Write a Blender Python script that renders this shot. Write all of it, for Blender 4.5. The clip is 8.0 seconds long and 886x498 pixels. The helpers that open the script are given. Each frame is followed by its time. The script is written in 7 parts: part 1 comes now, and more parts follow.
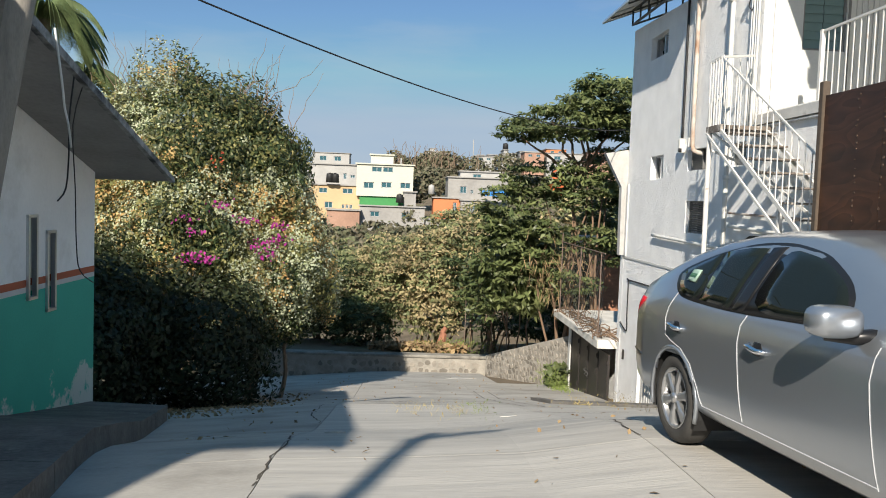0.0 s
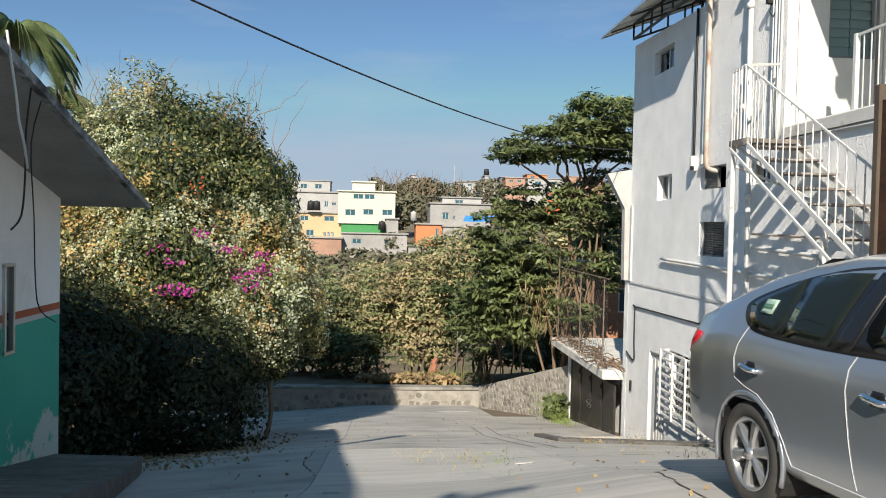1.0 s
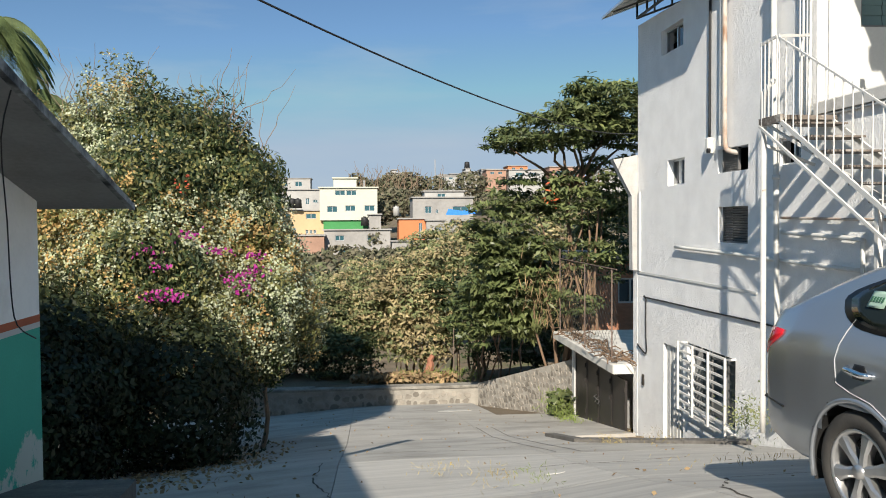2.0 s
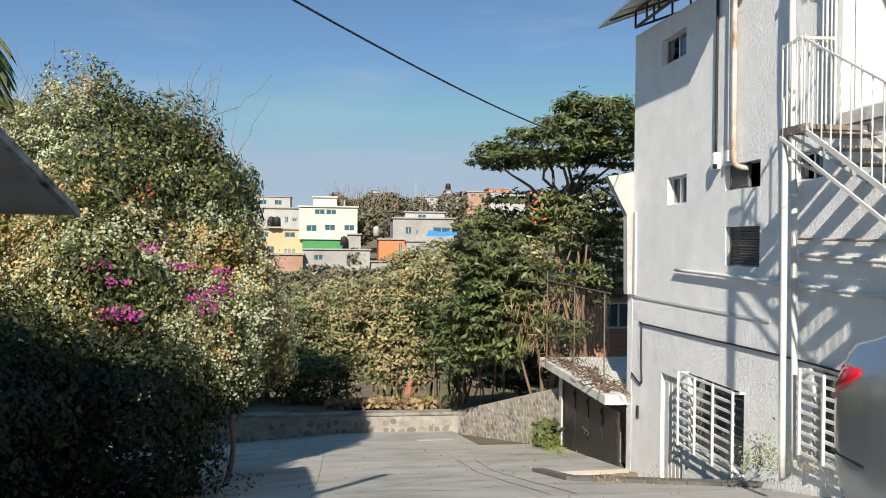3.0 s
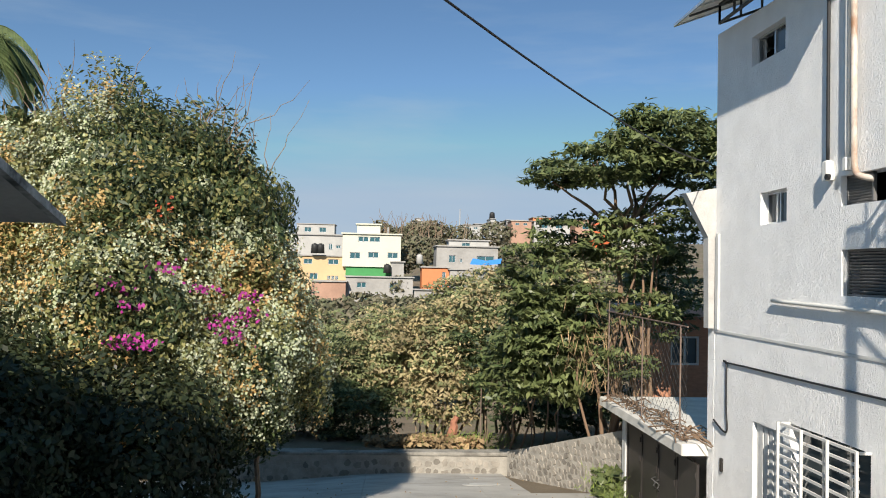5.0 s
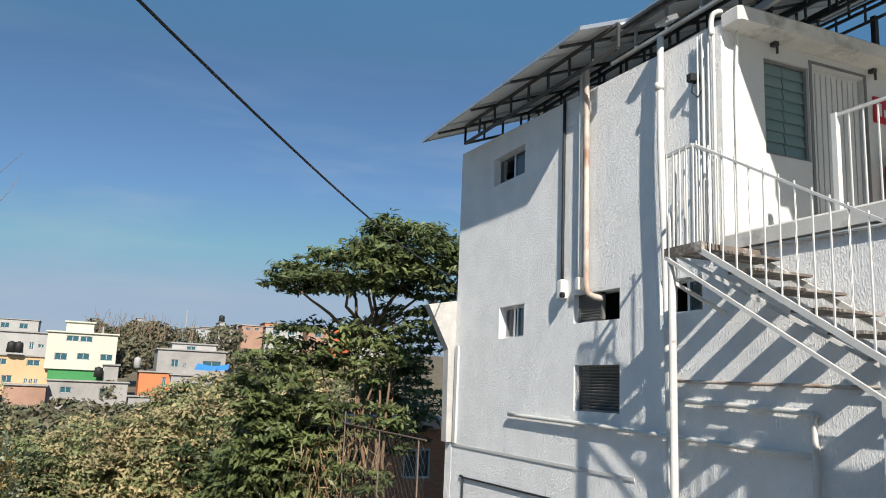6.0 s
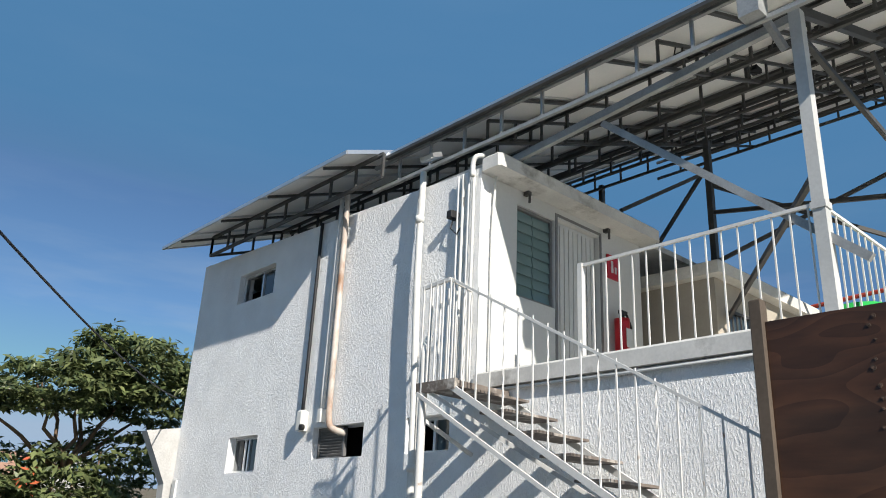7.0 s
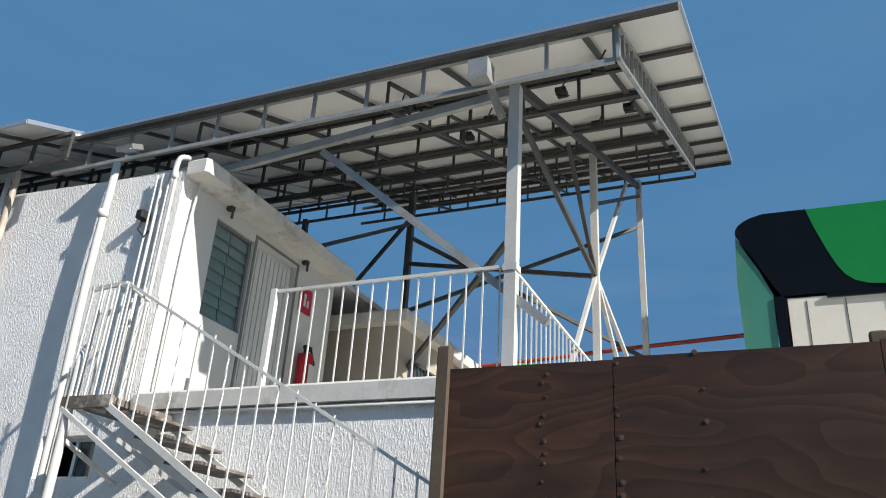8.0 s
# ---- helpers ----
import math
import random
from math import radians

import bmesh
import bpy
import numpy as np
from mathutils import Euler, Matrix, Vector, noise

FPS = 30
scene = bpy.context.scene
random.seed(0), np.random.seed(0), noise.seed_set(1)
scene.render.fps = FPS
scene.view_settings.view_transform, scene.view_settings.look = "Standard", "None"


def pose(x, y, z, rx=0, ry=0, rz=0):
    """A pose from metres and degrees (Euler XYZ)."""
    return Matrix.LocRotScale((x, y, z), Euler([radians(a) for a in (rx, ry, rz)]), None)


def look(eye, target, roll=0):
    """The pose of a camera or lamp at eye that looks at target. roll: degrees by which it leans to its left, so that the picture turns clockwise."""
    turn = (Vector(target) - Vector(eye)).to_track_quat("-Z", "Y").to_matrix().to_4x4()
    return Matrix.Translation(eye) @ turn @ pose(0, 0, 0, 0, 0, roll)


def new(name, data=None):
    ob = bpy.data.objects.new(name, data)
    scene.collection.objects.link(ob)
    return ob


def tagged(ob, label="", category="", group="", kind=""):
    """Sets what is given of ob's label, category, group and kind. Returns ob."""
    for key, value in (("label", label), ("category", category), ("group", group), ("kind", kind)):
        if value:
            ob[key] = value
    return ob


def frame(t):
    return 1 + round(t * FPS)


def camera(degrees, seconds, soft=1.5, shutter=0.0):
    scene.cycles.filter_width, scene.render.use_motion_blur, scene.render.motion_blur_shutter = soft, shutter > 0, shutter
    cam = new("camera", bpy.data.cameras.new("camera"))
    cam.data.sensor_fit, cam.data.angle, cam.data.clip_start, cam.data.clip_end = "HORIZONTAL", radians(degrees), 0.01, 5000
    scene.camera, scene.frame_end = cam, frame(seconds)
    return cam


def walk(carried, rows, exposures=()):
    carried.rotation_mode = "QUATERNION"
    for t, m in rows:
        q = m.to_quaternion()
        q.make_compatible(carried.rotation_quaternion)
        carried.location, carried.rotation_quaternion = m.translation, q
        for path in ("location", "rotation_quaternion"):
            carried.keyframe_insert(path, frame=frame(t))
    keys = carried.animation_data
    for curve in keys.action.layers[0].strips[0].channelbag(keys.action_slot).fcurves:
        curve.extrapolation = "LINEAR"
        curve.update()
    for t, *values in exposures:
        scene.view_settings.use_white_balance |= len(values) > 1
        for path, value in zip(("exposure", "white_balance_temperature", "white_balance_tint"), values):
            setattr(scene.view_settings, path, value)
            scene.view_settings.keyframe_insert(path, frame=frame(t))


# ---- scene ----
cam = camera(58.6, 8.0, soft=1.0)
PATH = [
    (0, (-4.665, -3.398, 1.815), (-4.555, -1.405, 1.695), 2.1),
    (0.5, (-4.807, -2.965, 1.833), (-4.67, -0.971, 1.761), 2.0),
    (1, (-4.876, -2.47, 1.779), (-4.721, -0.476, 1.727), 1.3),
    (1.5, (-5.046, -2.0, 1.733), (-4.9, -0.006, 1.669), 0.3),
    (1.7, (-5.176, -1.921, 1.789), (-5.009, 0.071, 1.722), -0.1),
    (2.8, (-5.136, -0.936, 1.68), (-4.877, 1.046, 1.642), 0.1),
    (3, (-5.134, -0.76, 1.697), (-4.882, 1.224, 1.685), 0.6),
    (3.5, (-5.146, -0.337, 1.625), (-4.918, 1.65, 1.62), 1.6),
    (4, (-5.165, 0.087, 1.626), (-5.072, 2.085, 1.624), 1.3),
    (4.2, (-5.161, 0.226, 1.571), (-5.074, 2.224, 1.584), 1.2),
    (5.3, (-5.088, 1.042, 1.624), (-4.857, 3.025, 1.738), 1.3),
    (5.5, (-5.133, 1.157, 1.609), (-4.76, 3.114, 1.785), 1.6),
    (6, (-5.115, 1.39, 1.628), (-4.345, 3.202, 1.978), 2.4),
    (6.5, (-5.014, 1.616, 1.675), (-3.956, 3.203, 2.279), 2.7),
    (7, (-4.966, 1.843, 1.694), (-3.714, 3.24, 2.386), 2.8),
    (7.5, (-4.85, 2.066, 1.646), (-3.34, 3.113, 2.435), 3.1),
    (8, (-4.76, 2.069, 1.699), (-3.103, 2.827, 2.523), 3.7),
]
BALANCE = [(0, 0.62, 6850, 10), (3.5, 0.62, 6850, 10), (4.2, 0.65, 6850, 10), (5.5, 0.57, 6700, 10), (6, 0.48, 6600, 10), (6.5, 0.50, 6400, 10), (8, 0.54, 6450, 10)]
walk(cam, [(t, look(eye, target, roll)) for t, eye, target, roll in PATH], BALANCE)

# ---------------------------------------------------------------- light
SUN = Vector((0.28, 1.0, -0.655)).normalized()      # the way the sunlight travels
world = bpy.data.worlds.new("world")
scene.world = world
world.use_nodes = True
wn = world.node_tree
sky = wn.nodes.new("ShaderNodeTexSky")
sky.sky_type, sky.sun_disc = "NISHITA", False
sky.sun_elevation = math.asin(-SUN.z)
sky.sun_rotation = math.atan2(-SUN.x, -SUN.y)
sky.altitude, sky.air_density, sky.dust_density, sky.ozone_density = 1600, 1.0, 0.7, 3.0
tint = wn.nodes.new("ShaderNodeMix")      # clear dry-season blue
tint.data_type, tint.blend_type = "RGBA", "MULTIPLY"
tint.inputs[0].default_value, tint.inputs[7].default_value = 1.0, (0.84, 1.0, 1.06, 1)
wn.links.new(sky.outputs[0], tint.inputs[6])
even = wn.nodes.new("ShaderNodeMix")      # no part of the clear sky falls below this blue
even.data_type, even.blend_type = "RGBA", "LIGHTEN"
even.inputs[0].default_value, even.inputs[7].default_value = 1.0, (0.86, 2.30, 4.32, 1)
wn.links.new(tint.outputs[2], even.inputs[6])
haze = wn.nodes.new("ShaderNodeMix")      # dull haze along the horizon
haze.data_type, haze.blend_type = "RGBA", "DARKEN"
haze.inputs[0].default_value, haze.inputs[7].default_value = 1.0, (3.7, 5.0, 6.7, 1)
wn.links.new(even.outputs[2], haze.inputs[6])
wtc = wn.nodes.new("ShaderNodeTexCoord")      # thin wisps of high cloud
wmp = wn.nodes.new("ShaderNodeMapping")
wmp.inputs["Scale"].default_value, wmp.inputs["Rotation"].default_value = (1.6, 1.6, 9.0), (0.0, 0.12, 0.3)
wisp = wn.nodes.new("ShaderNodeTexNoise")
wisp.inputs["Scale"].default_value, wisp.inputs["Detail"].default_value, wisp.inputs["Roughness"].default_value = 1.7, 7, 0.55
wrange = wn.nodes.new("ShaderNodeMapRange")
wrange.inputs[1].default_value, wrange.inputs[2].default_value, wrange.inputs[4].default_value = 0.46, 0.78, 0.55
cloud = wn.nodes.new("ShaderNodeMix")
cloud.data_type, cloud.inputs[7].default_value = "RGBA", (4.6, 5.6, 6.6, 1)
wn.links.new(wtc.outputs["Generated"], wmp.inputs[0])
wn.links.new(wmp.outputs[0], wisp.inputs["Vector"])
wn.links.new(wisp.outputs[0], wrange.inputs[0])
wsep, low_sky, wfade = wn.nodes.new("ShaderNodeSeparateXYZ"), wn.nodes.new("ShaderNodeMapRange"), wn.nodes.new("ShaderNodeMath")
low_sky.inputs[1].default_value, low_sky.inputs[2].default_value, low_sky.inputs[3].default_value, low_sky.inputs[4].default_value = 0.22, 0.40, 1.0, 0.06
wfade.operation = "MULTIPLY"
wn.links.new(wtc.outputs["Generated"], wsep.inputs[0])
wn.links.new(wsep.outputs[2], low_sky.inputs[0])
wn.links.new(wrange.outputs[0], wfade.inputs[0])
wn.links.new(low_sky.outputs[0], wfade.inputs[1])
wn.links.new(wfade.outputs[0], cloud.inputs[0])
wn.links.new(haze.outputs[2], cloud.inputs[6])
wn.links.new(cloud.outputs[2], wn.nodes["Background"].inputs[0])
wn.nodes["Background"].inputs[1].default_value = 0.066
sun = new("sun", bpy.data.lights.new("sun", "SUN"))
sun.data.energy, sun.data.angle, sun.data.color = 4.8, radians(0.6), (1.0, 0.94, 0.85)
sun.rotation_mode = "QUATERNION"
sun.rotation_quaternion = SUN.to_track_quat("-Z", "Y")


# ---------------------------------------------------------------- materials
def mat(name, col, rough=0.7, metal=0.0, vary=0.2, scale=3.0, grain=40.0, bump=0.15, stretch=(1, 1, 1),
        other=None, other_at=(0.55, 0.7), other_scale=1.5, island=0.0, obj=0.0, spec=0.4, dist=0.01, coat=0.0):
    """A painted, cast or woven surface: a base colour with large and fine variation, patches of a second colour, and relief."""
    m = bpy.data.materials.new(name)
    m.use_nodes = True
    nt = m.node_tree
    b = nt.nodes["Principled BSDF"]
    b.inputs["Roughness"].default_value = rough
    b.inputs["Metallic"].default_value = metal
    b.inputs["Specular IOR Level"].default_value = spec
    b.inputs["Coat Weight"].default_value = coat
    N, Lk = nt.nodes.new, nt.links.new
    tc = N("ShaderNodeTexCoord")
    mp = N("ShaderNodeMapping")
    mp.inputs["Scale"].default_value = stretch
    Lk(tc.outputs["Object"], mp.inputs[0])
    big = N("ShaderNodeTexNoise")
    big.inputs["Scale"].default_value, big.inputs["Detail"].default_value = scale, 6
    Lk(mp.outputs[0], big.inputs["Vector"])
    fine = N("ShaderNodeTexNoise")
    fine.inputs["Scale"].default_value, fine.inputs["Detail"].default_value = grain, 4
    Lk(mp.outputs[0], fine.inputs["Vector"])
    add = N("ShaderNodeMath"); add.operation = "MULTIPLY_ADD"
    Lk(fine.outputs[0], add.inputs[0]); add.inputs[1].default_value = 0.5
    Lk(big.outputs[0], add.inputs[2])
    rng = N("ShaderNodeMapRange")
    rng.inputs[1].default_value, rng.inputs[2].default_value = 0.45, 1.05
    rng.inputs[3].default_value, rng.inputs[4].default_value = 1 - vary, 1 + vary
    Lk(add.outputs[0], rng.inputs[0])
    value = rng.outputs[0]
    for src, amount in (("island", island), ("obj", obj)):
        if amount:
            if src == "island":
                g = N("ShaderNodeNewGeometry"); o = g.outputs["Random Per Island"]
            else:
                g = N("ShaderNodeObjectInfo"); o = g.outputs["Random"]
            r2 = N("ShaderNodeMapRange")
            r2.inputs[3].default_value, r2.inputs[4].default_value = 1 - amount, 1 + amount
            Lk(o, r2.inputs[0])
            mu = N("ShaderNodeMath"); mu.operation = "MULTIPLY"
            Lk(value, mu.inputs[0]); Lk(r2.outputs[0], mu.inputs[1])
            value = mu.outputs[0]
    colour = N("ShaderNodeRGB"); colour.outputs[0].default_value = (*col, 1)
    src = colour.outputs[0]
    if other:
        patch = N("ShaderNodeTexNoise")
        patch.inputs["Scale"].default_value, patch.inputs["Detail"].default_value = other_scale, 8
        patch.inputs["Roughness"].default_value = 0.65
        Lk(mp.outputs[0], patch.inputs["Vector"])
        pr = N("ShaderNodeMapRange")
        pr.inputs[1].default_value, pr.inputs[2].default_value = other_at
        Lk(patch.outputs[0], pr.inputs[0])
        mx = N("ShaderNodeMix"); mx.data_type = "RGBA"
        Lk(pr.outputs[0], mx.inputs[0]); Lk(src, mx.inputs[6]); mx.inputs[7].default_value = (*other, 1)
        src = mx.outputs[2]
    vm = N("ShaderNodeVectorMath"); vm.operation = "SCALE"
    Lk(src, vm.inputs[0]); Lk(value, vm.inputs["Scale"])
    Lk(vm.outputs[0], b.inputs["Base Color"])
    if bump:
        bp = N("ShaderNodeBump")
        bp.inputs["Strength"].default_value, bp.inputs["Distance"].default_value = bump, dist
        Lk(add.outputs[0], bp.inputs["Height"])
        Lk(bp.outputs[0], b.inputs["Normal"])
    return m


def leaf_mat(name, col, second, rough=0.5, trans=0.25, vary=0.45):
    """Leaves: each one its own shade between two colours, and some light through them."""
    m = bpy.data.materials.new(name)
    m.use_nodes = True
    nt = m.node_tree
    b = nt.nodes["Principled BSDF"]
    N, Lk = nt.nodes.new, nt.links.new
    g = N("ShaderNodeNewGeometry")
    mx = N("ShaderNodeMix"); mx.data_type = "RGBA"
    mx.inputs[6].default_value, mx.inputs[7].default_value = (*col, 1), (*second, 1)
    Lk(g.outputs["Random Per Island"], mx.inputs[0])
    tc = N("ShaderNodeTexCoord")
    n = N("ShaderNodeTexNoise"); n.inputs["Scale"].default_value = 1.4
    Lk(tc.outputs["Object"], n.inputs["Vector"])
    r = N("ShaderNodeMapRange")
    r.inputs[1].default_value, r.inputs[2].default_value = 0.3, 0.7
    r.inputs[3].default_value, r.inputs[4].default_value = 1 - vary, 1 + vary
    Lk(n.outputs[0], r.inputs[0])
    vm = N("ShaderNodeVectorMath"); vm.operation = "SCALE"
    Lk(mx.outputs[2], vm.inputs[0]); Lk(r.outputs[0], vm.inputs["Scale"])
    Lk(vm.outputs[0], b.inputs["Base Color"])
    b.inputs["Roughness"].default_value = rough
    b.inputs["Specular IOR Level"].default_value = 0.3
    t = N("ShaderNodeBsdfTranslucent")
    Lk(vm.outputs[0], t.inputs[0])
    ms = N("ShaderNodeMixShader"); ms.inputs[0].default_value = trans
    Lk(b.outputs[0], ms.inputs[1]); Lk(t.outputs[0], ms.inputs[2])
    Lk(ms.outputs[0], nt.nodes["Material Output"].inputs[0])
    return m


def glass_mat(name, tint, rough=0.03):
    """Dark or tinted glazing that mirrors the surroundings."""
    m = bpy.data.materials.new(name)
    m.use_nodes = True
    b = m.node_tree.nodes["Principled BSDF"]
    b.inputs["Base Color"].default_value = (*tint, 1)
    b.inputs["Roughness"].default_value = rough
    b.inputs["Specular IOR Level"].default_value = 0.5
    b.inputs["Coat Weight"].default_value = 0.25
    b.inputs["Coat Roughness"].default_value = 0.02
    return m


def clear_glass(name, tint=(0.55, 0.62, 0.6)):
    """See-through car glazing."""
    m = bpy.data.materials.new(name)
    m.use_nodes = True
    nt = m.node_tree
    tr = nt.nodes.new("ShaderNodeBsdfTransparent"); tr.inputs[0].default_value = (*tint, 1)
    gl = nt.nodes.new("ShaderNodeBsdfGlossy"); gl.inputs["Roughness"].default_value = 0.02
    fr = nt.nodes.new("ShaderNodeFresnel"); fr.inputs[0].default_value = 1.5
    ms = nt.nodes.new("ShaderNodeMixShader")
    nt.links.new(fr.outputs[0], ms.inputs[0])
    nt.links.new(tr.outputs[0], ms.inputs[1]); nt.links.new(gl.outputs[0], ms.inputs[2])
    nt.links.new(ms.outputs[0], nt.nodes["Material Output"].inputs[0])
    return m


STUCCO = mat("white_stucco", (0.88, 0.88, 0.87), 0.85, vary=0.08, scale=2.5, grain=1.0, bump=0.0)
nt = STUCCO.node_tree      # combed render: short upright ridges thrown on by hand
b = nt.nodes["Principled BSDF"]
tc, mp = nt.nodes.new("ShaderNodeTexCoord"), nt.nodes.new("ShaderNodeMapping")
mp.inputs["Scale"].default_value = (1, 1, 0.36)
n1, n2 = nt.nodes.new("ShaderNodeTexNoise"), nt.nodes.new("ShaderNodeTexNoise")
n1.inputs["Scale"].default_value, n1.inputs["Detail"].default_value, n1.inputs["Roughness"].default_value = 64, 3, 0.65
n2.inputs["Scale"].default_value, n2.inputs["Detail"].default_value = 2.0, 4
r1 = nt.nodes.new("ShaderNodeMapRange")
r1.inputs[1].default_value, r1.inputs[2].default_value = 0.44, 0.66
nt.links.new(tc.outputs["Object"], mp.inputs[0])
nt.links.new(mp.outputs[0], n1.inputs["Vector"]); nt.links.new(tc.outputs["Object"], n2.inputs["Vector"])
nt.links.new(n1.outputs[0], r1.inputs[0])
ad = nt.nodes.new("ShaderNodeMath"); ad.operation = "MULTIPLY_ADD"; ad.inputs[1].default_value = 0.6
nt.links.new(n2.outputs[0], ad.inputs[0]); nt.links.new(r1.outputs[0], ad.inputs[2])
bp = nt.nodes.new("ShaderNodeBump")
bp.inputs["Strength"].default_value, bp.inputs["Distance"].default_value = 0.75, 0.010
nt.links.new(ad.outputs[0], bp.inputs["Height"]); nt.links.new(bp.outputs[0], b.inputs["Normal"])

WHITE = mat("white_paint", (0.57, 0.57, 0.55), 0.6, vary=0.08, scale=2, grain=30, bump=0.1)
OLD_WHITE = mat("weathered_white_paint", (0.60, 0.585, 0.55), 0.75, vary=0.16, other=(0.22, 0.20, 0.17), other_at=(0.55, 0.74), other_scale=2.2)
LIMEWASH = mat("white_limewash", (0.86, 0.855, 0.83), 0.85, vary=0.07, scale=1.2, grain=25, bump=0.15, other=(0.66, 0.645, 0.60), other_at=(0.56, 0.74), other_scale=0.9)
GREEN_PAINT = mat("green_wall_paint", (0.045, 0.385, 0.285), 0.75, vary=0.12, scale=1.0)


def peel(m, colour, z0, z1):
    """Paint flaked off in ragged patches, more of it low on the wall: bare between z0 (most) and z1 (none)."""
    nt = m.node_tree
    b = nt.nodes["Principled BSDF"]
    src = b.inputs["Base Color"].links[0].from_socket
    tc, sep = nt.nodes.new("ShaderNodeTexCoord"), nt.nodes.new("ShaderNodeSeparateXYZ")
    nt.links.new(tc.outputs["Object"], sep.inputs[0])
    h = nt.nodes.new("ShaderNodeMapRange")
    h.inputs[1].default_value, h.inputs[2].default_value, h.inputs[3].default_value, h.inputs[4].default_value = z0, z1, 0.16, -0.2
    nt.links.new(sep.outputs[2], h.inputs[0])
    n = nt.nodes.new("ShaderNodeTexNoise")
    n.inputs["Scale"].default_value, n.inputs["Detail"].default_value, n.inputs["Roughness"].default_value = 2.4, 9, 0.62
    nt.links.new(tc.outputs["Object"], n.inputs["Vector"])
    a = nt.nodes.new("ShaderNodeMath"); a.operation = "ADD"
    nt.links.new(h.outputs[0], a.inputs[0]); nt.links.new(n.outputs[0], a.inputs[1])
    r = nt.nodes.new("ShaderNodeMapRange")
    r.inputs[1].default_value, r.inputs[2].default_value, r.inputs[4].default_value = 0.60, 0.64, 0.85
    nt.links.new(a.outputs[0], r.inputs[0])
    mx = nt.nodes.new("ShaderNodeMix"); mx.data_type = "RGBA"
    nt.links.new(r.outputs[0], mx.inputs[0]); nt.links.new(src, mx.inputs[6]); mx.inputs[7].default_value = (*colour, 1)
    nt.links.new(mx.outputs[2], b.inputs["Base Color"])


peel(GREEN_PAINT, (0.56, 0.59, 0.55), -0.75, 0.05)
ORANGE_STRIPE = mat("orange_stripe_paint", (0.42, 0.11, 0.05), 0.7, vary=0.12)
CONCRETE = mat("drive_concrete", (0.395, 0.375, 0.34), 0.9, vary=0.16, scale=1.1, grain=30, bump=0.35, stretch=(0.8, 1.4, 1), other=(0.25, 0.235, 0.21), other_at=(0.46, 0.72), other_scale=0.9, obj=0.05, dist=0.012)
RIBBED = mat("ribbed_concrete", (0.43, 0.41, 0.375), 0.9, vary=0.14, scale=1.8, grain=10, bump=0.6, stretch=(0.45, 5.0, 1), other=(0.34, 0.325, 0.30), other_at=(0.46, 0.74), other_scale=0.8, obj=0.04, dist=0.010)
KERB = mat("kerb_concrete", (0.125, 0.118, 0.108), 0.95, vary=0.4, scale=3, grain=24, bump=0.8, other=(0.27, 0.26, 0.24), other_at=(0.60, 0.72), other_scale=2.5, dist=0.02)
SOFFIT = mat("grey_roof_concrete", (0.27, 0.26, 0.25), 0.9, vary=0.22, scale=1.5, grain=20, other=(0.07, 0.065, 0.06), other_at=(0.62, 0.80), other_scale=1.3)
ROOF_EDGE = mat("stained_roof_edge", (0.33, 0.33, 0.32), 0.9, vary=0.3, scale=4, other=(0.05, 0.05, 0.05), other_at=(0.42, 0.62), other_scale=3)
SLAB = mat("white_slab", (0.60, 0.58, 0.53), 0.85, vary=0.2, scale=3, other=(0.25, 0.23, 0.2), other_at=(0.6, 0.78), other_scale=2.5)
STONE = mat("fieldstone", (0.27, 0.245, 0.21), 0.9, vary=0.25, scale=4, grain=30, bump=0.5, obj=0.35, island=0.3)
MORTAR = mat("mortar", (0.30, 0.28, 0.245), 0.95, vary=0.3, scale=4, grain=40, bump=0.4)
EARTH = mat("earth", (0.16, 0.125, 0.085), 0.98, vary=0.4, scale=0.6, grain=18, bump=0.6, other=(0.10, 0.11, 0.05), other_at=(0.5, 0.65), other_scale=0.35, dist=0.04)
BLACK_STEEL = mat("black_gate_paint", (0.03, 0.026, 0.024), 0.45, vary=0.3, scale=4, grain=50, bump=0.1)
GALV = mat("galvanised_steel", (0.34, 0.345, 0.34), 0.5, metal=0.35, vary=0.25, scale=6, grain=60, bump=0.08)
# near-black steel: the shade under the solar panels is put into its colour
DARK_STEEL = mat("near_black_steel", (0.062, 0.061, 0.059), 0.55, metal=0.1, vary=0.25, scale=5, grain=60, bump=0.08)
POST_PAINT = mat("pale_post_paint", (0.50, 0.50, 0.485), 0.5, vary=0.15, other=(0.30, 0.22, 0.15), other_at=(0.66, 0.78), other_scale=4)
RAIL_WHITE = mat("white_rail_paint", (0.62, 0.61, 0.58), 0.5, vary=0.12, other=(0.28, 0.17, 0.10), other_at=(0.64, 0.74), other_scale=7)
PVC = mat("white_pipe", (0.66, 0.65, 0.61), 0.45, vary=0.1, other=(0.55, 0.50, 0.42), other_at=(0.6, 0.75), other_scale=3)
RUSTY = mat("rust_streaked_pipe", (0.55, 0.49, 0.43), 0.6, vary=0.2, other=(0.30, 0.17, 0.10), other_at=(0.45, 0.65), other_scale=3.5, stretch=(1, 1, 0.5))
GREY_PIPE = mat("grey_pipe", (0.60, 0.61, 0.60), 0.45, vary=0.15)
BLACK = mat("black_rubber", (0.02, 0.02, 0.02), 0.6, vary=0.3)
# near-black that paints the dark of unlit rooms behind openings
UNLIT_ROOM = mat("unlit_room_black", (0.02, 0.02, 0.022), 0.9, vary=0.2, bump=0)
ALU = mat("aluminium_frame", (0.62, 0.63, 0.64), 0.35, metal=0.8, vary=0.1, bump=0.03)
PANEL_BACK = mat("panel_backsheet", (0.80, 0.78, 0.74), 0.5, vary=0.08, scale=1, bump=0.03, obj=0.06)
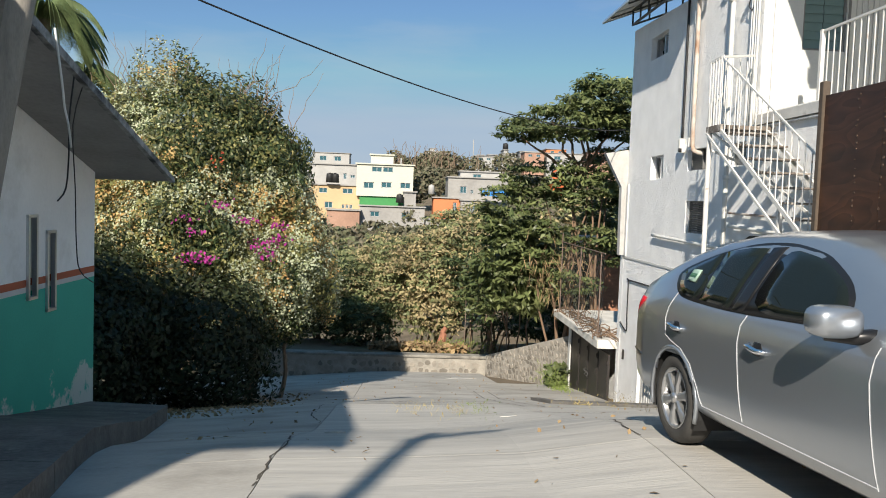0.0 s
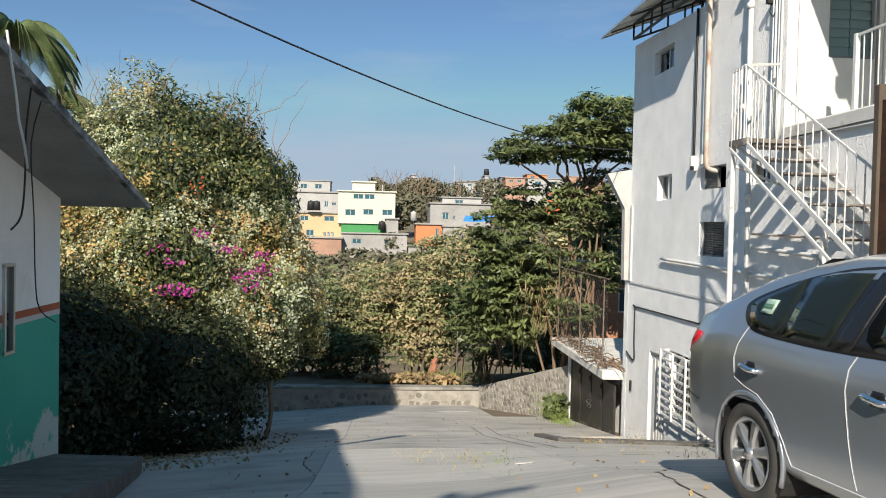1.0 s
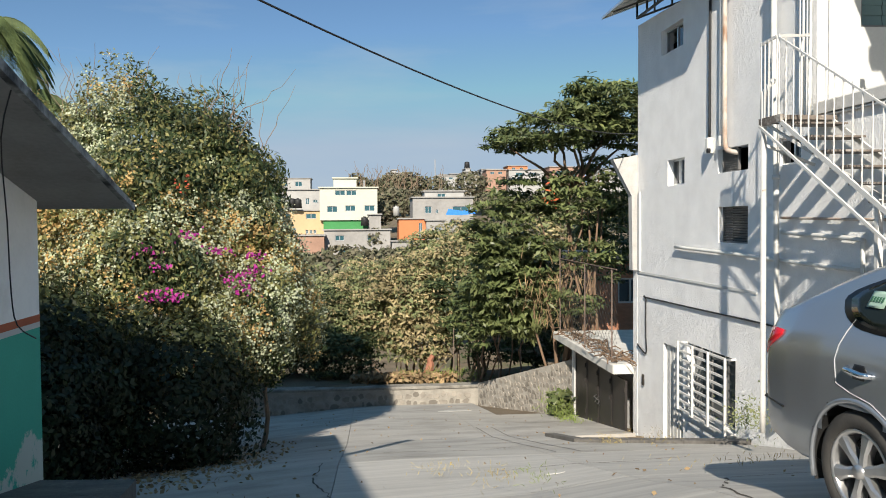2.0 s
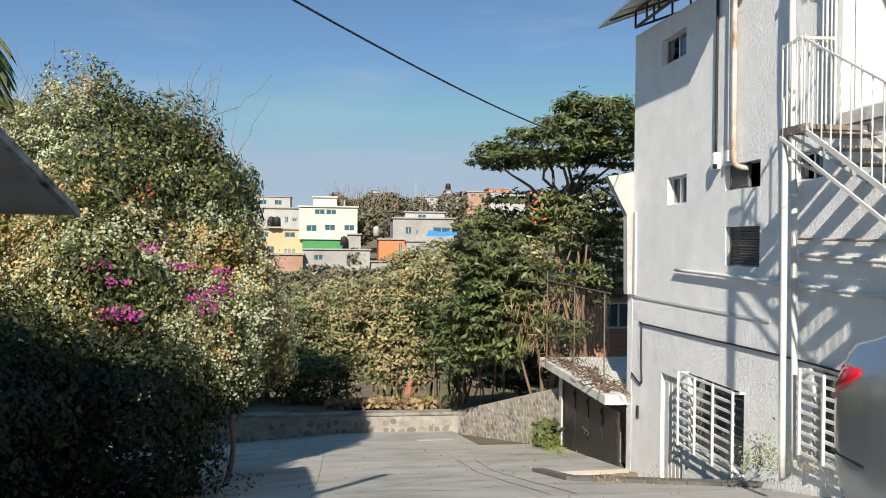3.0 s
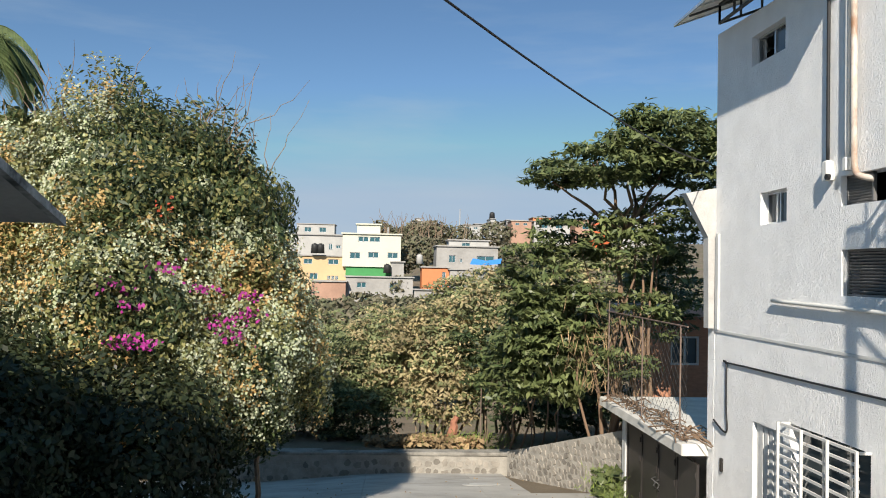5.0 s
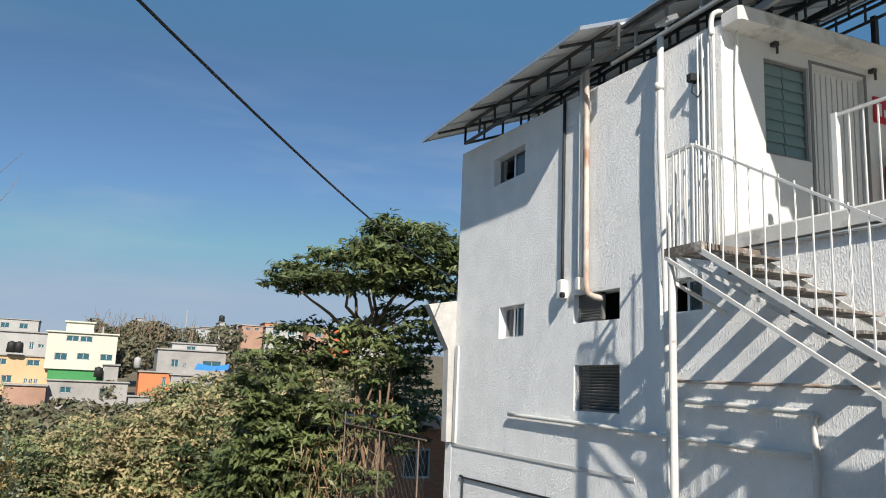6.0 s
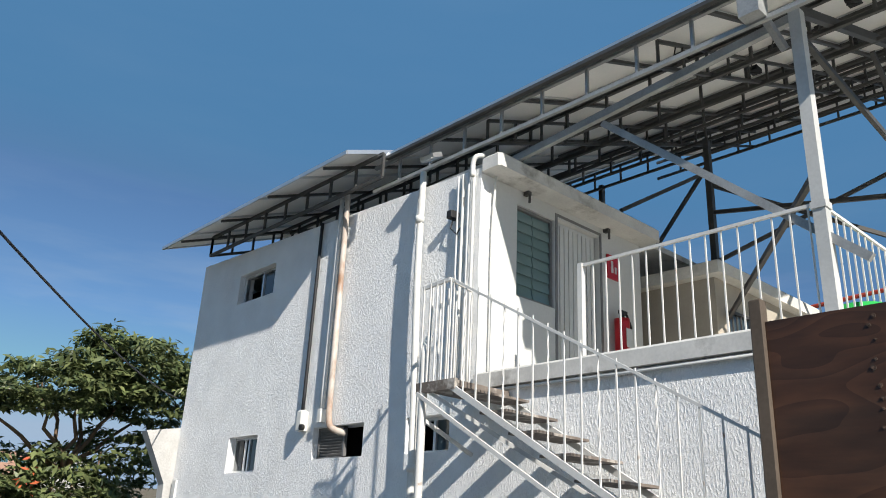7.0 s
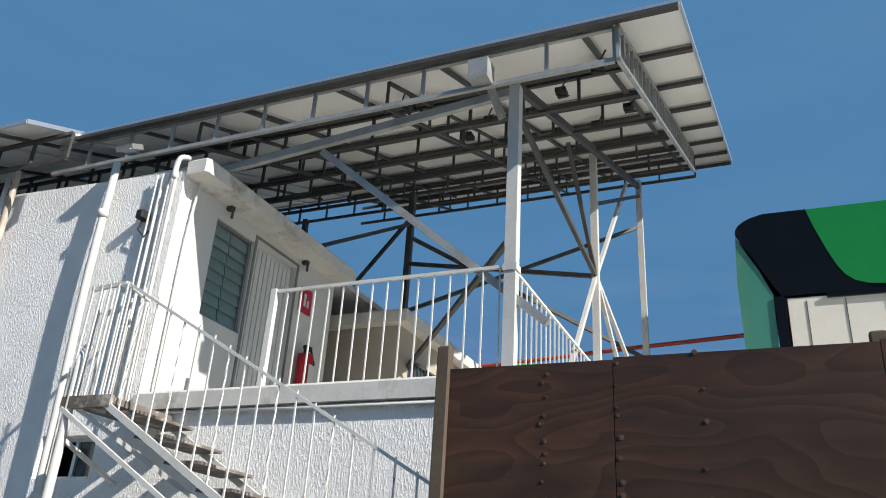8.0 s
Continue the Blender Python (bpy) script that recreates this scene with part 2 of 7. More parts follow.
CELL = glass_mat("solar_cell", (0.012, 0.016, 0.035), 0.12)
WIN_GLASS = glass_mat("window_glass", (0.05, 0.065, 0.07), 0.05)
GREEN_GLASS = glass_mat("louvre_glass", (0.16, 0.24, 0.24), 0.12)
LOUVRE = mat("steel_louvre", (0.20, 0.195, 0.19), 0.5, metal=0.3, vary=0.2)
PLY = mat("brown_plywood", (0.040, 0.020, 0.0115), 0.5, vary=0.4, scale=1.6, grain=14, bump=0.12, stretch=(1, 0.3, 1.6), other=(0.085, 0.034, 0.016), other_at=(0.48, 0.70), other_scale=1.2, obj=0.1)
nt = PLY.node_tree      # arched growth rings of rotary-cut veneer
b = nt.nodes["Principled BSDF"]
src = b.inputs["Base Color"].links[0].from_socket
tc, mp, n1 = nt.nodes.new("ShaderNodeTexCoord"), nt.nodes.new("ShaderNodeMapping"), nt.nodes.new("ShaderNodeTexNoise")
mp.inputs["Scale"].default_value = (1, 0.75, 2.3)
n1.inputs["Scale"].default_value, n1.inputs["Detail"].default_value = 1.3, 1.2
nt.links.new(tc.outputs["Object"], mp.inputs[0]); nt.links.new(mp.outputs[0], n1.inputs["Vector"])
ring = nt.nodes.new("ShaderNodeMath"); ring.operation = "MULTIPLY"; ring.inputs[1].default_value = 11.0
saw = nt.nodes.new("ShaderNodeMath"); saw.operation = "FRACT"
nt.links.new(n1.outputs[0], ring.inputs[0]); nt.links.new(ring.outputs[0], saw.inputs[0])
tone = nt.nodes.new("ShaderNodeMapRange")
tone.inputs[1].default_value, tone.inputs[2].default_value, tone.inputs[3].default_value, tone.inputs[4].default_value = 0.0, 1.0, 0.74, 1.24
nt.links.new(saw.outputs[0], tone.inputs[0])
vm = nt.nodes.new("ShaderNodeVectorMath"); vm.operation = "SCALE"
nt.links.new(src, vm.inputs[0]); nt.links.new(tone.outputs[0], vm.inputs["Scale"])
nt.links.new(vm.outputs[0], b.inputs["Base Color"])
PLY_EDGE = mat("plywood_batten", (0.10, 0.075, 0.055), 0.8, vary=0.25)
WOOD_POLE = mat("weathered_pole", (0.25, 0.23, 0.20), 0.85, vary=0.3, scale=3, grain=30, stretch=(4, 4, 0.6))
CAR = mat("silver_grey_car_paint", (0.375, 0.40, 0.43), 0.28, metal=0.75, vary=0.04, scale=1, grain=200, bump=0.0, coat=0.7)
CHROME = mat("chrome", (0.75, 0.75, 0.76), 0.08, metal=1.0, vary=0.03, bump=0)
ALLOY = mat("alloy_rim", (0.55, 0.55, 0.55), 0.3, metal=0.85, vary=0.08, bump=0.02)
TYRE = mat("tyre_rubber", (0.045, 0.043, 0.04), 0.85, vary=0.3, scale=8, bump=0.25)
TAIL = glass_mat("tail_lamp_red", (0.42, 0.012, 0.02), 0.06)
CAR_GLASS = clear_glass("car_glass")
SEAT = mat("seat_cloth", (0.06, 0.06, 0.062), 0.9, vary=0.2)
# pale seam colour paints the sun catching the door edges
SEAM_GLINT = mat("painted_seam_glint", (0.48, 0.49, 0.50), 0.5, metal=0.0, vary=0.05, bump=0)
RED = mat("red_enamel", (0.45, 0.015, 0.02), 0.3, vary=0.08, bump=0.02)
BUS_GREEN = mat("bus_green", (0.006, 0.19, 0.03), 0.25, vary=0.05, bump=0, coat=0.6)
BUS_BLACK = mat("bus_gloss_black", (0.004, 0.004, 0.005), 0.12, vary=0.1, bump=0, spec=0.25)
BUS_GLASS = glass_mat("bus_windscreen", (0.05, 0.20, 0.15), 0.03)
BUS_WHITE = mat("bus_cream_panel", (0.66, 0.63, 0.56), 0.5, vary=0.06, bump=0.02)
CABLE = mat("cable_sheath", (0.018, 0.018, 0.02), 0.6, vary=0.1, bump=0)
BARK = mat("bark", (0.20, 0.145, 0.10), 0.95, vary=0.35, scale=4, grain=20, bump=0.6, stretch=(2, 2, 0.4))
PALE_BARK = mat("pale_bark", (0.19, 0.125, 0.08), 0.95, vary=0.3, scale=4, grain=20, bump=0.5, stretch=(2, 2, 0.3))
DRY = leaf_mat("dry_leaves", (0.36, 0.26, 0.14), (0.20, 0.13, 0.07), 0.8, 0.1)
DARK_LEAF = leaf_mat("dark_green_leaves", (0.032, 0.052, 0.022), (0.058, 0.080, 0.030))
BOUG_LEAF = leaf_mat("bougainvillea_leaves", (0.11, 0.125, 0.042), (0.27, 0.25, 0.10))
TREE_LEAF = leaf_mat("glossy_tree_leaves", (0.070, 0.098, 0.038), (0.175, 0.20, 0.080), 0.4)
# the shade beside the house is put into this near-black hedge colour
SHADED_HEDGE_LEAF = leaf_mat("shaded_hedge_leaves", (0.019, 0.029, 0.013), (0.050, 0.060, 0.026), 0.45)
PALE_LEAF = leaf_mat("drooping_pale_leaves", (0.235, 0.26, 0.105), (0.145, 0.185, 0.07), 0.5)
BROWN_LEAF = leaf_mat("dusty_brown_leaves", (0.46, 0.36, 0.205), (0.31, 0.28, 0.14), 0.7)
SHRUB_LEAF = leaf_mat("shrub_leaves", (0.235, 0.245, 0.115), (0.135, 0.165, 0.072))
HILL_LEAF = leaf_mat("hill_scrub", (0.17, 0.145, 0.10), (0.10, 0.11, 0.06), 0.8, 0.1)
WHITE_BRACT = leaf_mat("white_bracts", (0.58, 0.60, 0.45), (0.38, 0.43, 0.24), 0.7, 0.3, 0.25)
YELLOW_BRACT = leaf_mat("amber_bracts", (0.58, 0.43, 0.19), (0.46, 0.27, 0.10), 0.7, 0.3, 0.2)
PINK_BRACT = leaf_mat("magenta_bracts", (0.45, 0.03, 0.28), (0.30, 0.04, 0.20), 0.6, 0.3, 0.2)
RED_BRACT = leaf_mat("coral_bracts", (0.62, 0.16, 0.06), (0.50, 0.08, 0.05), 0.6, 0.3, 0.2)
GRASS = leaf_mat("grass_blades", (0.20, 0.24, 0.06), (0.12, 0.18, 0.04), 0.6, 0.2)
STRAW = leaf_mat("dry_grass", (0.42, 0.33, 0.13), (0.30, 0.24, 0.09), 0.7, 0.2)


# ---------------------------------------------------------------- building blocks
class Mesh:
    """Vertices and faces gathered piece by piece."""

    def __init__(self):
        self.v, self.f, self.smooth = [], [], False

    def add(self, verts, faces):
        n = len(self.v)
        self.v += [tuple(p) for p in verts]
        self.f += [tuple(n + i for i in f) for f in faces]
        return self

    def box(self, x0, x1, y0, y1, z0, z1, c=0.0):
        """A block; c: chamfer of its upright and upper edges."""
        x0, x1, y0, y1, z0, z1 = min(x0, x1), max(x0, x1), min(y0, y1), max(y0, y1), min(z0, z1), max(z0, z1)
        if c <= 0:
            v = [(x, y, z) for z in (z0, z1) for x, y in ((x0, y0), (x1, y0), (x1, y1), (x0, y1))]
            return self.add(v, [(3, 2, 1, 0), (4, 5, 6, 7), (0, 1, 5, 4), (1, 2, 6, 5), (2, 3, 7, 6), (3, 0, 4, 7)])
        ring = lambda d, z: [(x0 + d, y0, z), (x1 - d, y0, z), (x1, y0 + d, z), (x1, y1 - d, z), (x1 - d, y1, z), (x0 + d, y1, z), (x0, y1 - d, z), (x0, y0 + d, z)]
        top = [(min(max(p[0], x0 + c), x1 - c), min(max(p[1], y0 + c), y1 - c), z1) for p in ring(2 * c, 0)]
        v = ring(c, z0) + ring(c, z1 - c) + top
        f = [tuple(range(7, -1, -1)), tuple(range(16, 24))]
        for k in (0, 8):
            f += [(k + i, k + (i + 1) % 8, k + 8 + (i + 1) % 8, k + 8 + i) for i in range(8)]
        return self.add(v, f)

    def bar(self, p, q, w, h=None, up=(0, 0, 1)):
        """A square bar from p to q, w across and h high."""
        p, q, h = Vector(p), Vector(q), h or w
        d = (q - p).normalized()
        s = d.cross(Vector(up))
        s = s.normalized() if s.length > 1e-4 else Vector((1, 0, 0))
        u = s.cross(d)
        v = [e + a * s * w / 2 + b * u * h / 2 for e in (p, q) for a, b in ((-1, -1), (1, -1), (1, 1), (-1, 1))]
        return self.add(v, [(0, 1, 2, 3), (7, 6, 5, 4), (0, 4, 5, 1), (1, 5, 6, 2), (2, 6, 7, 3), (3, 7, 4, 0)])

    def tube(self, pts, r, n=8, r1=None):
        """A round tube along points, thinning from r to r1."""
        pts = [Vector(p) for p in pts]
        r1 = r if r1 is None else r1
        verts, faces, side = [], [], None
        for i, p in enumerate(pts):
            d = (pts[min(i + 1, len(pts) - 1)] - pts[max(i - 1, 0)]).normalized()
            if side is None:
                side = d.cross(Vector((0.3, 0.2, 1)))
                if side.length < 0.1:
                    side = d.cross(Vector((1, 0, 0)))
            side = (side - d * side.dot(d)).normalized()
            up = d.cross(side)
            rr = r + (r1 - r) * i / max(1, len(pts) - 1)
            verts += [p + rr * (math.cos(a) * side + math.sin(a) * up) for a in (2 * math.pi * k / n for k in range(n))]
        for i in range(len(pts) - 1):
            faces += [(i * n + k, i * n + (k + 1) % n, (i + 1) * n + (k + 1) % n, (i + 1) * n + k) for k in range(n)]
        faces += [tuple(range(n - 1, -1, -1)), tuple((len(pts) - 1) * n + k for k in range(n))]
        return self.add(verts, faces)

    def disc(self, c, axis, r, half, n=24):
        """A short round drum about an axis."""
        c, axis = Vector(c), Vector(axis).normalized()
        return self.tube([c - axis * half, c + axis * half], r, n)

    def prism(self, poly, lo, hi, axis="x"):
        """A flat outline pushed through from lo to hi along an axis; the outline is in the other two axes' order."""
        n = len(poly)
        put = {"x": lambda a, b, t: (t, a, b), "y": lambda a, b, t: (a, t, b), "z": lambda a, b, t: (a, b, t)}[axis]
        v = [put(a, b, t) for t in (lo, hi) for a, b in poly]
        return self.add(v, [tuple(range(n - 1, -1, -1)), tuple(range(n, 2 * n))] + [(i, (i + 1) % n, n + (i + 1) % n, n + i) for i in range(n)])


def link(name, m, material, smooth=False, weld=False):
    me = bpy.data.meshes.new(name)
    me.from_pydata(m.v, [], m.f)
    bm = bmesh.new(); bm.from_mesh(me)
    if weld:
        bmesh.ops.remove_doubles(bm, verts=bm.verts, dist=0.0005)
    if len(bm.faces) < 60000:
        bmesh.ops.recalc_face_normals(bm, faces=bm.faces)
    if smooth:
        for f in bm.faces:
            f.smooth = True
    bm.to_mesh(me); bm.free()
    me.materials.append(material)
    return new(name, me)


def part(name, m, material, parent, label="", smooth=False, kind=""):
    ob = link(name, m, material, smooth)
    ob.parent = parent
    return tagged(ob, label, kind=kind)


def thing(name, at=(0, 0, 0), label="", category="", group="", kind=""):
    """The Empty at the base of a thing, which carries its parts (built in world places)."""
    ob = new(name)
    ob.empty_display_size = 0.1
    ob.location = at
    bpy.context.view_layer.update()
    return tagged(ob, label, category, group, kind)


def under(ob, parent):
    """Hangs a mesh built in world places under a thing that stands elsewhere."""
    ob.parent = parent
    ob.matrix_parent_inverse = Matrix.Translation(parent.location).inverted()
    return ob


def wpart(name, m, material, parent, label="", smooth=False, kind="", weld=False):
    return tagged(under(link(name, m, material, smooth, weld), parent), label, kind=kind)


def sub(name, m, material, parent, label="", smooth=False, kind=""):
    """A sub-part of a part that itself lies at the world's origin frame."""
    ob = link(name, m, material, smooth)
    ob.parent = parent
    return tagged(ob, label, kind=kind)


def spline(name, pts, r, material, parent=None, label="", res=3):
    """A round cable or pipe along points, turned into a mesh."""
    fine = []
    P = [Vector(p) for p in pts]
    for i in range(len(P) - 1):
        a, b_, c, d = P[max(i - 1, 0)], P[i], P[i + 1], P[min(i + 2, len(P) - 1)]
        for k in range(res):
            t = k / res
            fine.append(0.5 * (2 * b_ + (c - a) * t + (2 * a - 5 * b_ + 4 * c - d) * t * t + (3 * b_ - a - 3 * c + d) * t ** 3))
    fine.append(P[-1])
    m = Mesh().tube(fine, r, 6)
    return wpart(name, m, material, parent, label, True) if parent else tagged(link(name, m, material, True), label)


def leaves(name, pos, nrm, size, material, parent, rng, aspect=0.45, label="", droop=0.0):
    """Many single leaves: a four-cornered blade at each place, turned about its normal."""
    n = len(pos)
    nrm = nrm + rng.normal(0, 0.55, (n, 3))
    nrm /= np.linalg.norm(nrm, axis=1)[:, None] + 1e-9
    t = rng.normal(0, 1, (n, 3)); t[:, 2] -= droop
    t -= nrm * (t * nrm).sum(1)[:, None]
    t /= np.linalg.norm(t, axis=1)[:, None] + 1e-9
    s = np.cross(nrm, t)
    L = (size * rng.uniform(0.65, 1.35, n))[:, None]
    v = np.stack([pos - t * L * 0.5, pos + s * L * aspect * 0.5 + nrm * L * 0.06, pos + t * L * 0.5, pos - s * L * aspect * 0.5 + nrm * L * 0.06], 1).reshape(-1, 3)
    me = bpy.data.meshes.new(name)
    me.vertices.add(4 * n); me.vertices.foreach_set("co", v.astype(np.float32).ravel())
    me.loops.add(4 * n); me.loops.foreach_set("vertex_index", np.arange(4 * n, dtype=np.int32))
    me.polygons.add(n)
    me.polygons.foreach_set("loop_start", np.arange(0, 4 * n, 4, dtype=np.int32))
    me.polygons.foreach_set("loop_total", np.full(n, 4, dtype=np.int32))
    me.update(); me.validate()
    me.materials.append(material)
    ob = new(name, me)
    if parent:
        under(ob, parent)
    return tagged(ob, label, kind="stuff")


def clumps(rng, centre, radii, n, shell=0.55, rough=0.15, cut=None):
    """Places and outward normals through the outer part of a lumpy mass."""
    d = rng.normal(0, 1, (n, 3)); d /= np.linalg.norm(d, axis=1)[:, None]
    lump = 1 + rough * (np.sin(5.1 * d[:, 0] + 3 * centre[0]) * np.cos(4.3 * d[:, 2] + centre[1]) + 0.6 * np.sin(9.7 * d[:, 1] + 7.1 * d[:, 2] + centre[2]))
    r = rng.uniform(shell, 1.0, n) ** 0.7 * lump
    p = np.array(centre) + d * r[:, None] * np.array(radii)
    return p, d


def mass(rng, blobs, per):
    """Leaf places over several lumps; per: leaves for each square metre of lump."""
    P, D = [], []
    for c, r in blobs:
        area = 4 * math.pi * ((r[0] * r[1]) ** 1.6 + (r[0] * r[2]) ** 1.6 + (r[1] * r[2]) ** 1.6) ** (1 / 1.6) / 3 ** (1 / 1.6)
        p, d = clumps(rng, c, r, int(area * per))
        P.append(p); D.append(d)
    return np.concatenate(P), np.concatenate(D)


# ---------------------------------------------------------------- ground and drive
def profile(x, y):
    z = float(np.interp(y, [-40, -3.4, 1.9, 2.6, 3.3, 4.5, 6.6, 8.6, 10.35, 12.8, 22, 40], [1.4, 0.38, 0.20, 0.12, -0.03, -0.36, -0.86, -1.30, -1.71, -2.26, -3.75, -5.0]))
    dip = 0.17 * max(0.0, min(1.0, (-2.9 - x) / 1.2)) * float(np.interp(y, [-1, 1.5, 5, 8], [0, 1, 1, 0]))
    return z - dip - 0.08 * max(0.0, min(3.0, -5.2 - x))


def kerb_x(y):
    """The drive's edge above the sunken yard."""
    if y < 8.3:
        return -0.02
    if y < 10.35:
        return -0.1 - (y - 8.3) / 2.05 * 1.7
    return -1.8 if y < 12.4 else -0.15


def terrain(x, y):
    if y > 22.2:
        z = float(np.interp(y, [22.2, 26, 45, 60, 100, 140, 200, 270, 400, 800, 2500], [-3.2, -3.4, -9, -9, -6, -4.2, 3, 9, 17, 22, 24]))
        return z + 0.04 * max(-60, min(60, x)) * float(np.interp(y, [60, 140], [0, 1]))
    if 8.3 < y < 12.4 and x > kerb_x(y):
        return -2.35
    return profile(x, min(y, 22.2)) - 0.07


def axis(a):
    return sorted({round(v, 3) for v in a})


gx = axis([*np.arange(-12, 4.01, 0.4), *np.arange(-60, 61, 8), *np.arange(-2400, 2401, 300), -1.82, -1.78, -0.12, -0.05])
gy = axis([*np.arange(-8, 23.01, 0.4), *np.arange(23, 60, 2.5), *np.arange(60, 420, 15), *np.arange(-300, 2600, 150), 22.19, 22.21, 8.29, 12.39])
m = Mesh()
m.v = [(x, y, terrain(x, y) + (0.12 * noise.noise(Vector((x * 0.7, y * 0.7, 0))) if (y > 22.3 or x < -8.9) and y < 60 else 0)) for y in gy for x in gx]
w = len(gx)
m.f = [(j * w + i, j * w + i + 1, (j + 1) * w + i + 1, (j + 1) * w + i) for j in range(len(gy) - 1) for i in range(w - 1)]
tagged(link("ground", m, EARTH, True), "dry brown earth falling to a valley and rising to a hillside", "ground", kind="structure")

road = thing("road", (0, 0, 0), "sloping grey concrete drive of cast slabs with joints", "road", kind="structure")


def slab(x0, x1, y0, y1, material, gap=0.004):
    """One cast slab that follows the slope, its right edge along the kerb where the yard lies beside it."""
    ys = np.linspace(y0 + gap, y1 - gap, max(2, int((y1 - y0) / 0.3)) + 1)
    m = Mesh()
    rows = []
    for y in ys:
        r = x1 - gap if x1 < -1 else kerb_x(y)
        rows.append([x0 + gap, x0 + (r - x0) * 0.33, x0 + (r - x0) * 0.67, r])
    for xs, y in zip(rows, ys):
        m.v += [(x, y, profile(x, y)) for x in xs] + [(x, y, profile(x, y) - 0.08) for x in xs]
    for j in range(len(ys) - 1):
        a, c = 8 * j, 8 * (j + 1)
        m.f += [(a + i, a + i + 1, c + i + 1, c + i) for i in range(3)] + [(a + 4 + i + 1, a + 4 + i, c + 4 + i, c + 4 + i + 1) for i in range(3)]
        m.f += [(a + 4, a, c, c + 4), (a + 3, a + 7, c + 7, c + 3)]
    e = 8 * (len(ys) - 1)
    m.f += [(i + 1, i, i + 4, i + 5) for i in range(3)] + [(e + i, e + i + 1, e + i + 5, e + i + 4) for i in range(3)]
    wpart("slab", m, material, road)


ys_slab = [-9, -6, -3, -0.6, 2.05, 4.9, 8.0, 10.9, 14.0, 17.6, 22.1]
for a, c in zip(ys_slab, ys_slab[1:]):
    for x0, x1 in ((-12.0, -8.2), (-8.2, -5.5), (-5.5, -2.88), (-2.88, -0.02)):
        if x0 == -2.88 and a >= 17:
            continue
        slab(x0, x1, a, c, RIBBED if (c <= 8.0 and x0 > -5.6) else CONCRETE)
slab(-2.88, -1.9, 17.6, 22.1, CONCRETE)

m = Mesh()      # retaining kerb round the sunken yard
for p, q in (((-0.05, 8.3), (-1.8, 10.35)), ((-1.8, 10.35), (-1.8, 12.4))):
    p, q = Vector(p), Vector(q)
    n = int((q - p).length / 0.4)
    for i in range(n):
        a, c = p.lerp(q, i / n), p.lerp(q, (i + 1) / n - 0.004)
        s = (c - a).normalized(); s = Vector((-s.y, s.x)) * -0.09
        za, zc = profile(a.x, a.y) + 0.06, profile(c.x, c.y) + 0.06
        v = [(a.x - s.x, a.y - s.y), (c.x - s.x, c.y - s.y), (c.x + s.x, c.y + s.y), (a.x + s.x, a.y + s.y)]
        zs = (za, zc, zc, za)
        m.add([(x, y, -2.5) for x, y in v] + [(x, y, z) for (x, y), z in zip(v, zs)], [(3, 2, 1, 0), (4, 5, 6, 7), (0, 1, 5, 4), (1, 2, 6, 5), (2, 3, 7, 6), (3, 0, 4, 7)])
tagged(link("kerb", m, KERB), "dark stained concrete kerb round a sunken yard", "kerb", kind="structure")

m = Mesh()      # drain channel across the drive
for x0, x1, mt in ((-2.72, -2.70, 0), (-2.40, -2.38, 0)):
    for i in range(24):
        y0 = 8.2 + i * 0.27
        m.add([(x0 - (y0 - 8.2) * 0.02, y0, profile(-2.6, y0) + 0.004), (x1 - (y0 - 8.2) * 0.02, y0, profile(-2.6, y0) + 0.004), (x1 - (y0 - 7.93) * 0.02, y0 + 0.26, profile(-2.6, y0 + 0.26) + 0.004), (x0 - (y0 - 7.93) * 0.02, y0 + 0.26, profile(-2.6, y0 + 0.26) + 0.004)], [(0, 1, 2, 3)])
drain = tagged(link("drain_channel", m, KERB), "dark slots of a drain set in the concrete drive", "drain", kind="structure")

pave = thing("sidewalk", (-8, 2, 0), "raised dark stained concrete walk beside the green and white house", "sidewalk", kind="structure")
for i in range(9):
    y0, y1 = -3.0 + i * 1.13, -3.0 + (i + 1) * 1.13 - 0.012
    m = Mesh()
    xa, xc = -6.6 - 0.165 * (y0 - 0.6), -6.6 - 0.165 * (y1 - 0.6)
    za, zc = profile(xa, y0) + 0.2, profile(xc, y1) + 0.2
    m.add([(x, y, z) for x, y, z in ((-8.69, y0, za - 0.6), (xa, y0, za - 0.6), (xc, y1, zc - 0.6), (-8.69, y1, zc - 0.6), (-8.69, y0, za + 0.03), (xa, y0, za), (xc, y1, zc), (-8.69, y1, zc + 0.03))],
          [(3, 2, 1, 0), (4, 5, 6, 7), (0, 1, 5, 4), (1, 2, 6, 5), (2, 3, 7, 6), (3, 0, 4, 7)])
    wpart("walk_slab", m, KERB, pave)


# ---------------------------------------------------------------- walls with openings
def holed(m, axis_name, t0, t1, a0, a1, z0, z1, holes):
    """A wall between t0 and t1 in thickness, a0 to a1 along, with rectangular openings (a0, a1, z0, z1) through it."""
    A = sorted({a0, a1, *[v for h in holes for v in h[:2] if a0 < v < a1]})
    Z = sorted({z0, z1, *[v for h in holes for v in h[2:] if z0 < v < z1]})
    for i in range(len(A) - 1):
        run = None
        for k in range(len(Z) - 1):
            ca, cz = (A[i] + A[i + 1]) / 2, (Z[k] + Z[k + 1]) / 2
            solid = not any(h[0] < ca < h[1] and h[2] < cz < h[3] for h in holes)
            if solid and run is None:
                run = Z[k]
            if run is not None and (not solid or k == len(Z) - 2):
                top = Z[k + 1] if solid else Z[k]
                m.box(t0, t1, A[i], A[i + 1], run, top) if axis_name == "x" else m.box(A[i], A[i + 1], t0, t1, run, top)
                run = None
    return m


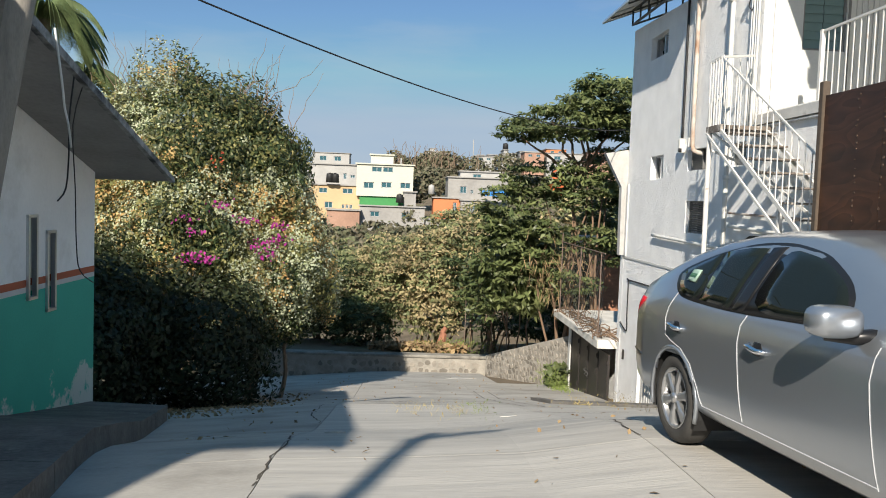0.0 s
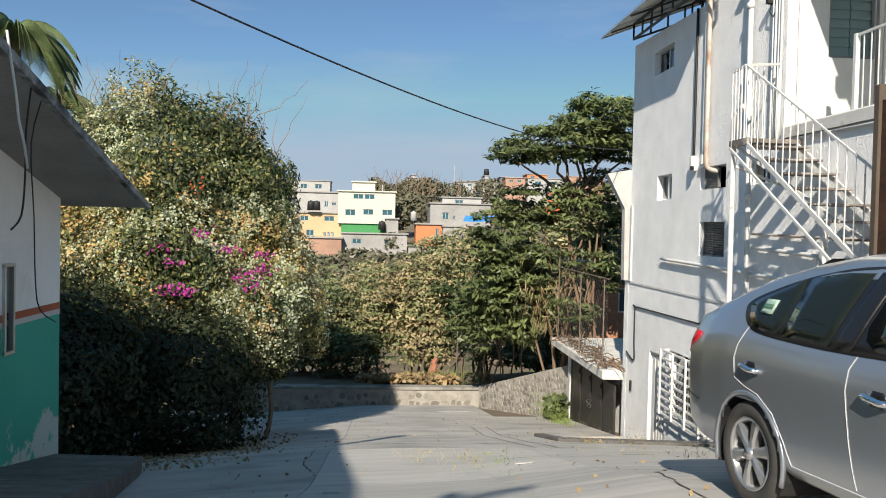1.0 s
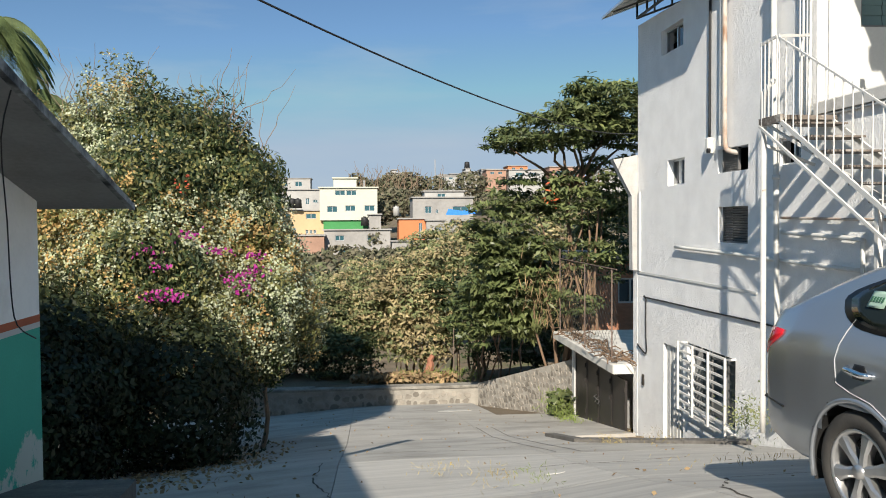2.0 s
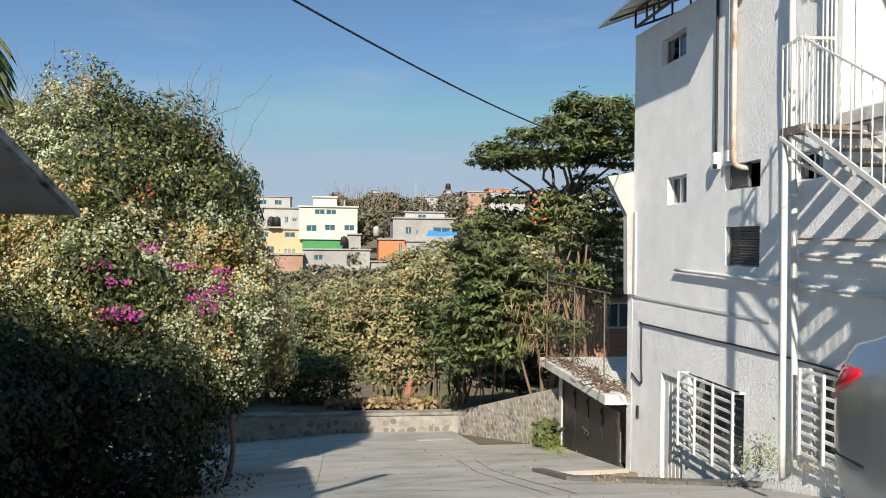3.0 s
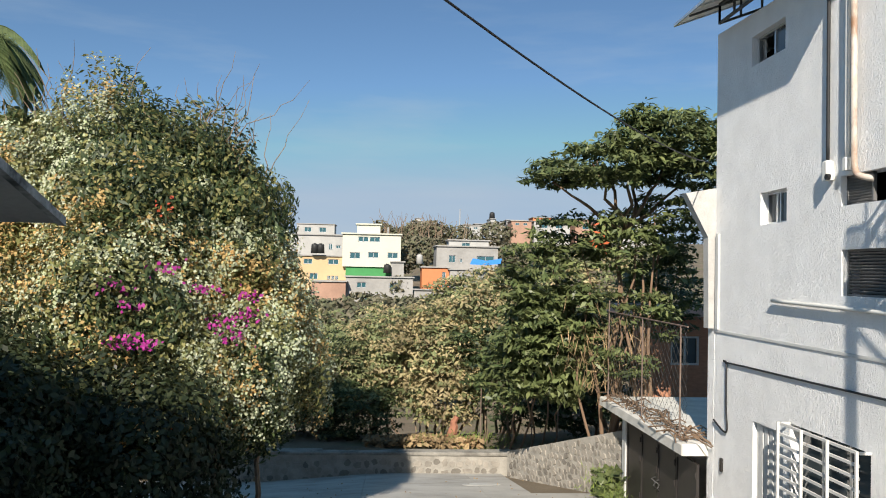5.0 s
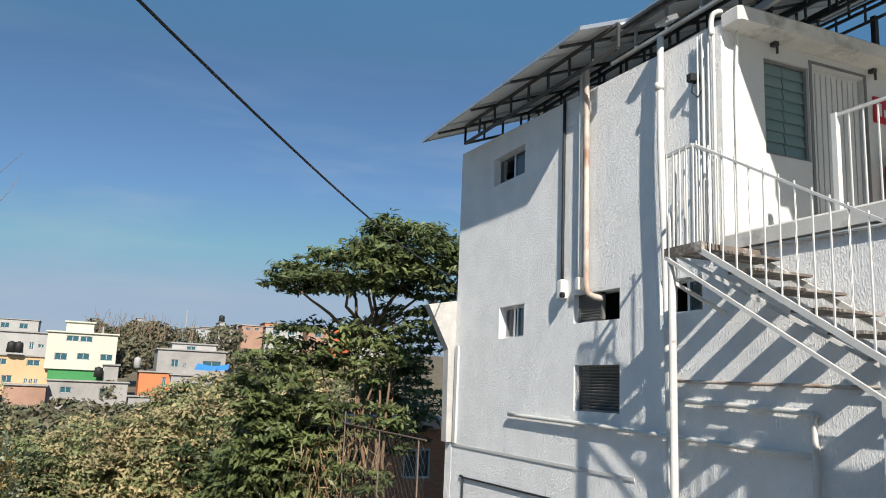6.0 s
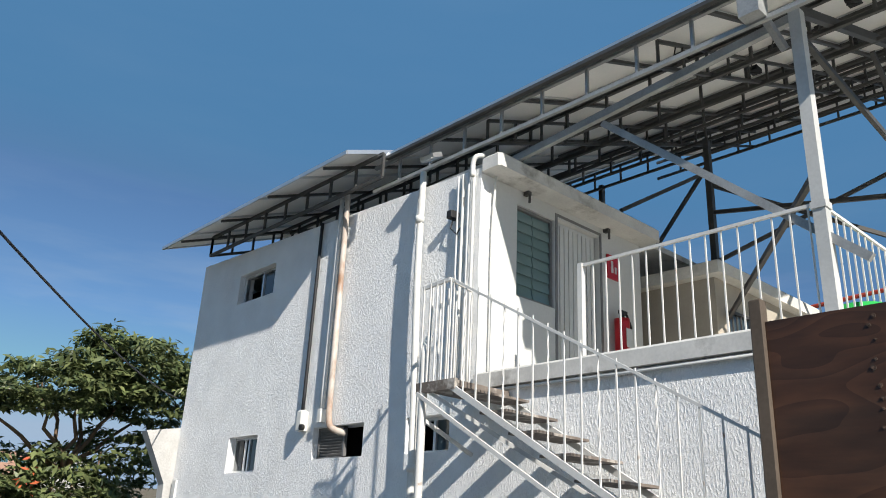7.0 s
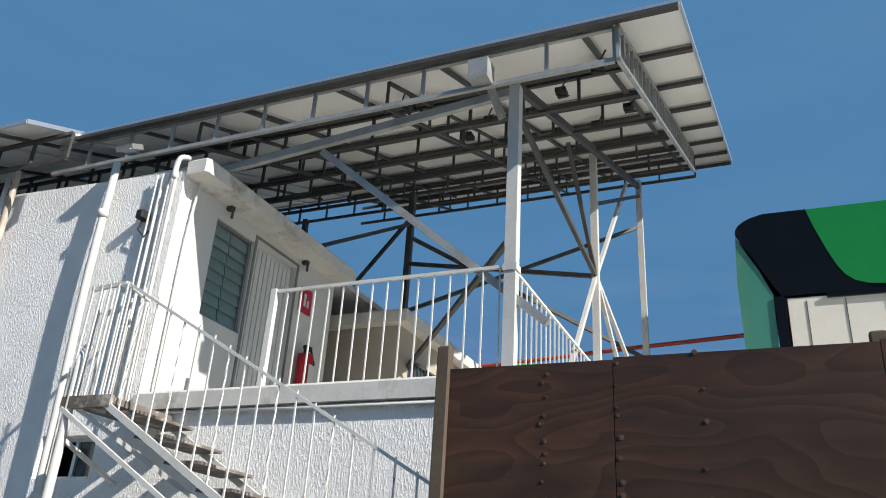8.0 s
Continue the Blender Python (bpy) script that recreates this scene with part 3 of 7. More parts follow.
# white apartment house with outside stairs
W1, W2, W3, W4, W5 = (10.66, 11.60, 4.62, 5.04), (10.59, 11.30, 2.36, 2.80), (8.47, 9.38, 2.46, 2.80), (8.47, 9.36, 1.45, 1.97), (7.18, 7.79, 2.45, 2.79)
DOORH, BAR1, BAR2 = (10.62, 11.46, -2.4, -0.34), (8.80, 10.46, -1.26, -0.18), (6.0, 7.32, -0.60, 0.38)
house = thing("white_house", (1, 9, -2.4), "white stuccoed three-storey house on a slope, windows with grilles", "house", kind="structure")
m = holed(Mesh(), "x", 0.0, 0.22, 6.87, 12.76, -3.2, 5.12, [W1, W2, W3, W4, W5, DOORH, BAR1, BAR2])
m.prism([(6.87, 5.12), (12.76, 5.12), (12.76, 5.43), (6.87, 5.18)], 0.0, 0.22)
wpart("wall_west", m, STUCCO, house, weld=True)
m = Mesh().box(0.22, 6.5, 12.54, 12.76, -3.2, 5.3)
wpart("wall_north", m, STUCCO, house)
m = holed(Mesh(), "y", 6.87, 7.07, 0.22, 2.5, 2.9, 5.2, [(0.53, 1.12, 3.98, 4.96), (1.17, 1.90, 2.95, 5.0)])
wpart("wall_south", m, WHITE, house, "smooth white wall")
# black sheet standing in for the unlit upper room
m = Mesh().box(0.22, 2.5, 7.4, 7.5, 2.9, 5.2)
wpart("inner_wall", m, UNLIT_ROOM, house)
m = Mesh().box(2.5, 2.7, 6.87, 12.5, 2.9, 5.2)
wpart("wall_east", m, WHITE, house)
m = Mesh().box(-0.02, 2.75, 6.60, 6.868, 5.12, 5.28, 0.03).box(0.06, 6.5, 6.872, 12.5, 5.19, 5.26)
wpart("roof_slab", m, OLD_WHITE, house, "weathered overhanging concrete roof edge")
m = holed(Mesh(), "x", 0.0, 0.22, -8.0, 6.868, -3.2, 2.96, [(6.0, 6.868, -0.60, 0.38)])
wpart("terrace_wall", m, STUCCO, house)
m = Mesh().box(-0.05, 0.3, 3.6, 6.868, 2.965, 3.11, 0.02)
wpart("coping", m, OLD_WHITE, house, "white terrace coping")
m = Mesh().box(0.22, 9.0, -8.0, 6.868, 2.75, 2.95)
wpart("terrace_floor", m, SLAB, house)
m = Mesh().tube([(-0.03, 3.7, 2.94), (-0.03, 5.2, 2.93), (-0.03, 6.8, 2.94)], 0.013, 8)
wpart("conduit", m, GREY_PIPE, house, smooth=True)
m = Mesh().box(-0.014, -0.001, 8.2, 12.74, 0.79, 0.828, 0.004).box(-0.03, -0.001, 12.60, 12.70, 0.836, 2.3)
wpart("ledge", m, WHITE, house, "thin plaster ledge")
# white bracket coloured grey: the shade on its face is put into the plaster
m = Mesh().prism([(-0.48, 2.93), (0.0, 3.02), (0.02, 0.84), (-0.10, 0.84), (-0.12, 2.25)], 12.765, 12.95, "y")
wpart("bracket", m, mat("shaded_white_plaster", (0.44, 0.43, 0.41), 0.9, vary=0.15, scale=5, grain=40, bump=0.5), house, "tapered white corner bracket")
m = Mesh().box(-0.004, 0.2, 12.765, 13.0, -3.0, 0.835)
wpart("corner_pier", m, STUCCO, house)
# black sheets added behind the west openings in place of room shade
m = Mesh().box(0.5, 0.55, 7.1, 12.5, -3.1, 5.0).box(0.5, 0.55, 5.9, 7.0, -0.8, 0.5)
wpart("dark_room", m, UNLIT_ROOM, house)


def slider(name, h, open_left=True, depth=0.1):
    """A sliding aluminium window: frame, one pane shut, the other half open and dark."""
    y0, y1, z0, z1 = h
    m = Mesh()
    for a in ((y0, y1, z0, z0 + 0.03), (y0, y1, z1 - 0.03, z1), (y0, y0 + 0.03, z0 + 0.03, z1 - 0.03), (y1 - 0.03, y1, z0 + 0.03, z1 - 0.03), ((y0 + y1) / 2 - 0.018, (y0 + y1) / 2 + 0.018, z0 + 0.03, z1 - 0.03)):
        m.box(depth, depth + 0.05, *a)
    win = wpart(name, m, ALU, house, "small aluminium sliding window, half open")
    mid = (y0 + y1) / 2
    g = Mesh().box(depth + 0.02, depth + 0.028, y0 + 0.03, mid - 0.018, z0 + 0.03, z1 - 0.03)
    pane = sub("pane", g, WIN_GLASS, win)
    pane.matrix_parent_inverse = win.matrix_parent_inverse.inverted() @ win.matrix_parent_inverse
    return win


slider("window_1", W1)
slider("window_2", W2)
slider("window_3", W5)
# upright glass strips behind the middle window
m = Mesh()
for i in range(3):
    m.box(0.13, 0.14, 10.66 + i * 0.2, 10.66 + i * 0.2 + 0.05, 2.39, 2.77)
wpart("window_strip", m, ALU, house)


def louvre(name, y0, y1, z0, z1, n):
    m = Mesh()
    for a in ((y0, y1, z0, z0 + 0.025), (y0, y1, z1 - 0.025, z1), (y0, y0 + 0.025, z0, z1), (y1 - 0.025, y1, z0, z1)):
        m.box(0.07, 0.11, *a)
    fr = wpart(name, m, LOUVRE, house, "steel louvred vent")
    for i in range(n):
        z = z0 + 0.03 + (z1 - z0 - 0.06) * (i + 0.5) / n
        s = Mesh().bar((0.085, y0 + 0.03, z), (0.085, y1 - 0.03, z), 0.034, 0.006, up=(0.75, 0, 0.66))
        sub("slat", s, LOUVRE, fr)


louvre("vent", W3[0] + 0.42, W3[1], W3[2], W3[3], 9)
louvre("vent", *W4, 13)


def grille(name, y0, y1, z0, z1, n, ups):
    """A welded window grille standing proud of the wall."""
    m = Mesh()
    for i in range(n):
        z = z0 + (z1 - z0) * i / (n - 1)
        m.bar((-0.13, y0, z), (-0.13, y1, z), 0.024, 0.032)
    for i in range(ups):
        y = y0 + (y1 - y0) * i / (ups - 1)
        m.bar((-0.155, y, z0 - 0.02), (-0.155, y, z1 + 0.02), 0.032, 0.024)
    for y in (y0, y1):
        for z in (z0, z1):
            m.bar((-0.13, y, z), (0.02, y, z), 0.03)
    wpart(name, m, RAIL_WHITE, house, "white welded window grille")


grille("grille", BAR1[0], BAR1[1], BAR1[2] + 0.02, BAR1[3], 9, 4)
grille("grille", BAR2[0], BAR2[1], BAR2[2] + 0.05, BAR2[3] - 0.02, 9, 4)
for h in (BAR1, BAR2):
    m = Mesh()
    for k in range(4):
        y = h[0] + (h[1] - h[0]) * k / 3
        m.box(0.12, 0.16, y - 0.02, y + 0.02, h[2], h[3])
    m.box(0.12, 0.16, h[0], h[1], h[3] - 0.04, h[3]).box(0.12, 0.16, h[0], h[1], h[2], h[2] + 0.04)
    wf = wpart("window_frame", m, ALU, house)
    sub("pane", Mesh().box(0.135, 0.142, h[0], h[1], h[2], h[3]), WIN_GLASS, wf)
m = Mesh().box(0.06, 0.10, DOORH[0], DOORH[1], DOORH[2], DOORH[3])
for k in range(5):
    m.box(0.045, 0.06, DOORH[0] + 0.08 + k * 0.14, DOORH[0] + 0.17 + k * 0.14, DOORH[2], DOORH[3] - 0.05)
wpart("door_1", m, WHITE, house, "white ribbed steel door in the sunken yard")
m = Mesh().box(-0.03, 0.0, 12.40, 12.47, -1.28, -1.08, 0.005)
wpart("meter_box", m, BLACK_STEEL, house, "small dark wall switch")

# upper room: louvred window, slatted door
m = Mesh()
for a in ((0.53, 1.12, 3.98, 4.01), (0.53, 1.12, 4.93, 4.96), (0.53, 0.56, 4.01, 4.93), (1.09, 1.12, 4.01, 4.93)):
    m.box(a[0], a[1], 6.90, 6.95, a[2], a[3])
jal = wpart("window_4", m, LOUVRE, house, "grey louvred glass window in a dark frame")
for i in range(8):
    z = 4.02 + i * 0.114
    for xa, xb in ((0.56, 0.82), (0.83, 1.09)):
        sub("pane", Mesh().bar((xa, 6.93, z + 0.055), (xb, 6.93, z + 0.055), 0.008, 0.125, up=(0, 0.2, 1)), GREEN_GLASS, jal)
m = Mesh().box(1.17, 1.90, 6.94, 6.97, 2.95, 5.0)
for i in range(9):
    m.box(1.20 + i * 0.077, 1.262 + i * 0.077, 6.925, 6.94, 3.0, 4.96)
door = wpart("door_2", m, WHITE, house, "white slatted steel door, shut")
m = Mesh().box(1.13, 1.165, 6.862, 6.93, 2.95, 5.02).box(1.905, 1.94, 6.862, 6.93, 2.95, 5.02).box(1.13, 1.94, 6.862, 6.93, 5.02, 5.05)
wpart("door_frame", m, LOUVRE, house)
for xx in (0.62, 1.98):
    wpart("lamp_hook", Mesh().box(xx, xx + 0.05, 6.80, 6.868, 5.08, 5.16).tube([(xx + 0.02, 6.8, 5.08), (xx + 0.02, 6.8, 4.99)], 0.014), DARK_STEEL, house)

# pipes on the west wall

def pipe(label, pts, r, material, category="pipe"):
    ob = spline("wall_pipe", pts, r, material, None, label, 4)
    return tagged(ob, category=category, group="pipes on the white wall")


pipe("black cable conduit down the white wall", [(-0.03, 9.60, 5.3), (-0.03, 9.60, 4.2), (-0.03, 9.60, 2.98)], 0.022, CABLE)
box_ = thing("meter_box", (-0.05, 9.55, 2.78), "white plastic electric meter box on the wall", "meter box")
wpart("box_body", Mesh().box(-0.10, 0.0, 9.50, 9.62, 2.77, 3.0, 0.02), PVC, box_)
wpart("dial", Mesh().disc((-0.105, 9.47, 2.80), (1, 0, 0), 0.035, 0.02, 12), BLACK, box_)
pipe("grey conduit down the white wall", [(-0.04, 9.20, 5.5), (-0.04, 9.20, 4.2), (-0.04, 9.20, 2.98)], 0.028, GREY_PIPE)
wpart("knob", Mesh().box(-0.08, 0, 9.15, 9.24, 2.84, 2.99, 0.015), PVC, house)
pipe("rust-streaked drain pipe bent into a vent opening", [(-0.07, 9.04, 5.5), (-0.07, 9.03, 4.3), (-0.07, 9.02, 3.2), (-0.07, 9.00, 2.84), (-0.05, 8.93, 2.75), (0.06, 8.86, 2.72)], 0.036, RUSTY)
pipe("white drain pipe fixed to the wall with a collar", [(-0.08, 7.66, 5.35), (-0.10, 7.64, 4.2), (-0.10, 7.58, 2.9), (-0.10, 7.55, 1.8), (-0.10, 7.52, 0.6), (-0.10, 7.48, -0.75)], 0.037, PVC)
wpart("collar", Mesh().disc((-0.10, 7.655, 4.80), (0, 0, 1), 0.048, 0.035, 14), PVC, house, smooth=True)
wpart("collar", Mesh().disc((-0.10, 7.56, 2.3), (0, 0, 1), 0.048, 0.03, 14), PVC, house, smooth=True)
pipe("tall white steel pole standing beside the stairs", [(-0.66, 6.79, -0.65), (-0.66, 6.80, 1.2), (-0.66, 6.81, 3.0), (-0.62, 6.86, 3.22), (-0.45, 7.0, 3.38)], 0.035, RAIL_WHITE)
for yy, rr, mt in ((7.15, 0.011, GREY_PIPE), (7.08, 0.015, PVC), (7.00, 0.011, GREY_PIPE), (6.93, 0.016, PVC)):
    pipe("upright conduit at the corner of the white house", [(-0.04, yy, 5.15), (-0.04, yy, 4.2), (-0.04, yy, 2.98)], rr, mt)
pipe("pale conduit arched over the upper room's wall", [(0.18, 6.80, 5.14), (0.16, 6.82, 5.1), (0.14, 6.84, 4.5), (0.14, 6.84, 3.9), (0.14, 6.84, 3.05)], 0.015, PVC)
pipe("white water pipe along the wall", [(-0.05, 10.85, 1.34), (-0.05, 9.0, 1.31), (-0.05, 7.4, 1.27), (-0.05, 5.95, 1.24)], 0.027, PVC)
pipe("white water pipe under the stairs", [(-0.05, 7.50, 1.62), (-0.05, 6.6, 1.59), (-0.05, 5.96, 1.56), (-0.05, 5.93, 1.50), (-0.05, 5.92, 1.2), (-0.05, 5.92, 0.3)], 0.027, PVC)
pipe("thin brown pipe under the stairs", [(-0.04, 7.55, 1.80), (-0.04, 6.5, 1.78), (-0.04, 5.0, 1.76)], 0.016, RUSTY)
pipe("dark cable looped along the lower wall", [(-0.02, 6.6, 0.42), (-0.02, 8.0, 0.43), (-0.02, 10.0, 0.40), (-0.02, 12.2, 0.37), (-0.02, 12.28, 0.33), (-0.02, 12.28, -0.3), (-0.02, 12.27, -0.66), (-0.03, 12.7, -0.55)], 0.014, CABLE)
pipe("white elbow at the roof corner", [(-0.06, 6.93, 5.08), (-0.06, 6.93, 5.22), (-0.05, 6.90, 5.29), (0.02, 6.86, 5.31)], 0.027, PVC)
cam_box = thing("wall_lamp", (-0.08, 7.2, 4.72), "small black wall lamp with a hanging cable", "lamp")
wpart("lamp_head", Mesh().box(-0.11, 0.0, 7.16, 7.24, 4.70, 4.78, 0.01), BLACK, cam_box)
wpart("cable", Mesh().tube([(-0.05, 7.2, 4.7), (-0.06, 7.22, 4.6), (-0.05, 7.14, 4.52), (-0.04, 7.08, 4.6), (-0.04, 7.07, 4.9)], 0.008, 5), CABLE, cam_box)
# ---------------------------------------------------------------- outside stairs
stairs = thing("steel_staircase", (-0.36, 4.0, 0.2), "white painted steel staircase with open treads and thin balusters", "staircase")
SL = 0.575
TREAD = mat("worn_tread", (0.15, 0.125, 0.105), 0.75, vary=0.3, other=(0.42, 0.39, 0.35), other_at=(0.52, 0.66), other_scale=5)
Y0, Z0 = 6.43, 2.90
YE = 1.9
ZE = Z0 - SL * (Y0 - YE)
for x in (-0.67, -0.06):
    wpart("stringer", Mesh().bar((x, Y0 + 0.02, Z0 - 0.05), (x, YE, ZE - 0.05), 0.025, 0.048), RAIL_WHITE, stairs)
wpart("brace", Mesh().bar((-0.69, 6.85, 2.83), (-0.69, YE + 0.4, ZE - 0.28 + 0.4 * SL), 0.022, 0.03), RAIL_WHITE, stairs)
wpart("landing", Mesh().box(-0.68, -0.02, 6.43, 6.86, 2.86, 2.91).box(-0.69, -0.65, 6.40, 6.87, 2.83, 2.915), TREAD, stairs, "small steel landing with rust")
n = int((Y0 - YE) / 0.30)
for i in range(n):
    y = Y0 - 0.12 - i * 0.30
    z = Z0 - SL * (Y0 - y) - 0.03
    wpart("tread", Mesh().box(-0.66, -0.07, y - 0.15, y + 0.13, z - 0.02, z), TREAD, stairs)
RH = 0.87
wpart("handrail", Mesh().bar((-0.67, Y0 + 0.08, Z0 + RH), (-0.67, YE, ZE + RH), 0.016, 0.020), RAIL_WHITE, stairs)
wpart("handrail", Mesh().bar((-0.67, 6.52, Z0 + RH), (-0.10, 6.52 + 0.33, Z0 + RH + 0.10), 0.025, 0.03).bar((-0.67, 6.52, Z0 + RH), (-0.67, 6.86, Z0 + RH - 0.02), 0.025, 0.03), RAIL_WHITE, stairs)
i = 0
y = Y0 + 0.04
while y > YE:
    z = Z0 - SL * (Y0 - y)
    m = Mesh()
    if i % 3 == 1:      # twisted square bar
        q = 0.008
        for k in range(23):
            m.v += [(-0.67 + q * math.cos(k * 0.5 + j * math.pi / 2), y + q * math.sin(k * 0.5 + j * math.pi / 2), z - 0.05 + (RH + 0.05) * k / 22) for j in range(4)]
        m.f = [(4 * k + j, 4 * k + (j + 1) % 4, 4 * k + 4 + (j + 1) % 4, 4 * k + 4 + j) for k in range(22) for j in range(4)]
    else:
        m.bar((-0.67, y, z - 0.05), (-0.67, y, z + RH), 0.011)
    wpart("baluster", m, RAIL_WHITE, stairs)
    y -= 0.145
    i += 1
for k in range(5):
    yy = 6.50 + 0.085 * k
    wpart("baluster", Mesh().bar((-0.68, yy, 2.88), (-0.68, yy, Z0 + RH), 0.013), RAIL_WHITE, stairs)
for k in range(6):
    xx = -0.58 + 0.095 * k
    wpart("baluster", Mesh().bar((xx, 6.84, 2.90), (xx, 6.84, Z0 + RH + 0.05), 0.013), RAIL_WHITE, stairs)
wpart("brace", Mesh().bar((-0.66, 6.78, 2.86), (-0.05, 4.5, 1.50), 0.02, 0.03), RAIL_WHITE, stairs)
wpart("brace", Mesh().bar((-0.66, 6.80, 2.62), (-0.02, 6.86, 2.40), 0.025, 0.03), RAIL_WHITE, stairs)
wpart("post", Mesh().bar((-0.62, 4.85, 0.0), (-0.62, 4.85, 1.95), 0.05), RAIL_WHITE, stairs)

# terrace railing
rail = thing("terrace_railing", (0.3, 4.9, 2.95), "white steel terrace railing with thin upright bars", "railing")
RX, RZ = 0.28, 4.00
wpart("newel", Mesh().bar((RX, 5.88, 2.95), (RX, 5.88, RZ + 0.02), 0.05), RAIL_WHITE, rail)
wpart("top_rail", Mesh().bar((RX, 5.88, RZ), (RX, 3.82, RZ), 0.025, 0.025).bar((RX, 3.82, RZ), (3.6, 3.82, RZ - 0.02), 0.022, 0.022), RAIL_WHITE, rail)
wpart("bottom_rail", Mesh().bar((RX, 5.88, 3.06), (RX, 3.82, 3.06), 0.03).bar((RX, 3.82, 3.06), (3.6, 3.82, 3.06), 0.03), RAIL_WHITE, rail)
for k in range(15):
    wpart("baluster", Mesh().bar((RX, 5.75 - k * 0.132, 3.06), (RX, 5.75 - k * 0.132, RZ), 0.011), RAIL_WHITE, rail)
for k in range(25):
    wpart("baluster", Mesh().bar((RX + 0.13 + k * 0.13, 3.82, 3.06), (RX + 0.13 + k * 0.13, 3.82, RZ), 0.011), RAIL_WHITE, rail)

ext = thing("fire_extinguisher", (2.1, 6.76, 3.6), "red fire extinguisher hung on the white wall", "fire extinguisher")
wpart("cylinder", Mesh().tube([(2.14, 6.76, 3.62), (2.14, 6.76, 3.66), (2.14, 6.76, 4.02), (2.14, 6.76, 4.07)], 0.085, 16), RED, ext, smooth=True)
wpart("valve", Mesh().tube([(2.14, 6.76, 4.07), (2.14, 6.76, 4.13)], 0.03, 10).box(2.10, 2.22, 6.74, 6.78, 4.13, 4.17), BLACK, ext)
wpart("hose", Mesh().tube([(2.2, 6.74, 4.13), (2.25, 6.72, 4.0), (2.24, 6.72, 3.75)], 0.014, 6), BLACK, ext)
wpart("label_plate", Mesh().box(2.09, 2.19, 6.668, 6.675, 3.74, 3.95), WHITE, ext)
sign = thing("wall_sign", (2.1, 6.85, 4.7), "small red safety sign with a white mark", "sign")
wpart("plate", Mesh().box(2.02, 2.24, 6.845, 6.865, 4.55, 4.83), RED, sign)
wpart("mark", Mesh().box(2.08, 2.12, 6.838, 6.844, 4.62, 4.76).box(2.15, 2.18, 6.838, 6.844, 4.62, 4.70), WHITE, sign)
shed = thing("roof_shed", (4.3, 7.6, 2.95), "low cream rendered terrace room with a flat concrete top", "shed", kind="structure")
SHED = mat("cream_render", (0.40, 0.355, 0.29), 0.85, vary=0.12)
wpart("wall", Mesh().box(3.2, 5.5, 6.2, 9.0, 2.95, 4.72), SHED, shed)
wpart("roof", Mesh().box(3.06, 5.75, 6.05, 9.2, 4.722, 4.88, 0.02), SLAB, shed)
m = Mesh()
for k in range(9):
    m.bar((3.5 + k * 0.1, 6.17, 3.4), (3.5 + k * 0.1, 6.17, 4.35), 0.014)
m.bar((3.48, 6.17, 4.36), (4.32, 6.17, 4.36), 0.03).bar((3.48, 6.17, 3.4), (4.32, 6.17, 3.4), 0.03)
wpart("window_grille", m, DARK_STEEL, shed)
wpart("window", Mesh().box(3.48, 4.32, 6.19, 6.21, 3.4, 4.36), WIN_GLASS, shed)
can = thing("paint_bucket", (0.7, 3.3, 2.95), "bright green plastic tub on the terrace", "tub")
wpart("tub", Mesh().tube([(1.0, 3.9, 2.95), (1.0, 3.9, 3.42)], 0.2, 18), mat("green_plastic", (0.03, 0.40, 0.08), 0.4, vary=0.05), can, smooth=True)

# ---------------------------------------------------------------- solar canopy over the terrace
SX, SXZ, SLOPE = -0.10, 5.76, 0.385


def plane_z(x, lower=False):
    return (5.62 + SLOPE * (x + 0.62)) if lower else SXZ + SLOPE * (x - SX)


canopy = thing("solar_canopy", (0.3, 3.8, 2.95), "steel canopy of solar panels on lattice beams and posts", "canopy")


def panel(x0, x1, y0, y1, lower):
    """One solar panel: aluminium rim, pale back sheet, dark cells on top."""
    z0, z1 = plane_z(x0, lower), plane_z(x1, lower)
    fr = Mesh()
    for (xa, ya, xb, yb) in ((x0, y0, x1, y0), (x0, y1, x1, y1), (x0, y0, x0, y1), (x1, y0, x1, y1)):
        fr.bar((xa, ya, plane_z(xa, lower)), (xb, yb, plane_z(xb, lower)), 0.02, 0.045)
    p = wpart("solar_panel", fr, ALU, canopy)
    g = 0.012
    q = [(x0 + g, y0 + g, z0), (x1 - g, y0 + g, z1), (x1 - g, y1 - g, z1), (x0 + g, y1 - g, z0)]
    sub_ = Mesh().add([(a, b_, c + 0.002) for a, b_, c in q] + [(a, b_, c + 0.006) for a, b_, c in q], [(0, 3, 2, 1), (4, 5, 6, 7)])
    ob = sub("back_sheet", sub_, PANEL_BACK, p)
    ob.matrix_parent_inverse = Matrix.Identity(4)
    top = Mesh().add([(a, b_, c + 0.010) for a, b_, c in q] + [(a, b_, c + 0.018) for a, b_, c in q], [(0, 3, 2, 1), (4, 5, 6, 7), (0, 1, 5, 4), (1, 2, 6, 5), (2, 3, 7, 6), (3, 0, 4, 7)])
    sub("cell_glass", top, CELL, p)


for i in range(7):
    for j in range(3):
        panel(SX + i * 1.015, SX + i * 1.015 + 0.995, 2.46 + j * 1.96, 2.46 + j * 1.96 + 1.945, False)
for i in range(3):
    for j in range(5):
        panel(-0.62 + i * 1.98, -0.62 + i * 1.98 + 1.965, 8.34 + j * 0.935, 8.34 + j * 0.935 + 0.92, True)


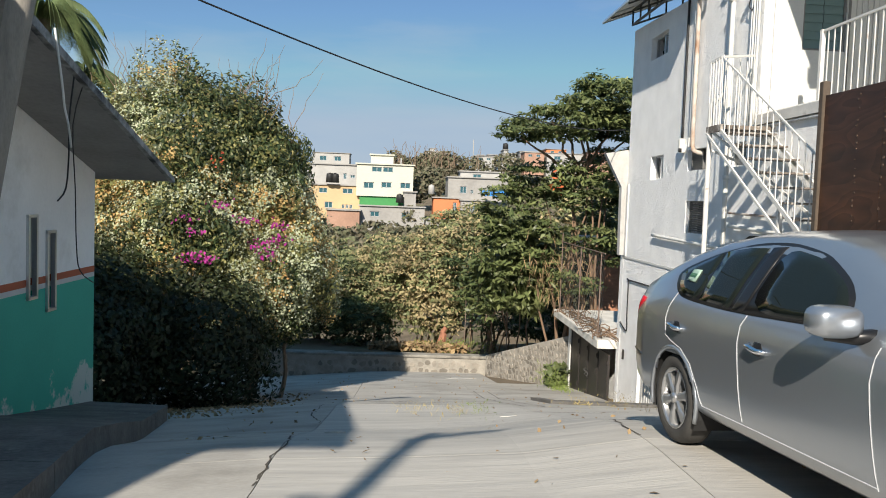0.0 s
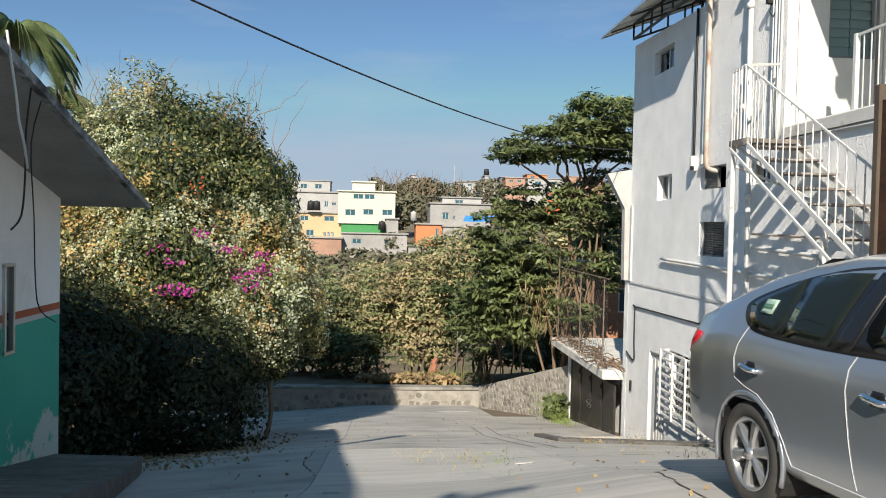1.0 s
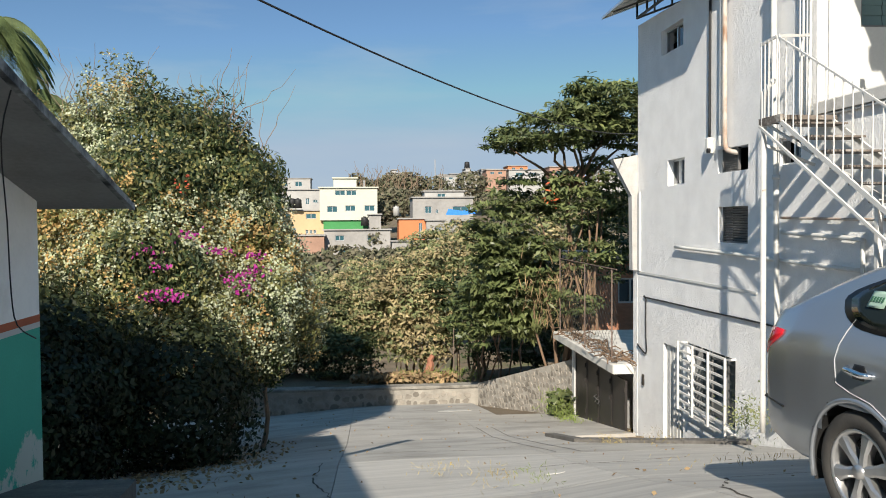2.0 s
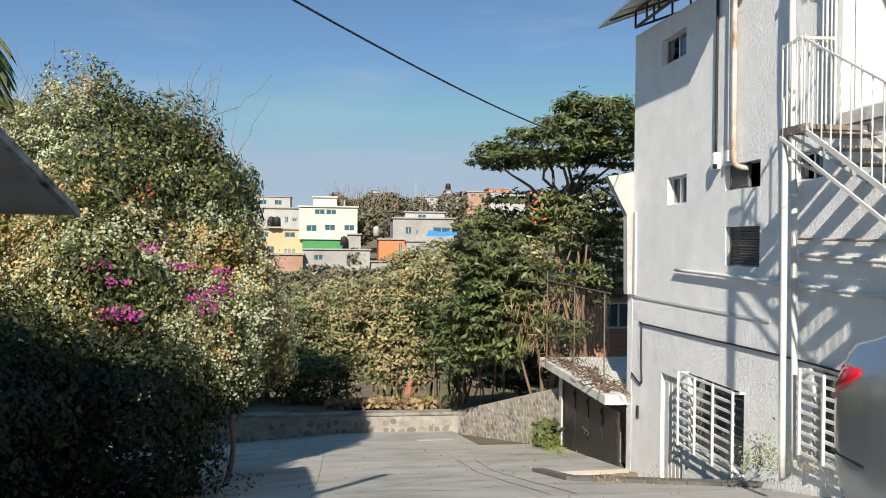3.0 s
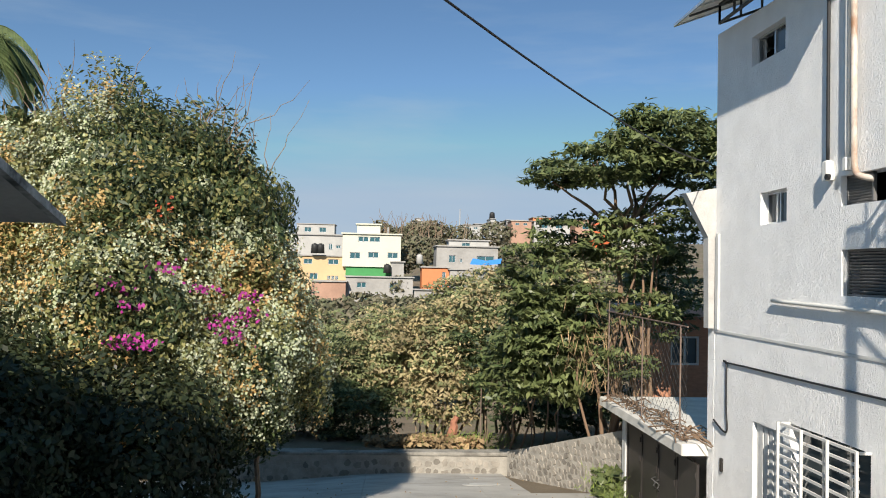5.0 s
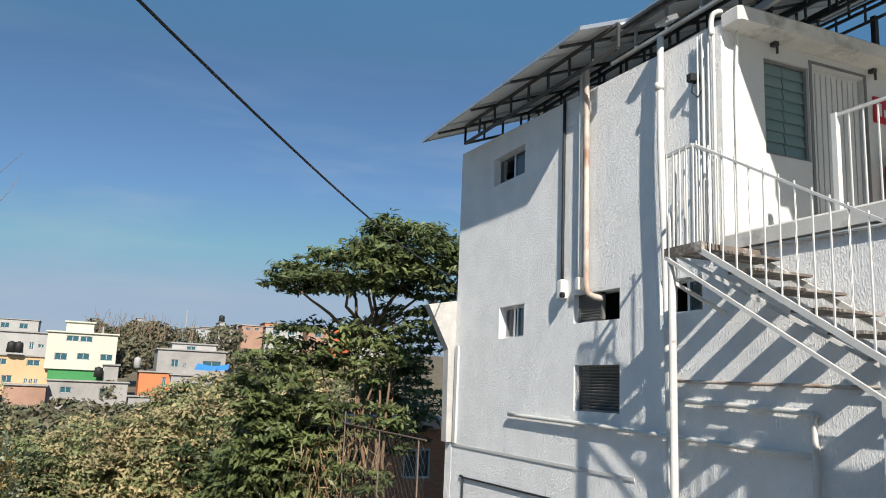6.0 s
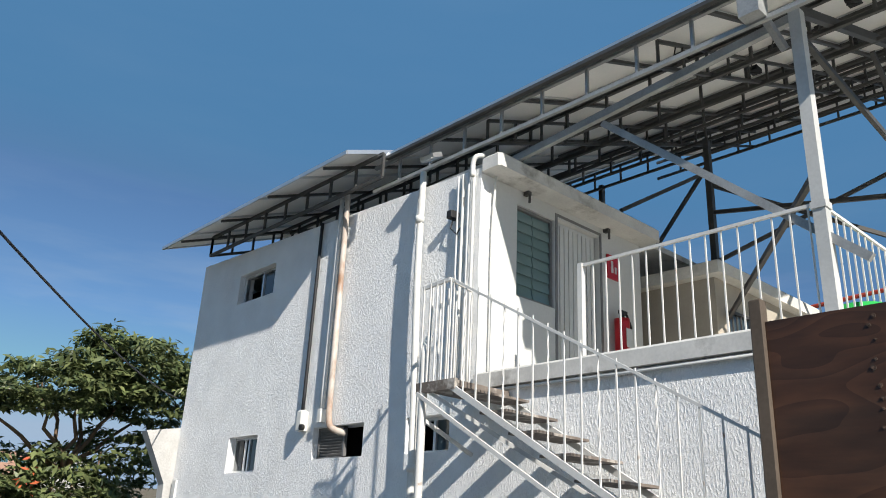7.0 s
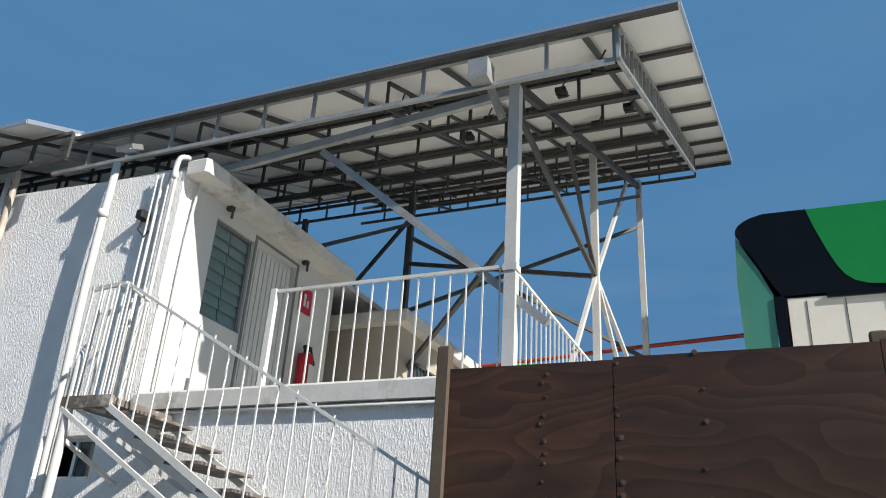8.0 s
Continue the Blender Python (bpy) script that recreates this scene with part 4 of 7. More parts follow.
def truss(p, q, depth, step, material, w=0.036):
    """A ladder beam: two chords and uprights, hung below the line p to q."""
    p, q = Vector(p), Vector(q)
    dn = Vector((0, 0, -depth))
    m = Mesh().bar(p, q, w).bar(p + dn, q + dn, w)
    L = (q - p).length
    for k in range(int(L / step) + 1):
        a = p.lerp(q, min(1, k * step / L))
        m.bar(a, a + dn, w * 0.8, w * 0.7, up=(0, 1, 0))
    wpart("lattice_beam", m, material, canopy)


# inner beams take the darkened steel, which paints the shade beneath the panels
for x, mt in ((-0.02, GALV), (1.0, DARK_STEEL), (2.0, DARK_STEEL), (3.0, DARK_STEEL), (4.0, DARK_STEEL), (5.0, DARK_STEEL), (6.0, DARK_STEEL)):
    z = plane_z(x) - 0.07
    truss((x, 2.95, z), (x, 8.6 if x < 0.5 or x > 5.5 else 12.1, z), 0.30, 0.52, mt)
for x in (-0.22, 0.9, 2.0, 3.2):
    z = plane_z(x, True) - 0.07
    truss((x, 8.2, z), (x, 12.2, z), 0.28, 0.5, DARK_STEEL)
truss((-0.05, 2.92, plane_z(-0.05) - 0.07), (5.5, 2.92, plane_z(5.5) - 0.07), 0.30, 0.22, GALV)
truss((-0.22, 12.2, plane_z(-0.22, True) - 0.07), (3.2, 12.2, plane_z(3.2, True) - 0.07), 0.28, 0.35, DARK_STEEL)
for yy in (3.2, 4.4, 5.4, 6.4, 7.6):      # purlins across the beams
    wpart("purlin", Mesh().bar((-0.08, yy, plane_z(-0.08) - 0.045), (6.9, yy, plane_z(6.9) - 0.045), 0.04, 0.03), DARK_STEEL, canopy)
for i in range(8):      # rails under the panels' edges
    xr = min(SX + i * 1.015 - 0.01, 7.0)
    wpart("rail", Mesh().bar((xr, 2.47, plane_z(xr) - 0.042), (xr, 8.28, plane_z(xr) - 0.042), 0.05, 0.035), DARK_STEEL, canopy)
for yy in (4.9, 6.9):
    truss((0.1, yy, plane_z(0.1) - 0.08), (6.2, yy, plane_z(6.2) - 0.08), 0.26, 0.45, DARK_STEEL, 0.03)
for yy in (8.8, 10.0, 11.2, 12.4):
    wpart("purlin", Mesh().bar((-0.60, yy, plane_z(-0.60, True) - 0.045), (5.0, yy, plane_z(5.0, True) - 0.045), 0.04, 0.03), DARK_STEEL, canopy)

PX, PY = 0.30, 3.82
wpart("post", Mesh().bar((PX, PY, 2.95), (PX, PY, 5.60), 0.088), POST_PAINT, canopy, "pale painted square post")
wpart("collar", Mesh().box(PX - 0.054, PX + 0.054, PY - 0.054, PY + 0.054, 3.96, 4.01), POST_PAINT, canopy)
wpart("bracket", Mesh().bar((PX - 0.02, PY + 0.10, 5.30), (PX - 0.30, PY + 0.18, 5.62), 0.05).box(-0.16, 0.0, 3.90, 4.06, 5.42, 5.60), GALV, canopy)
wpart("main_beam", Mesh().bar((PX, 3.82, 5.56), (PX, 6.9, 5.30), 0.05, 0.075), GALV, canopy)
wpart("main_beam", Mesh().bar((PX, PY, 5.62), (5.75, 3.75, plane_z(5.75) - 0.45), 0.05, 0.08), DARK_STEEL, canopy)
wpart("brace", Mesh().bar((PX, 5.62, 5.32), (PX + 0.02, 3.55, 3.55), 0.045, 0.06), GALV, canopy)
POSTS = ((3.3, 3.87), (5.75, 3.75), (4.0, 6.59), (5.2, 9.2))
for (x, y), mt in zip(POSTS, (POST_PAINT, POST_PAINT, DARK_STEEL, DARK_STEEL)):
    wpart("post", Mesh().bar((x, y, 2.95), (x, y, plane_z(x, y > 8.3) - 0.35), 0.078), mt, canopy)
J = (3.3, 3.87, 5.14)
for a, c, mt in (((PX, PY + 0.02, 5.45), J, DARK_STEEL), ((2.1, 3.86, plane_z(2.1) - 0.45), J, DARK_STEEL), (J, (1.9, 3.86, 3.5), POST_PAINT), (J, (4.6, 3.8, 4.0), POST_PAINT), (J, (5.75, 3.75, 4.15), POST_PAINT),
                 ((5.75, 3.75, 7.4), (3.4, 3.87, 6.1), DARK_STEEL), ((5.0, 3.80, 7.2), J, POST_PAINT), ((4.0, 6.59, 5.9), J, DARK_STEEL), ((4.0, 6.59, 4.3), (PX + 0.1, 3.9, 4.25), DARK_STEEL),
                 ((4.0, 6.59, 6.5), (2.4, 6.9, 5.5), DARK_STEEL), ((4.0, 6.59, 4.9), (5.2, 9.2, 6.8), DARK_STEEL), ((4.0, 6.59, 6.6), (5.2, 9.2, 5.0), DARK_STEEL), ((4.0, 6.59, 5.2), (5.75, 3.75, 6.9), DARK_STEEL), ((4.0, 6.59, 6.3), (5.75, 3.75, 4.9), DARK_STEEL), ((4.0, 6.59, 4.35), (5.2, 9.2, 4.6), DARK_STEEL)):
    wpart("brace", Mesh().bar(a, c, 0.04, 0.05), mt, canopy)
spot = thing("floodlight", (-0.1, 7.45, 5.4), "small pale floodlight fixed to the lattice beam", "lamp")
wpart("lamp_body", Mesh().bar((-0.16, 7.36, 5.43), (-0.16, 7.56, 5.43), 0.14, 0.05, up=(-0.5, 0, 1)), ALU, spot)
wpart("lens", Mesh().bar((-0.178, 7.38, 5.40), (-0.178, 7.54, 5.40), 0.11, 0.01, up=(-0.5, 0, 1)), WHITE, spot)
m = Mesh()
for k in range(10):
    x, y = 0.4 + 0.5 * (k % 5), 3.1 + 0.45 * (k % 3) + 0.9 * (k // 5)
    z = plane_z(x) - 0.08
    m = Mesh().tube([(x, y, z), (x + 0.12, y + 0.1, z - 0.05), (x + 0.25, y + 0.05, z - 0.02), (x + 0.35, y + 0.2, z + 0.09)], 0.008, 5)
    m.box(x + 0.3, x + 0.42, y + 0.1, y + 0.2, z + 0.09, z + 0.14)
    wpart("panel_lead", m, CABLE, canopy, "black junction box and looped lead")
tagged(spline("red_pipe", [(5.9, 12.0, 4.6), (6.0, 4.0, 5.15), (6.2, 0.0, 5.4)], 0.03, mat("red_pipe_paint", (0.36, 0.05, 0.03), 0.5, vary=0.1), None, "long thin red pipe carried behind the canopy posts"), category="pipe")

# ---------------------------------------------------------------- plywood hoarding
hoard = thing("plywood_hoarding", (-0.75, 0, 0.2), "dark brown stained plywood hoarding with knots and nail heads", "hoarding", kind="structure")
for k, (ya, yb) in enumerate(((2.886, 3.80), (1.645, 2.882), (0.425, 1.641), (-0.8, 0.421), (-2.02, -0.804), (-3.24, -2.024))):
    wpart("board", Mesh().box(-0.765, -0.745, ya, yb, 0.0, 2.925 + 0.012 * k), PLY, hoard)
    wpart("batten", Mesh().box(-0.745, -0.68, yb - 0.06, yb + 0.02, 0.0, 2.90), PLY_EDGE, hoard)
wpart("edge_post", Mesh().box(-0.79, -0.72, 3.802, 3.88, 0.0, 3.06, 0.008), PLY_EDGE, hoard)
wpart("edge_post", Mesh().box(-0.742, -0.68, 1.60, 1.68, 0.0, 3.0, 0.008), PLY_EDGE, hoard)
rng = np.random.default_rng(5)
m = Mesh()
for yy, count in ((3.25, 34), (2.865, 26), (2.45, 14)):
    for k in range(count):
        z, y, r = 2.88 - 2.4 * (k + rng.uniform(-0.35, 0.35)) / count, yy + rng.normal(0, 0.012), rng.uniform(0.007, 0.016)
        m.disc((-0.766, y, z), (1, 0, 0), r, 0.003, 9)
        m.disc((-0.769, y + r * 0.2, z), (1, 0, 0), r * 0.45, 0.003, 7)
wpart("knot", m, mat("nail_plugs", (0.085, 0.055, 0.04), 0.8, vary=0.4, scale=20, island=0.4), hoard, kind="stuff")

# ---------------------------------------------------------------- coach beyond the hoarding
bus = thing("coach", (6.2, -2, 3.0), "tall green and black coach with cream lower panels, parked", "bus")
BX = 5.0
NOSE = [(2.45, 6.24), (2.44, 6.31), (2.40, 6.37), (2.33, 6.42), (2.24, 6.46), (2.09, 6.495)]      # rounded front corner of the roof
wpart("body", Mesh().prism([(1.93, 3.4), (1.93, 5.33), (-7, 5.33), (-7, 3.4)], BX + 0.02, BX + 2.4), BUS_WHITE, bus, "cream lower panels")
wpart("upper_body", Mesh().prism([(1.98, 5.34)] + NOSE + [(1.5, 6.50), (-7, 6.47), (-7, 5.34)], BX + 0.03, BX + 2.4), BUS_BLACK, bus, "glossy black upper body")
wpart("side_glass", Mesh().prism([(1.99, 5.36)] + NOSE + [(1.60, 6.49), (1.0, 5.36)], BX, BX + 0.028), BUS_BLACK, bus)
SWEEP = [(1.60, 6.485), (1.52, 6.20), (1.42, 5.90), (1.34, 5.70), (1.27, 5.58), (1.17, 5.49), (1.04, 5.44), (0.86, 5.42)]
wpart("green_panel", Mesh().prism(SWEEP + [(-7, 5.42), (-7, 6.45)], BX - 0.004, BX + 0.028), BUS_GREEN, bus, "bright green swoosh panel")
wpart("windscreen", Mesh().prism([(2.10, 3.6), (2.40, 3.6), (2.46, 4.75), (2.48, 5.6), (2.45, 6.2), (2.22, 5.75), (2.08, 5.4)], BX + 0.02, BX + 2.35), BUS_GLASS, bus, "green reflecting windscreen")
# black strip that paints the shadowed recess between cream body and windscreen
wpart("pillar", Mesh().prism([(1.94, 3.4), (2.09, 3.4), (2.07, 5.36), (1.96, 5.36)], BX - 0.006, BX + 0.06), BUS_BLACK, bus)
for k in range(7):
    wpart("seam", Mesh().box(BX + 0.012, BX + 0.03, 1.72 - k * 0.42, 1.728 - k * 0.42, 3.4, 5.28), BLACK, bus)
wpart("roof_lip", Mesh().prism([(1.5, 5.30), (1.5, 5.35), (-7, 5.35), (-7, 5.30)], BX - 0.02, BX + 0.03), BUS_BLACK, bus)
for yy in (0.5, -5.0):
    wpart("wheel", Mesh().disc((BX + 0.2, yy, 3.45), (1, 0, 0), 0.5, 0.14, 24), TYRE, bus, smooth=True)

# ---------------------------------------------------------------- green and white house
cottage = thing("green_white_house", (-11, 3, -1), "white house with a green lower wall and orange stripe under a sloping concrete roof", "house", kind="structure")
CW = -8.70


def top_at(y):
    return 2.07 + 0.298 * (7.27 - y)


LW = [(5.38, 5.57, 0.59, 1.49), (5.85, 6.04, 0.40, 1.30)]
m = holed(Mesh(), "x", CW - 0.2, CW, -7.0, 7.27, 0.80, 2.05, LW)
m.prism([(-7.0, 2.05), (7.27, 2.05), (7.27, top_at(7.27) + 0.02), (-7.0, top_at(-7) + 0.02)], CW - 0.2, CW)
m.box(-15, CW - 0.2, 7.07, 7.27, 0.80, 2.05)
wpart("upper_wall", m, LIMEWASH, cottage, "white upper wall")
m = holed(Mesh(), "x", CW - 0.2, CW, -7.0, 7.27, -1.6, 0.66, LW)
m.box(-15, CW - 0.2, 7.07, 7.27, -1.6, 0.66)
wpart("lower_wall", m, GREEN_PAINT, cottage, "green lower wall with peeling paint")
m = holed(Mesh(), "x", CW - 0.2, CW + 0.003, -7.0, 7.272, 0.72, 0.80, LW)
m.box(-15, CW - 0.2, 7.07, 7.272, 0.72, 0.80)
wpart("stripe", m, ORANGE_STRIPE, cottage, "rust orange painted stripe")
m = holed(Mesh(), "x", CW - 0.2, CW + 0.002, -7.0, 7.271, 0.66, 0.72, LW)
m.box(-15, CW - 0.2, 7.07, 7.271, 0.66, 0.72)
wpart("white_line", m, WHITE, cottage)
for h in LW:
    m = Mesh()
    for a in ((h[0] - 0.02, h[1] + 0.02, h[2] - 0.02, h[2] + 0.015), (h[0] - 0.02, h[1] + 0.02, h[3] - 0.015, h[3] + 0.02), (h[0] - 0.02, h[0] + 0.02, h[2], h[3]), (h[1] - 0.02, h[1] + 0.02, h[2], h[3])):
        m.box(CW - 0.02, CW + 0.03, *a)
    win = wpart("window", m, ALU, cottage, "narrow upright window in a metal frame")
    sub("pane", Mesh().box(CW - 0.06, CW - 0.05, h[0], h[1], h[2], h[3]), WIN_GLASS, win)
RE = -7.75
rz = lambda y: 1.95 + 0.293 * (7.55 - y)
m = Mesh().prism([(7.55, rz(7.55)), (7.55, rz(7.55) + 0.05), (-7.3, rz(-7.3) + 0.14), (-7.3, rz(-7.3))], -16, RE - 0.06)
wpart("roof", m, SOFFIT, cottage, "grey concrete roof slab with dark stains")
m = Mesh().prism([(7.57, rz(7.57) - 0.012), (7.57, rz(7.57) + 0.055), (-7.3, rz(-7.3) + 0.13), (-7.3, rz(-7.3) - 0.02)], RE - 0.06, RE)
wpart("verge", m, ROOF_EDGE, cottage, "blackened concrete roof edge")
tagged(spline("hanging_cable", [(-7.80, 4.37, 2.93), (-7.85, 4.38, 2.5), (-7.85, 4.37, 2.13), (-7.85, 4.31, 1.81), (-7.85, 4.13, 1.69)], 0.008, CABLE, None, "black cable hanging loose from the roof edge"), category="cable")
tagged(spline("hanging_cable", [(-7.80, 4.6, 2.86), (-8.0, 4.83, 2.46), (-8.0, 4.90, 1.81), (-8.0, 4.94, 1.23), (-8.0, 5.04, 0.95), (-8.0, 5.4, 0.79)], 0.006, CABLE, None, "thin black cable hanging in front of the wall"), category="cable")
tagged(spline("hanging_cable", [(-7.745, 3.8, 3.21), (-7.74, 3.95, 2.74), (-7.76, 4.05, 2.55), (-7.75, 4.11, 2.4), (-7.80, 4.3, 2.2)], 0.010, GREY_PIPE, None, "pale rope tied to the roof edge"), category="cable")
pole = thing("leaning_pole", (-8.0, 2.4, 0.2), "weathered grey pole leaning past the roof", "pole")
wpart("shaft", Mesh().tube([(-7.92, 2.5, 0.1), (-7.72, 2.5, 1.4), (-7.47, 2.5, 2.9), (-7.2, 2.5, 4.4)], 0.085, 14, 0.10), WOOD_POLE, pole, smooth=True)
upole = thing("utility_pole", (-7.78, -9.1, 0.5), "tall concrete utility pole with a cross-arm, standing behind", "utility pole")
wpart("shaft", Mesh().tube([(-7.78, -9.1, 0.3), (-7.78, -9.1, 7.95)], 0.11, 14, 0.075), KERB, upole, smooth=True)
wpart("cross_arm", Mesh().bar((-7.93, -9.25, 7.75), (-7.13, -8.8, 7.85), 0.08, 0.09), KERB, upole)
# unseen drum, added only to cast the second, shorter shadow on the drive
wpart("shadow_drum", Mesh().tube([(-8.0, -9.1, 5.6), (-8.0, -9.1, 6.7)], 0.15, 14), KERB, upole, smooth=True)


# ---------------------------------------------------------------- overhead cable
def wire_at(s):
    u = -15.8 * s
    return Vector((-0.066 + 0.5752 * u - 0.0057 * u * u, 12.84 + u, 3.4315 + 0.1347 * u + 0.0125 * u * u))


tagged(spline("overhead_cable", [wire_at(k / 14) for k in range(15)], 0.008, CABLE, None, "black overhead cable strung to the white house"), category="cable")

# ---------------------------------------------------------------- gate, slab, stone walls
gate = thing("garage_gate", (-0.12, 14.8, -2.8), "black steel folding garage gate under a white slab", "gate")
for k in range(4):
    y0 = 13.02 + k * 0.90
    lf = wpart("leaf", Mesh().box(-0.14, -0.11, y0 + 0.006, y0 + 0.894, -3.05, -1.32), BLACK_STEEL, gate)
    sub("rib", Mesh().box(-0.155, -0.14, y0 + 0.006, y0 + 0.05, -3.05, -1.32).box(-0.155, -0.14, y0 + 0.85, y0 + 0.894, -3.05, -1.32).box(-0.155, -0.14, y0 + 0.05, y0 + 0.85, -1.38, -1.32), BLACK_STEEL, lf)
    for z in (-2.6, -1.9, -1.55):
        sub("hinge", Mesh().tube([(-0.165, y0 + 0.02, z), (-0.165, y0 + 0.02, z + 0.1)], 0.016, 8), BLACK_STEEL, lf)
for yy in (14.72, 14.92):
    wpart("handle", Mesh().tube([(-0.15, yy, -2.0), (-0.2, yy + 0.05, -2.04), (-0.15, yy, -2.09), (-0.2, yy - 0.05, -2.14), (-0.15, yy, -2.19)], 0.014, 6), DARK_STEEL, gate)
gpost = thing("gate_post", (0, 16.75, -3), "white plastered gate post", "post", kind="structure")
wpart("pier", Mesh().box(-0.18, 0.1, 16.64, 16.86, -3.4, -1.20, 0.01), WHITE, gpost)
slab_ = thing("garage_roof", (1, 15.3, -1.2), "weathered white concrete slab over the garage gate", "slab", kind="structure")
wpart("slab", Mesh().box(-0.42, 3.0, 12.96, 17.75, -1.17, -0.99, 0.02), SLAB, slab_)
wpart("garage_wall", Mesh().box(0.3, 0.5, 12.96, 17.7, -3.4, -1.17), STUCCO, slab_)
rng = np.random.default_rng(11)
m = Mesh()
for k in range(70):      # dry twigs and vines lying on the slab
    y, x = rng.uniform(13.0, 17.2), rng.uniform(-0.38, 0.1)
    a = rng.uniform(0, 6.28)
    m.tube([(x, y, -0.97), (x + 0.2 * math.cos(a), y + 0.4 * math.sin(a), -0.90 + rng.uniform(0, 0.06)), (x + 0.3 * math.cos(a + 0.4), y + 0.8 * math.sin(a), -0.95)], 0.012, 4)
tagged(link("dry_vines", m, PALE_BARK), "tangle of dry vines lying on the slab", "vines", kind="stuff")


def stone_face(p, q, z_lo, z_hi, thick, name, label, cell=0.17, parts_=True, seed=1):
    """A rubble wall: a mortar body and single stones set proud in its face. z_lo, z_hi: heights at p and at q."""
    rng = np.random.default_rng(seed)
    p, q = Vector((*p, 0)), Vector((*q, 0))
    d = (q - p); L = d.length; d.normalize()
    nrm = Vector((d.y, -d.x, 0))
    if nrm.dot(Vector((-4.6, 0, 0)) - p) < 0:
        nrm = -nrm
    body = thing(name, tuple(p), label, "wall", kind="structure")
    m = Mesh()
    v = []
    for s in (0, thick):
        for e, k in ((p, 0), (q, 1)):
            v += [e - nrm * s + Vector((0, 0, z_lo[k])), e - nrm * s + Vector((0, 0, z_hi[k]))]
    m.add(v, [(0, 2, 3, 1), (4, 5, 7, 6), (1, 3, 7, 5), (0, 4, 6, 2), (0, 1, 5, 4), (2, 6, 7, 3)])
    wpart("mortar", m, MORTAR, body)
    H = max(z_hi[k] - z_lo[k] for k in (0, 1))
    rows = int(H / cell)
    for r in range(rows):
        s = rng.uniform(0, cell)
        while s < L - cell * 0.4:
            wd = cell * rng.uniform(0.5, 1.5)
            t = (s + wd / 2) / L
            lo, hi = z_lo[0] + (z_lo[1] - z_lo[0]) * t, z_hi[0] + (z_hi[1] - z_hi[0]) * t
            zc = lo + cell * (r + 0.5) + rng.uniform(-0.05, 0.05)
            if zc + cell * 0.45 < hi and s + wd < L:
                n = 7
                c = p + d * (s + wd / 2) + Vector((0, 0, zc))
                ring = []
                for k in range(n):
                    a = 2 * math.pi * k / n + rng.uniform(-0.25, 0.25)
                    rr = rng.uniform(0.72, 1.18)
                    ring.append((math.cos(a) * wd * 0.5 * rr, math.sin(a) * cell * 0.5 * rr))
                out = rng.uniform(0.008, 0.022)
                mm = Mesh()
                vs = [c + d * a - nrm * 0.01 + Vector((0, 0, b_)) for a, b_ in ring] + [c + d * a * 0.88 + nrm * out + Vector((0, 0, b_ * 0.86)) for a, b_ in ring]
                mm.add(vs, [tuple(range(n, 2 * n))] + [(k, (k + 1) % n, n + (k + 1) % n, n + k) for k in range(n)])
                STONES.append((mm, body))
            s += wd + 0.02
    return body


STONES = []
stone_face((-1.75, 21.9), (0.02, 17.0), (-3.9, -3.2), (-3.12, -1.55), 0.3, "stone_wall", "sloping wall of grey fieldstones in pale mortar", 0.16, seed=3)
stone_face((-9.6, 22.05), (-1.7, 22.05), (-4.0, -4.0), (-3.27, -3.27), 0.35, "stone_wall", "low end wall of rough stones with a flat cement top", 0.2, seed=4)
tagged(link("wall_cap", Mesh().box(-9.6, -1.55, 22.0, 22.45, -3.27, -3.19, 0.02), mat("stained_cement", (0.25, 0.235, 0.205), 0.95, vary=0.35, scale=2.5, grain=25, bump=0.5, other=(0.12, 0.11, 0.095), other_at=(0.5, 0.66), other_scale=1.6)), "flat cement cap on the low stone wall", "coping", kind="structure")

FENCE_RUST = mat("rusty_fence_pipe", (0.20, 0.145, 0.115), 0.7, metal=0.2, vary=0.3, scale=6)
fence = thing("chain_link_fence", (-0.6, 17.6, -1), "rusty chain-link fence on pipe posts", "fence")
for (x, y, z0, z1) in ((-0.33, 13.3, -1, 0.85), (-0.33, 15.2, -1, 0.85), (-0.33, 17.4, -1, 1.1), (-1.5, 22.6, -3.3, -1.3), (-2.4, 22.6, -3.3, -1.4), (-0.6, 21.0, -3, -0.9), (-1.05, 22.2, -3.2, -1.1)):
    wpart("fence_post", Mesh().tube([(x, y, z0), (x, y, z1)], 0.014, 8), FENCE_RUST, fence)
wpart("top_rail", Mesh().tube([(-0.33, 13.0, 0.84), (-0.33, 15.2, 0.85), (-0.33, 17.4, 0.86)], 0.014, 6), FENCE_RUST, fence)
m = Mesh()
for k in range(-9, 22):
    y = 13.0 + k * 0.2
    for s in (1, -1):
        a, c = [y, -0.98], [y + s * 1.82, 0.84]
        if s > 0:
            if c[0] < 13 or a[0] > 17.4: continue
            if a[0] < 13: a = [13, -0.98 + (13 - a[0])]
            if c[0] > 17.4: c = [17.4, c[1] - (c[0] - 17.4)]
        else:
            if a[0] < 13 or c[0] > 17.4: continue
            if c[0] < 13: c = [13, c[1] - (13 - c[0])]
            if a[0] > 17.4: a = [17.4, -0.98 + (a[0] - 17.4)]
        m.bar((-0.33, a[0], a[1]), (-0.33, c[0], c[1]), 0.0035)
wpart("wire_mesh", m, DARK_STEEL, fence, "thin woven wire mesh", kind="stuff")


# ---------------------------------------------------------------- silver saloon car
car = thing("car", (-2.0, 1.0, 0.2), "silver-grey four-door saloon parked nose uphill", "car")
CA = radians(5)
CF, CI = Vector((math.sin(CA), -math.cos(CA), 0)), Vector((math.cos(CA), math.sin(CA), 0))
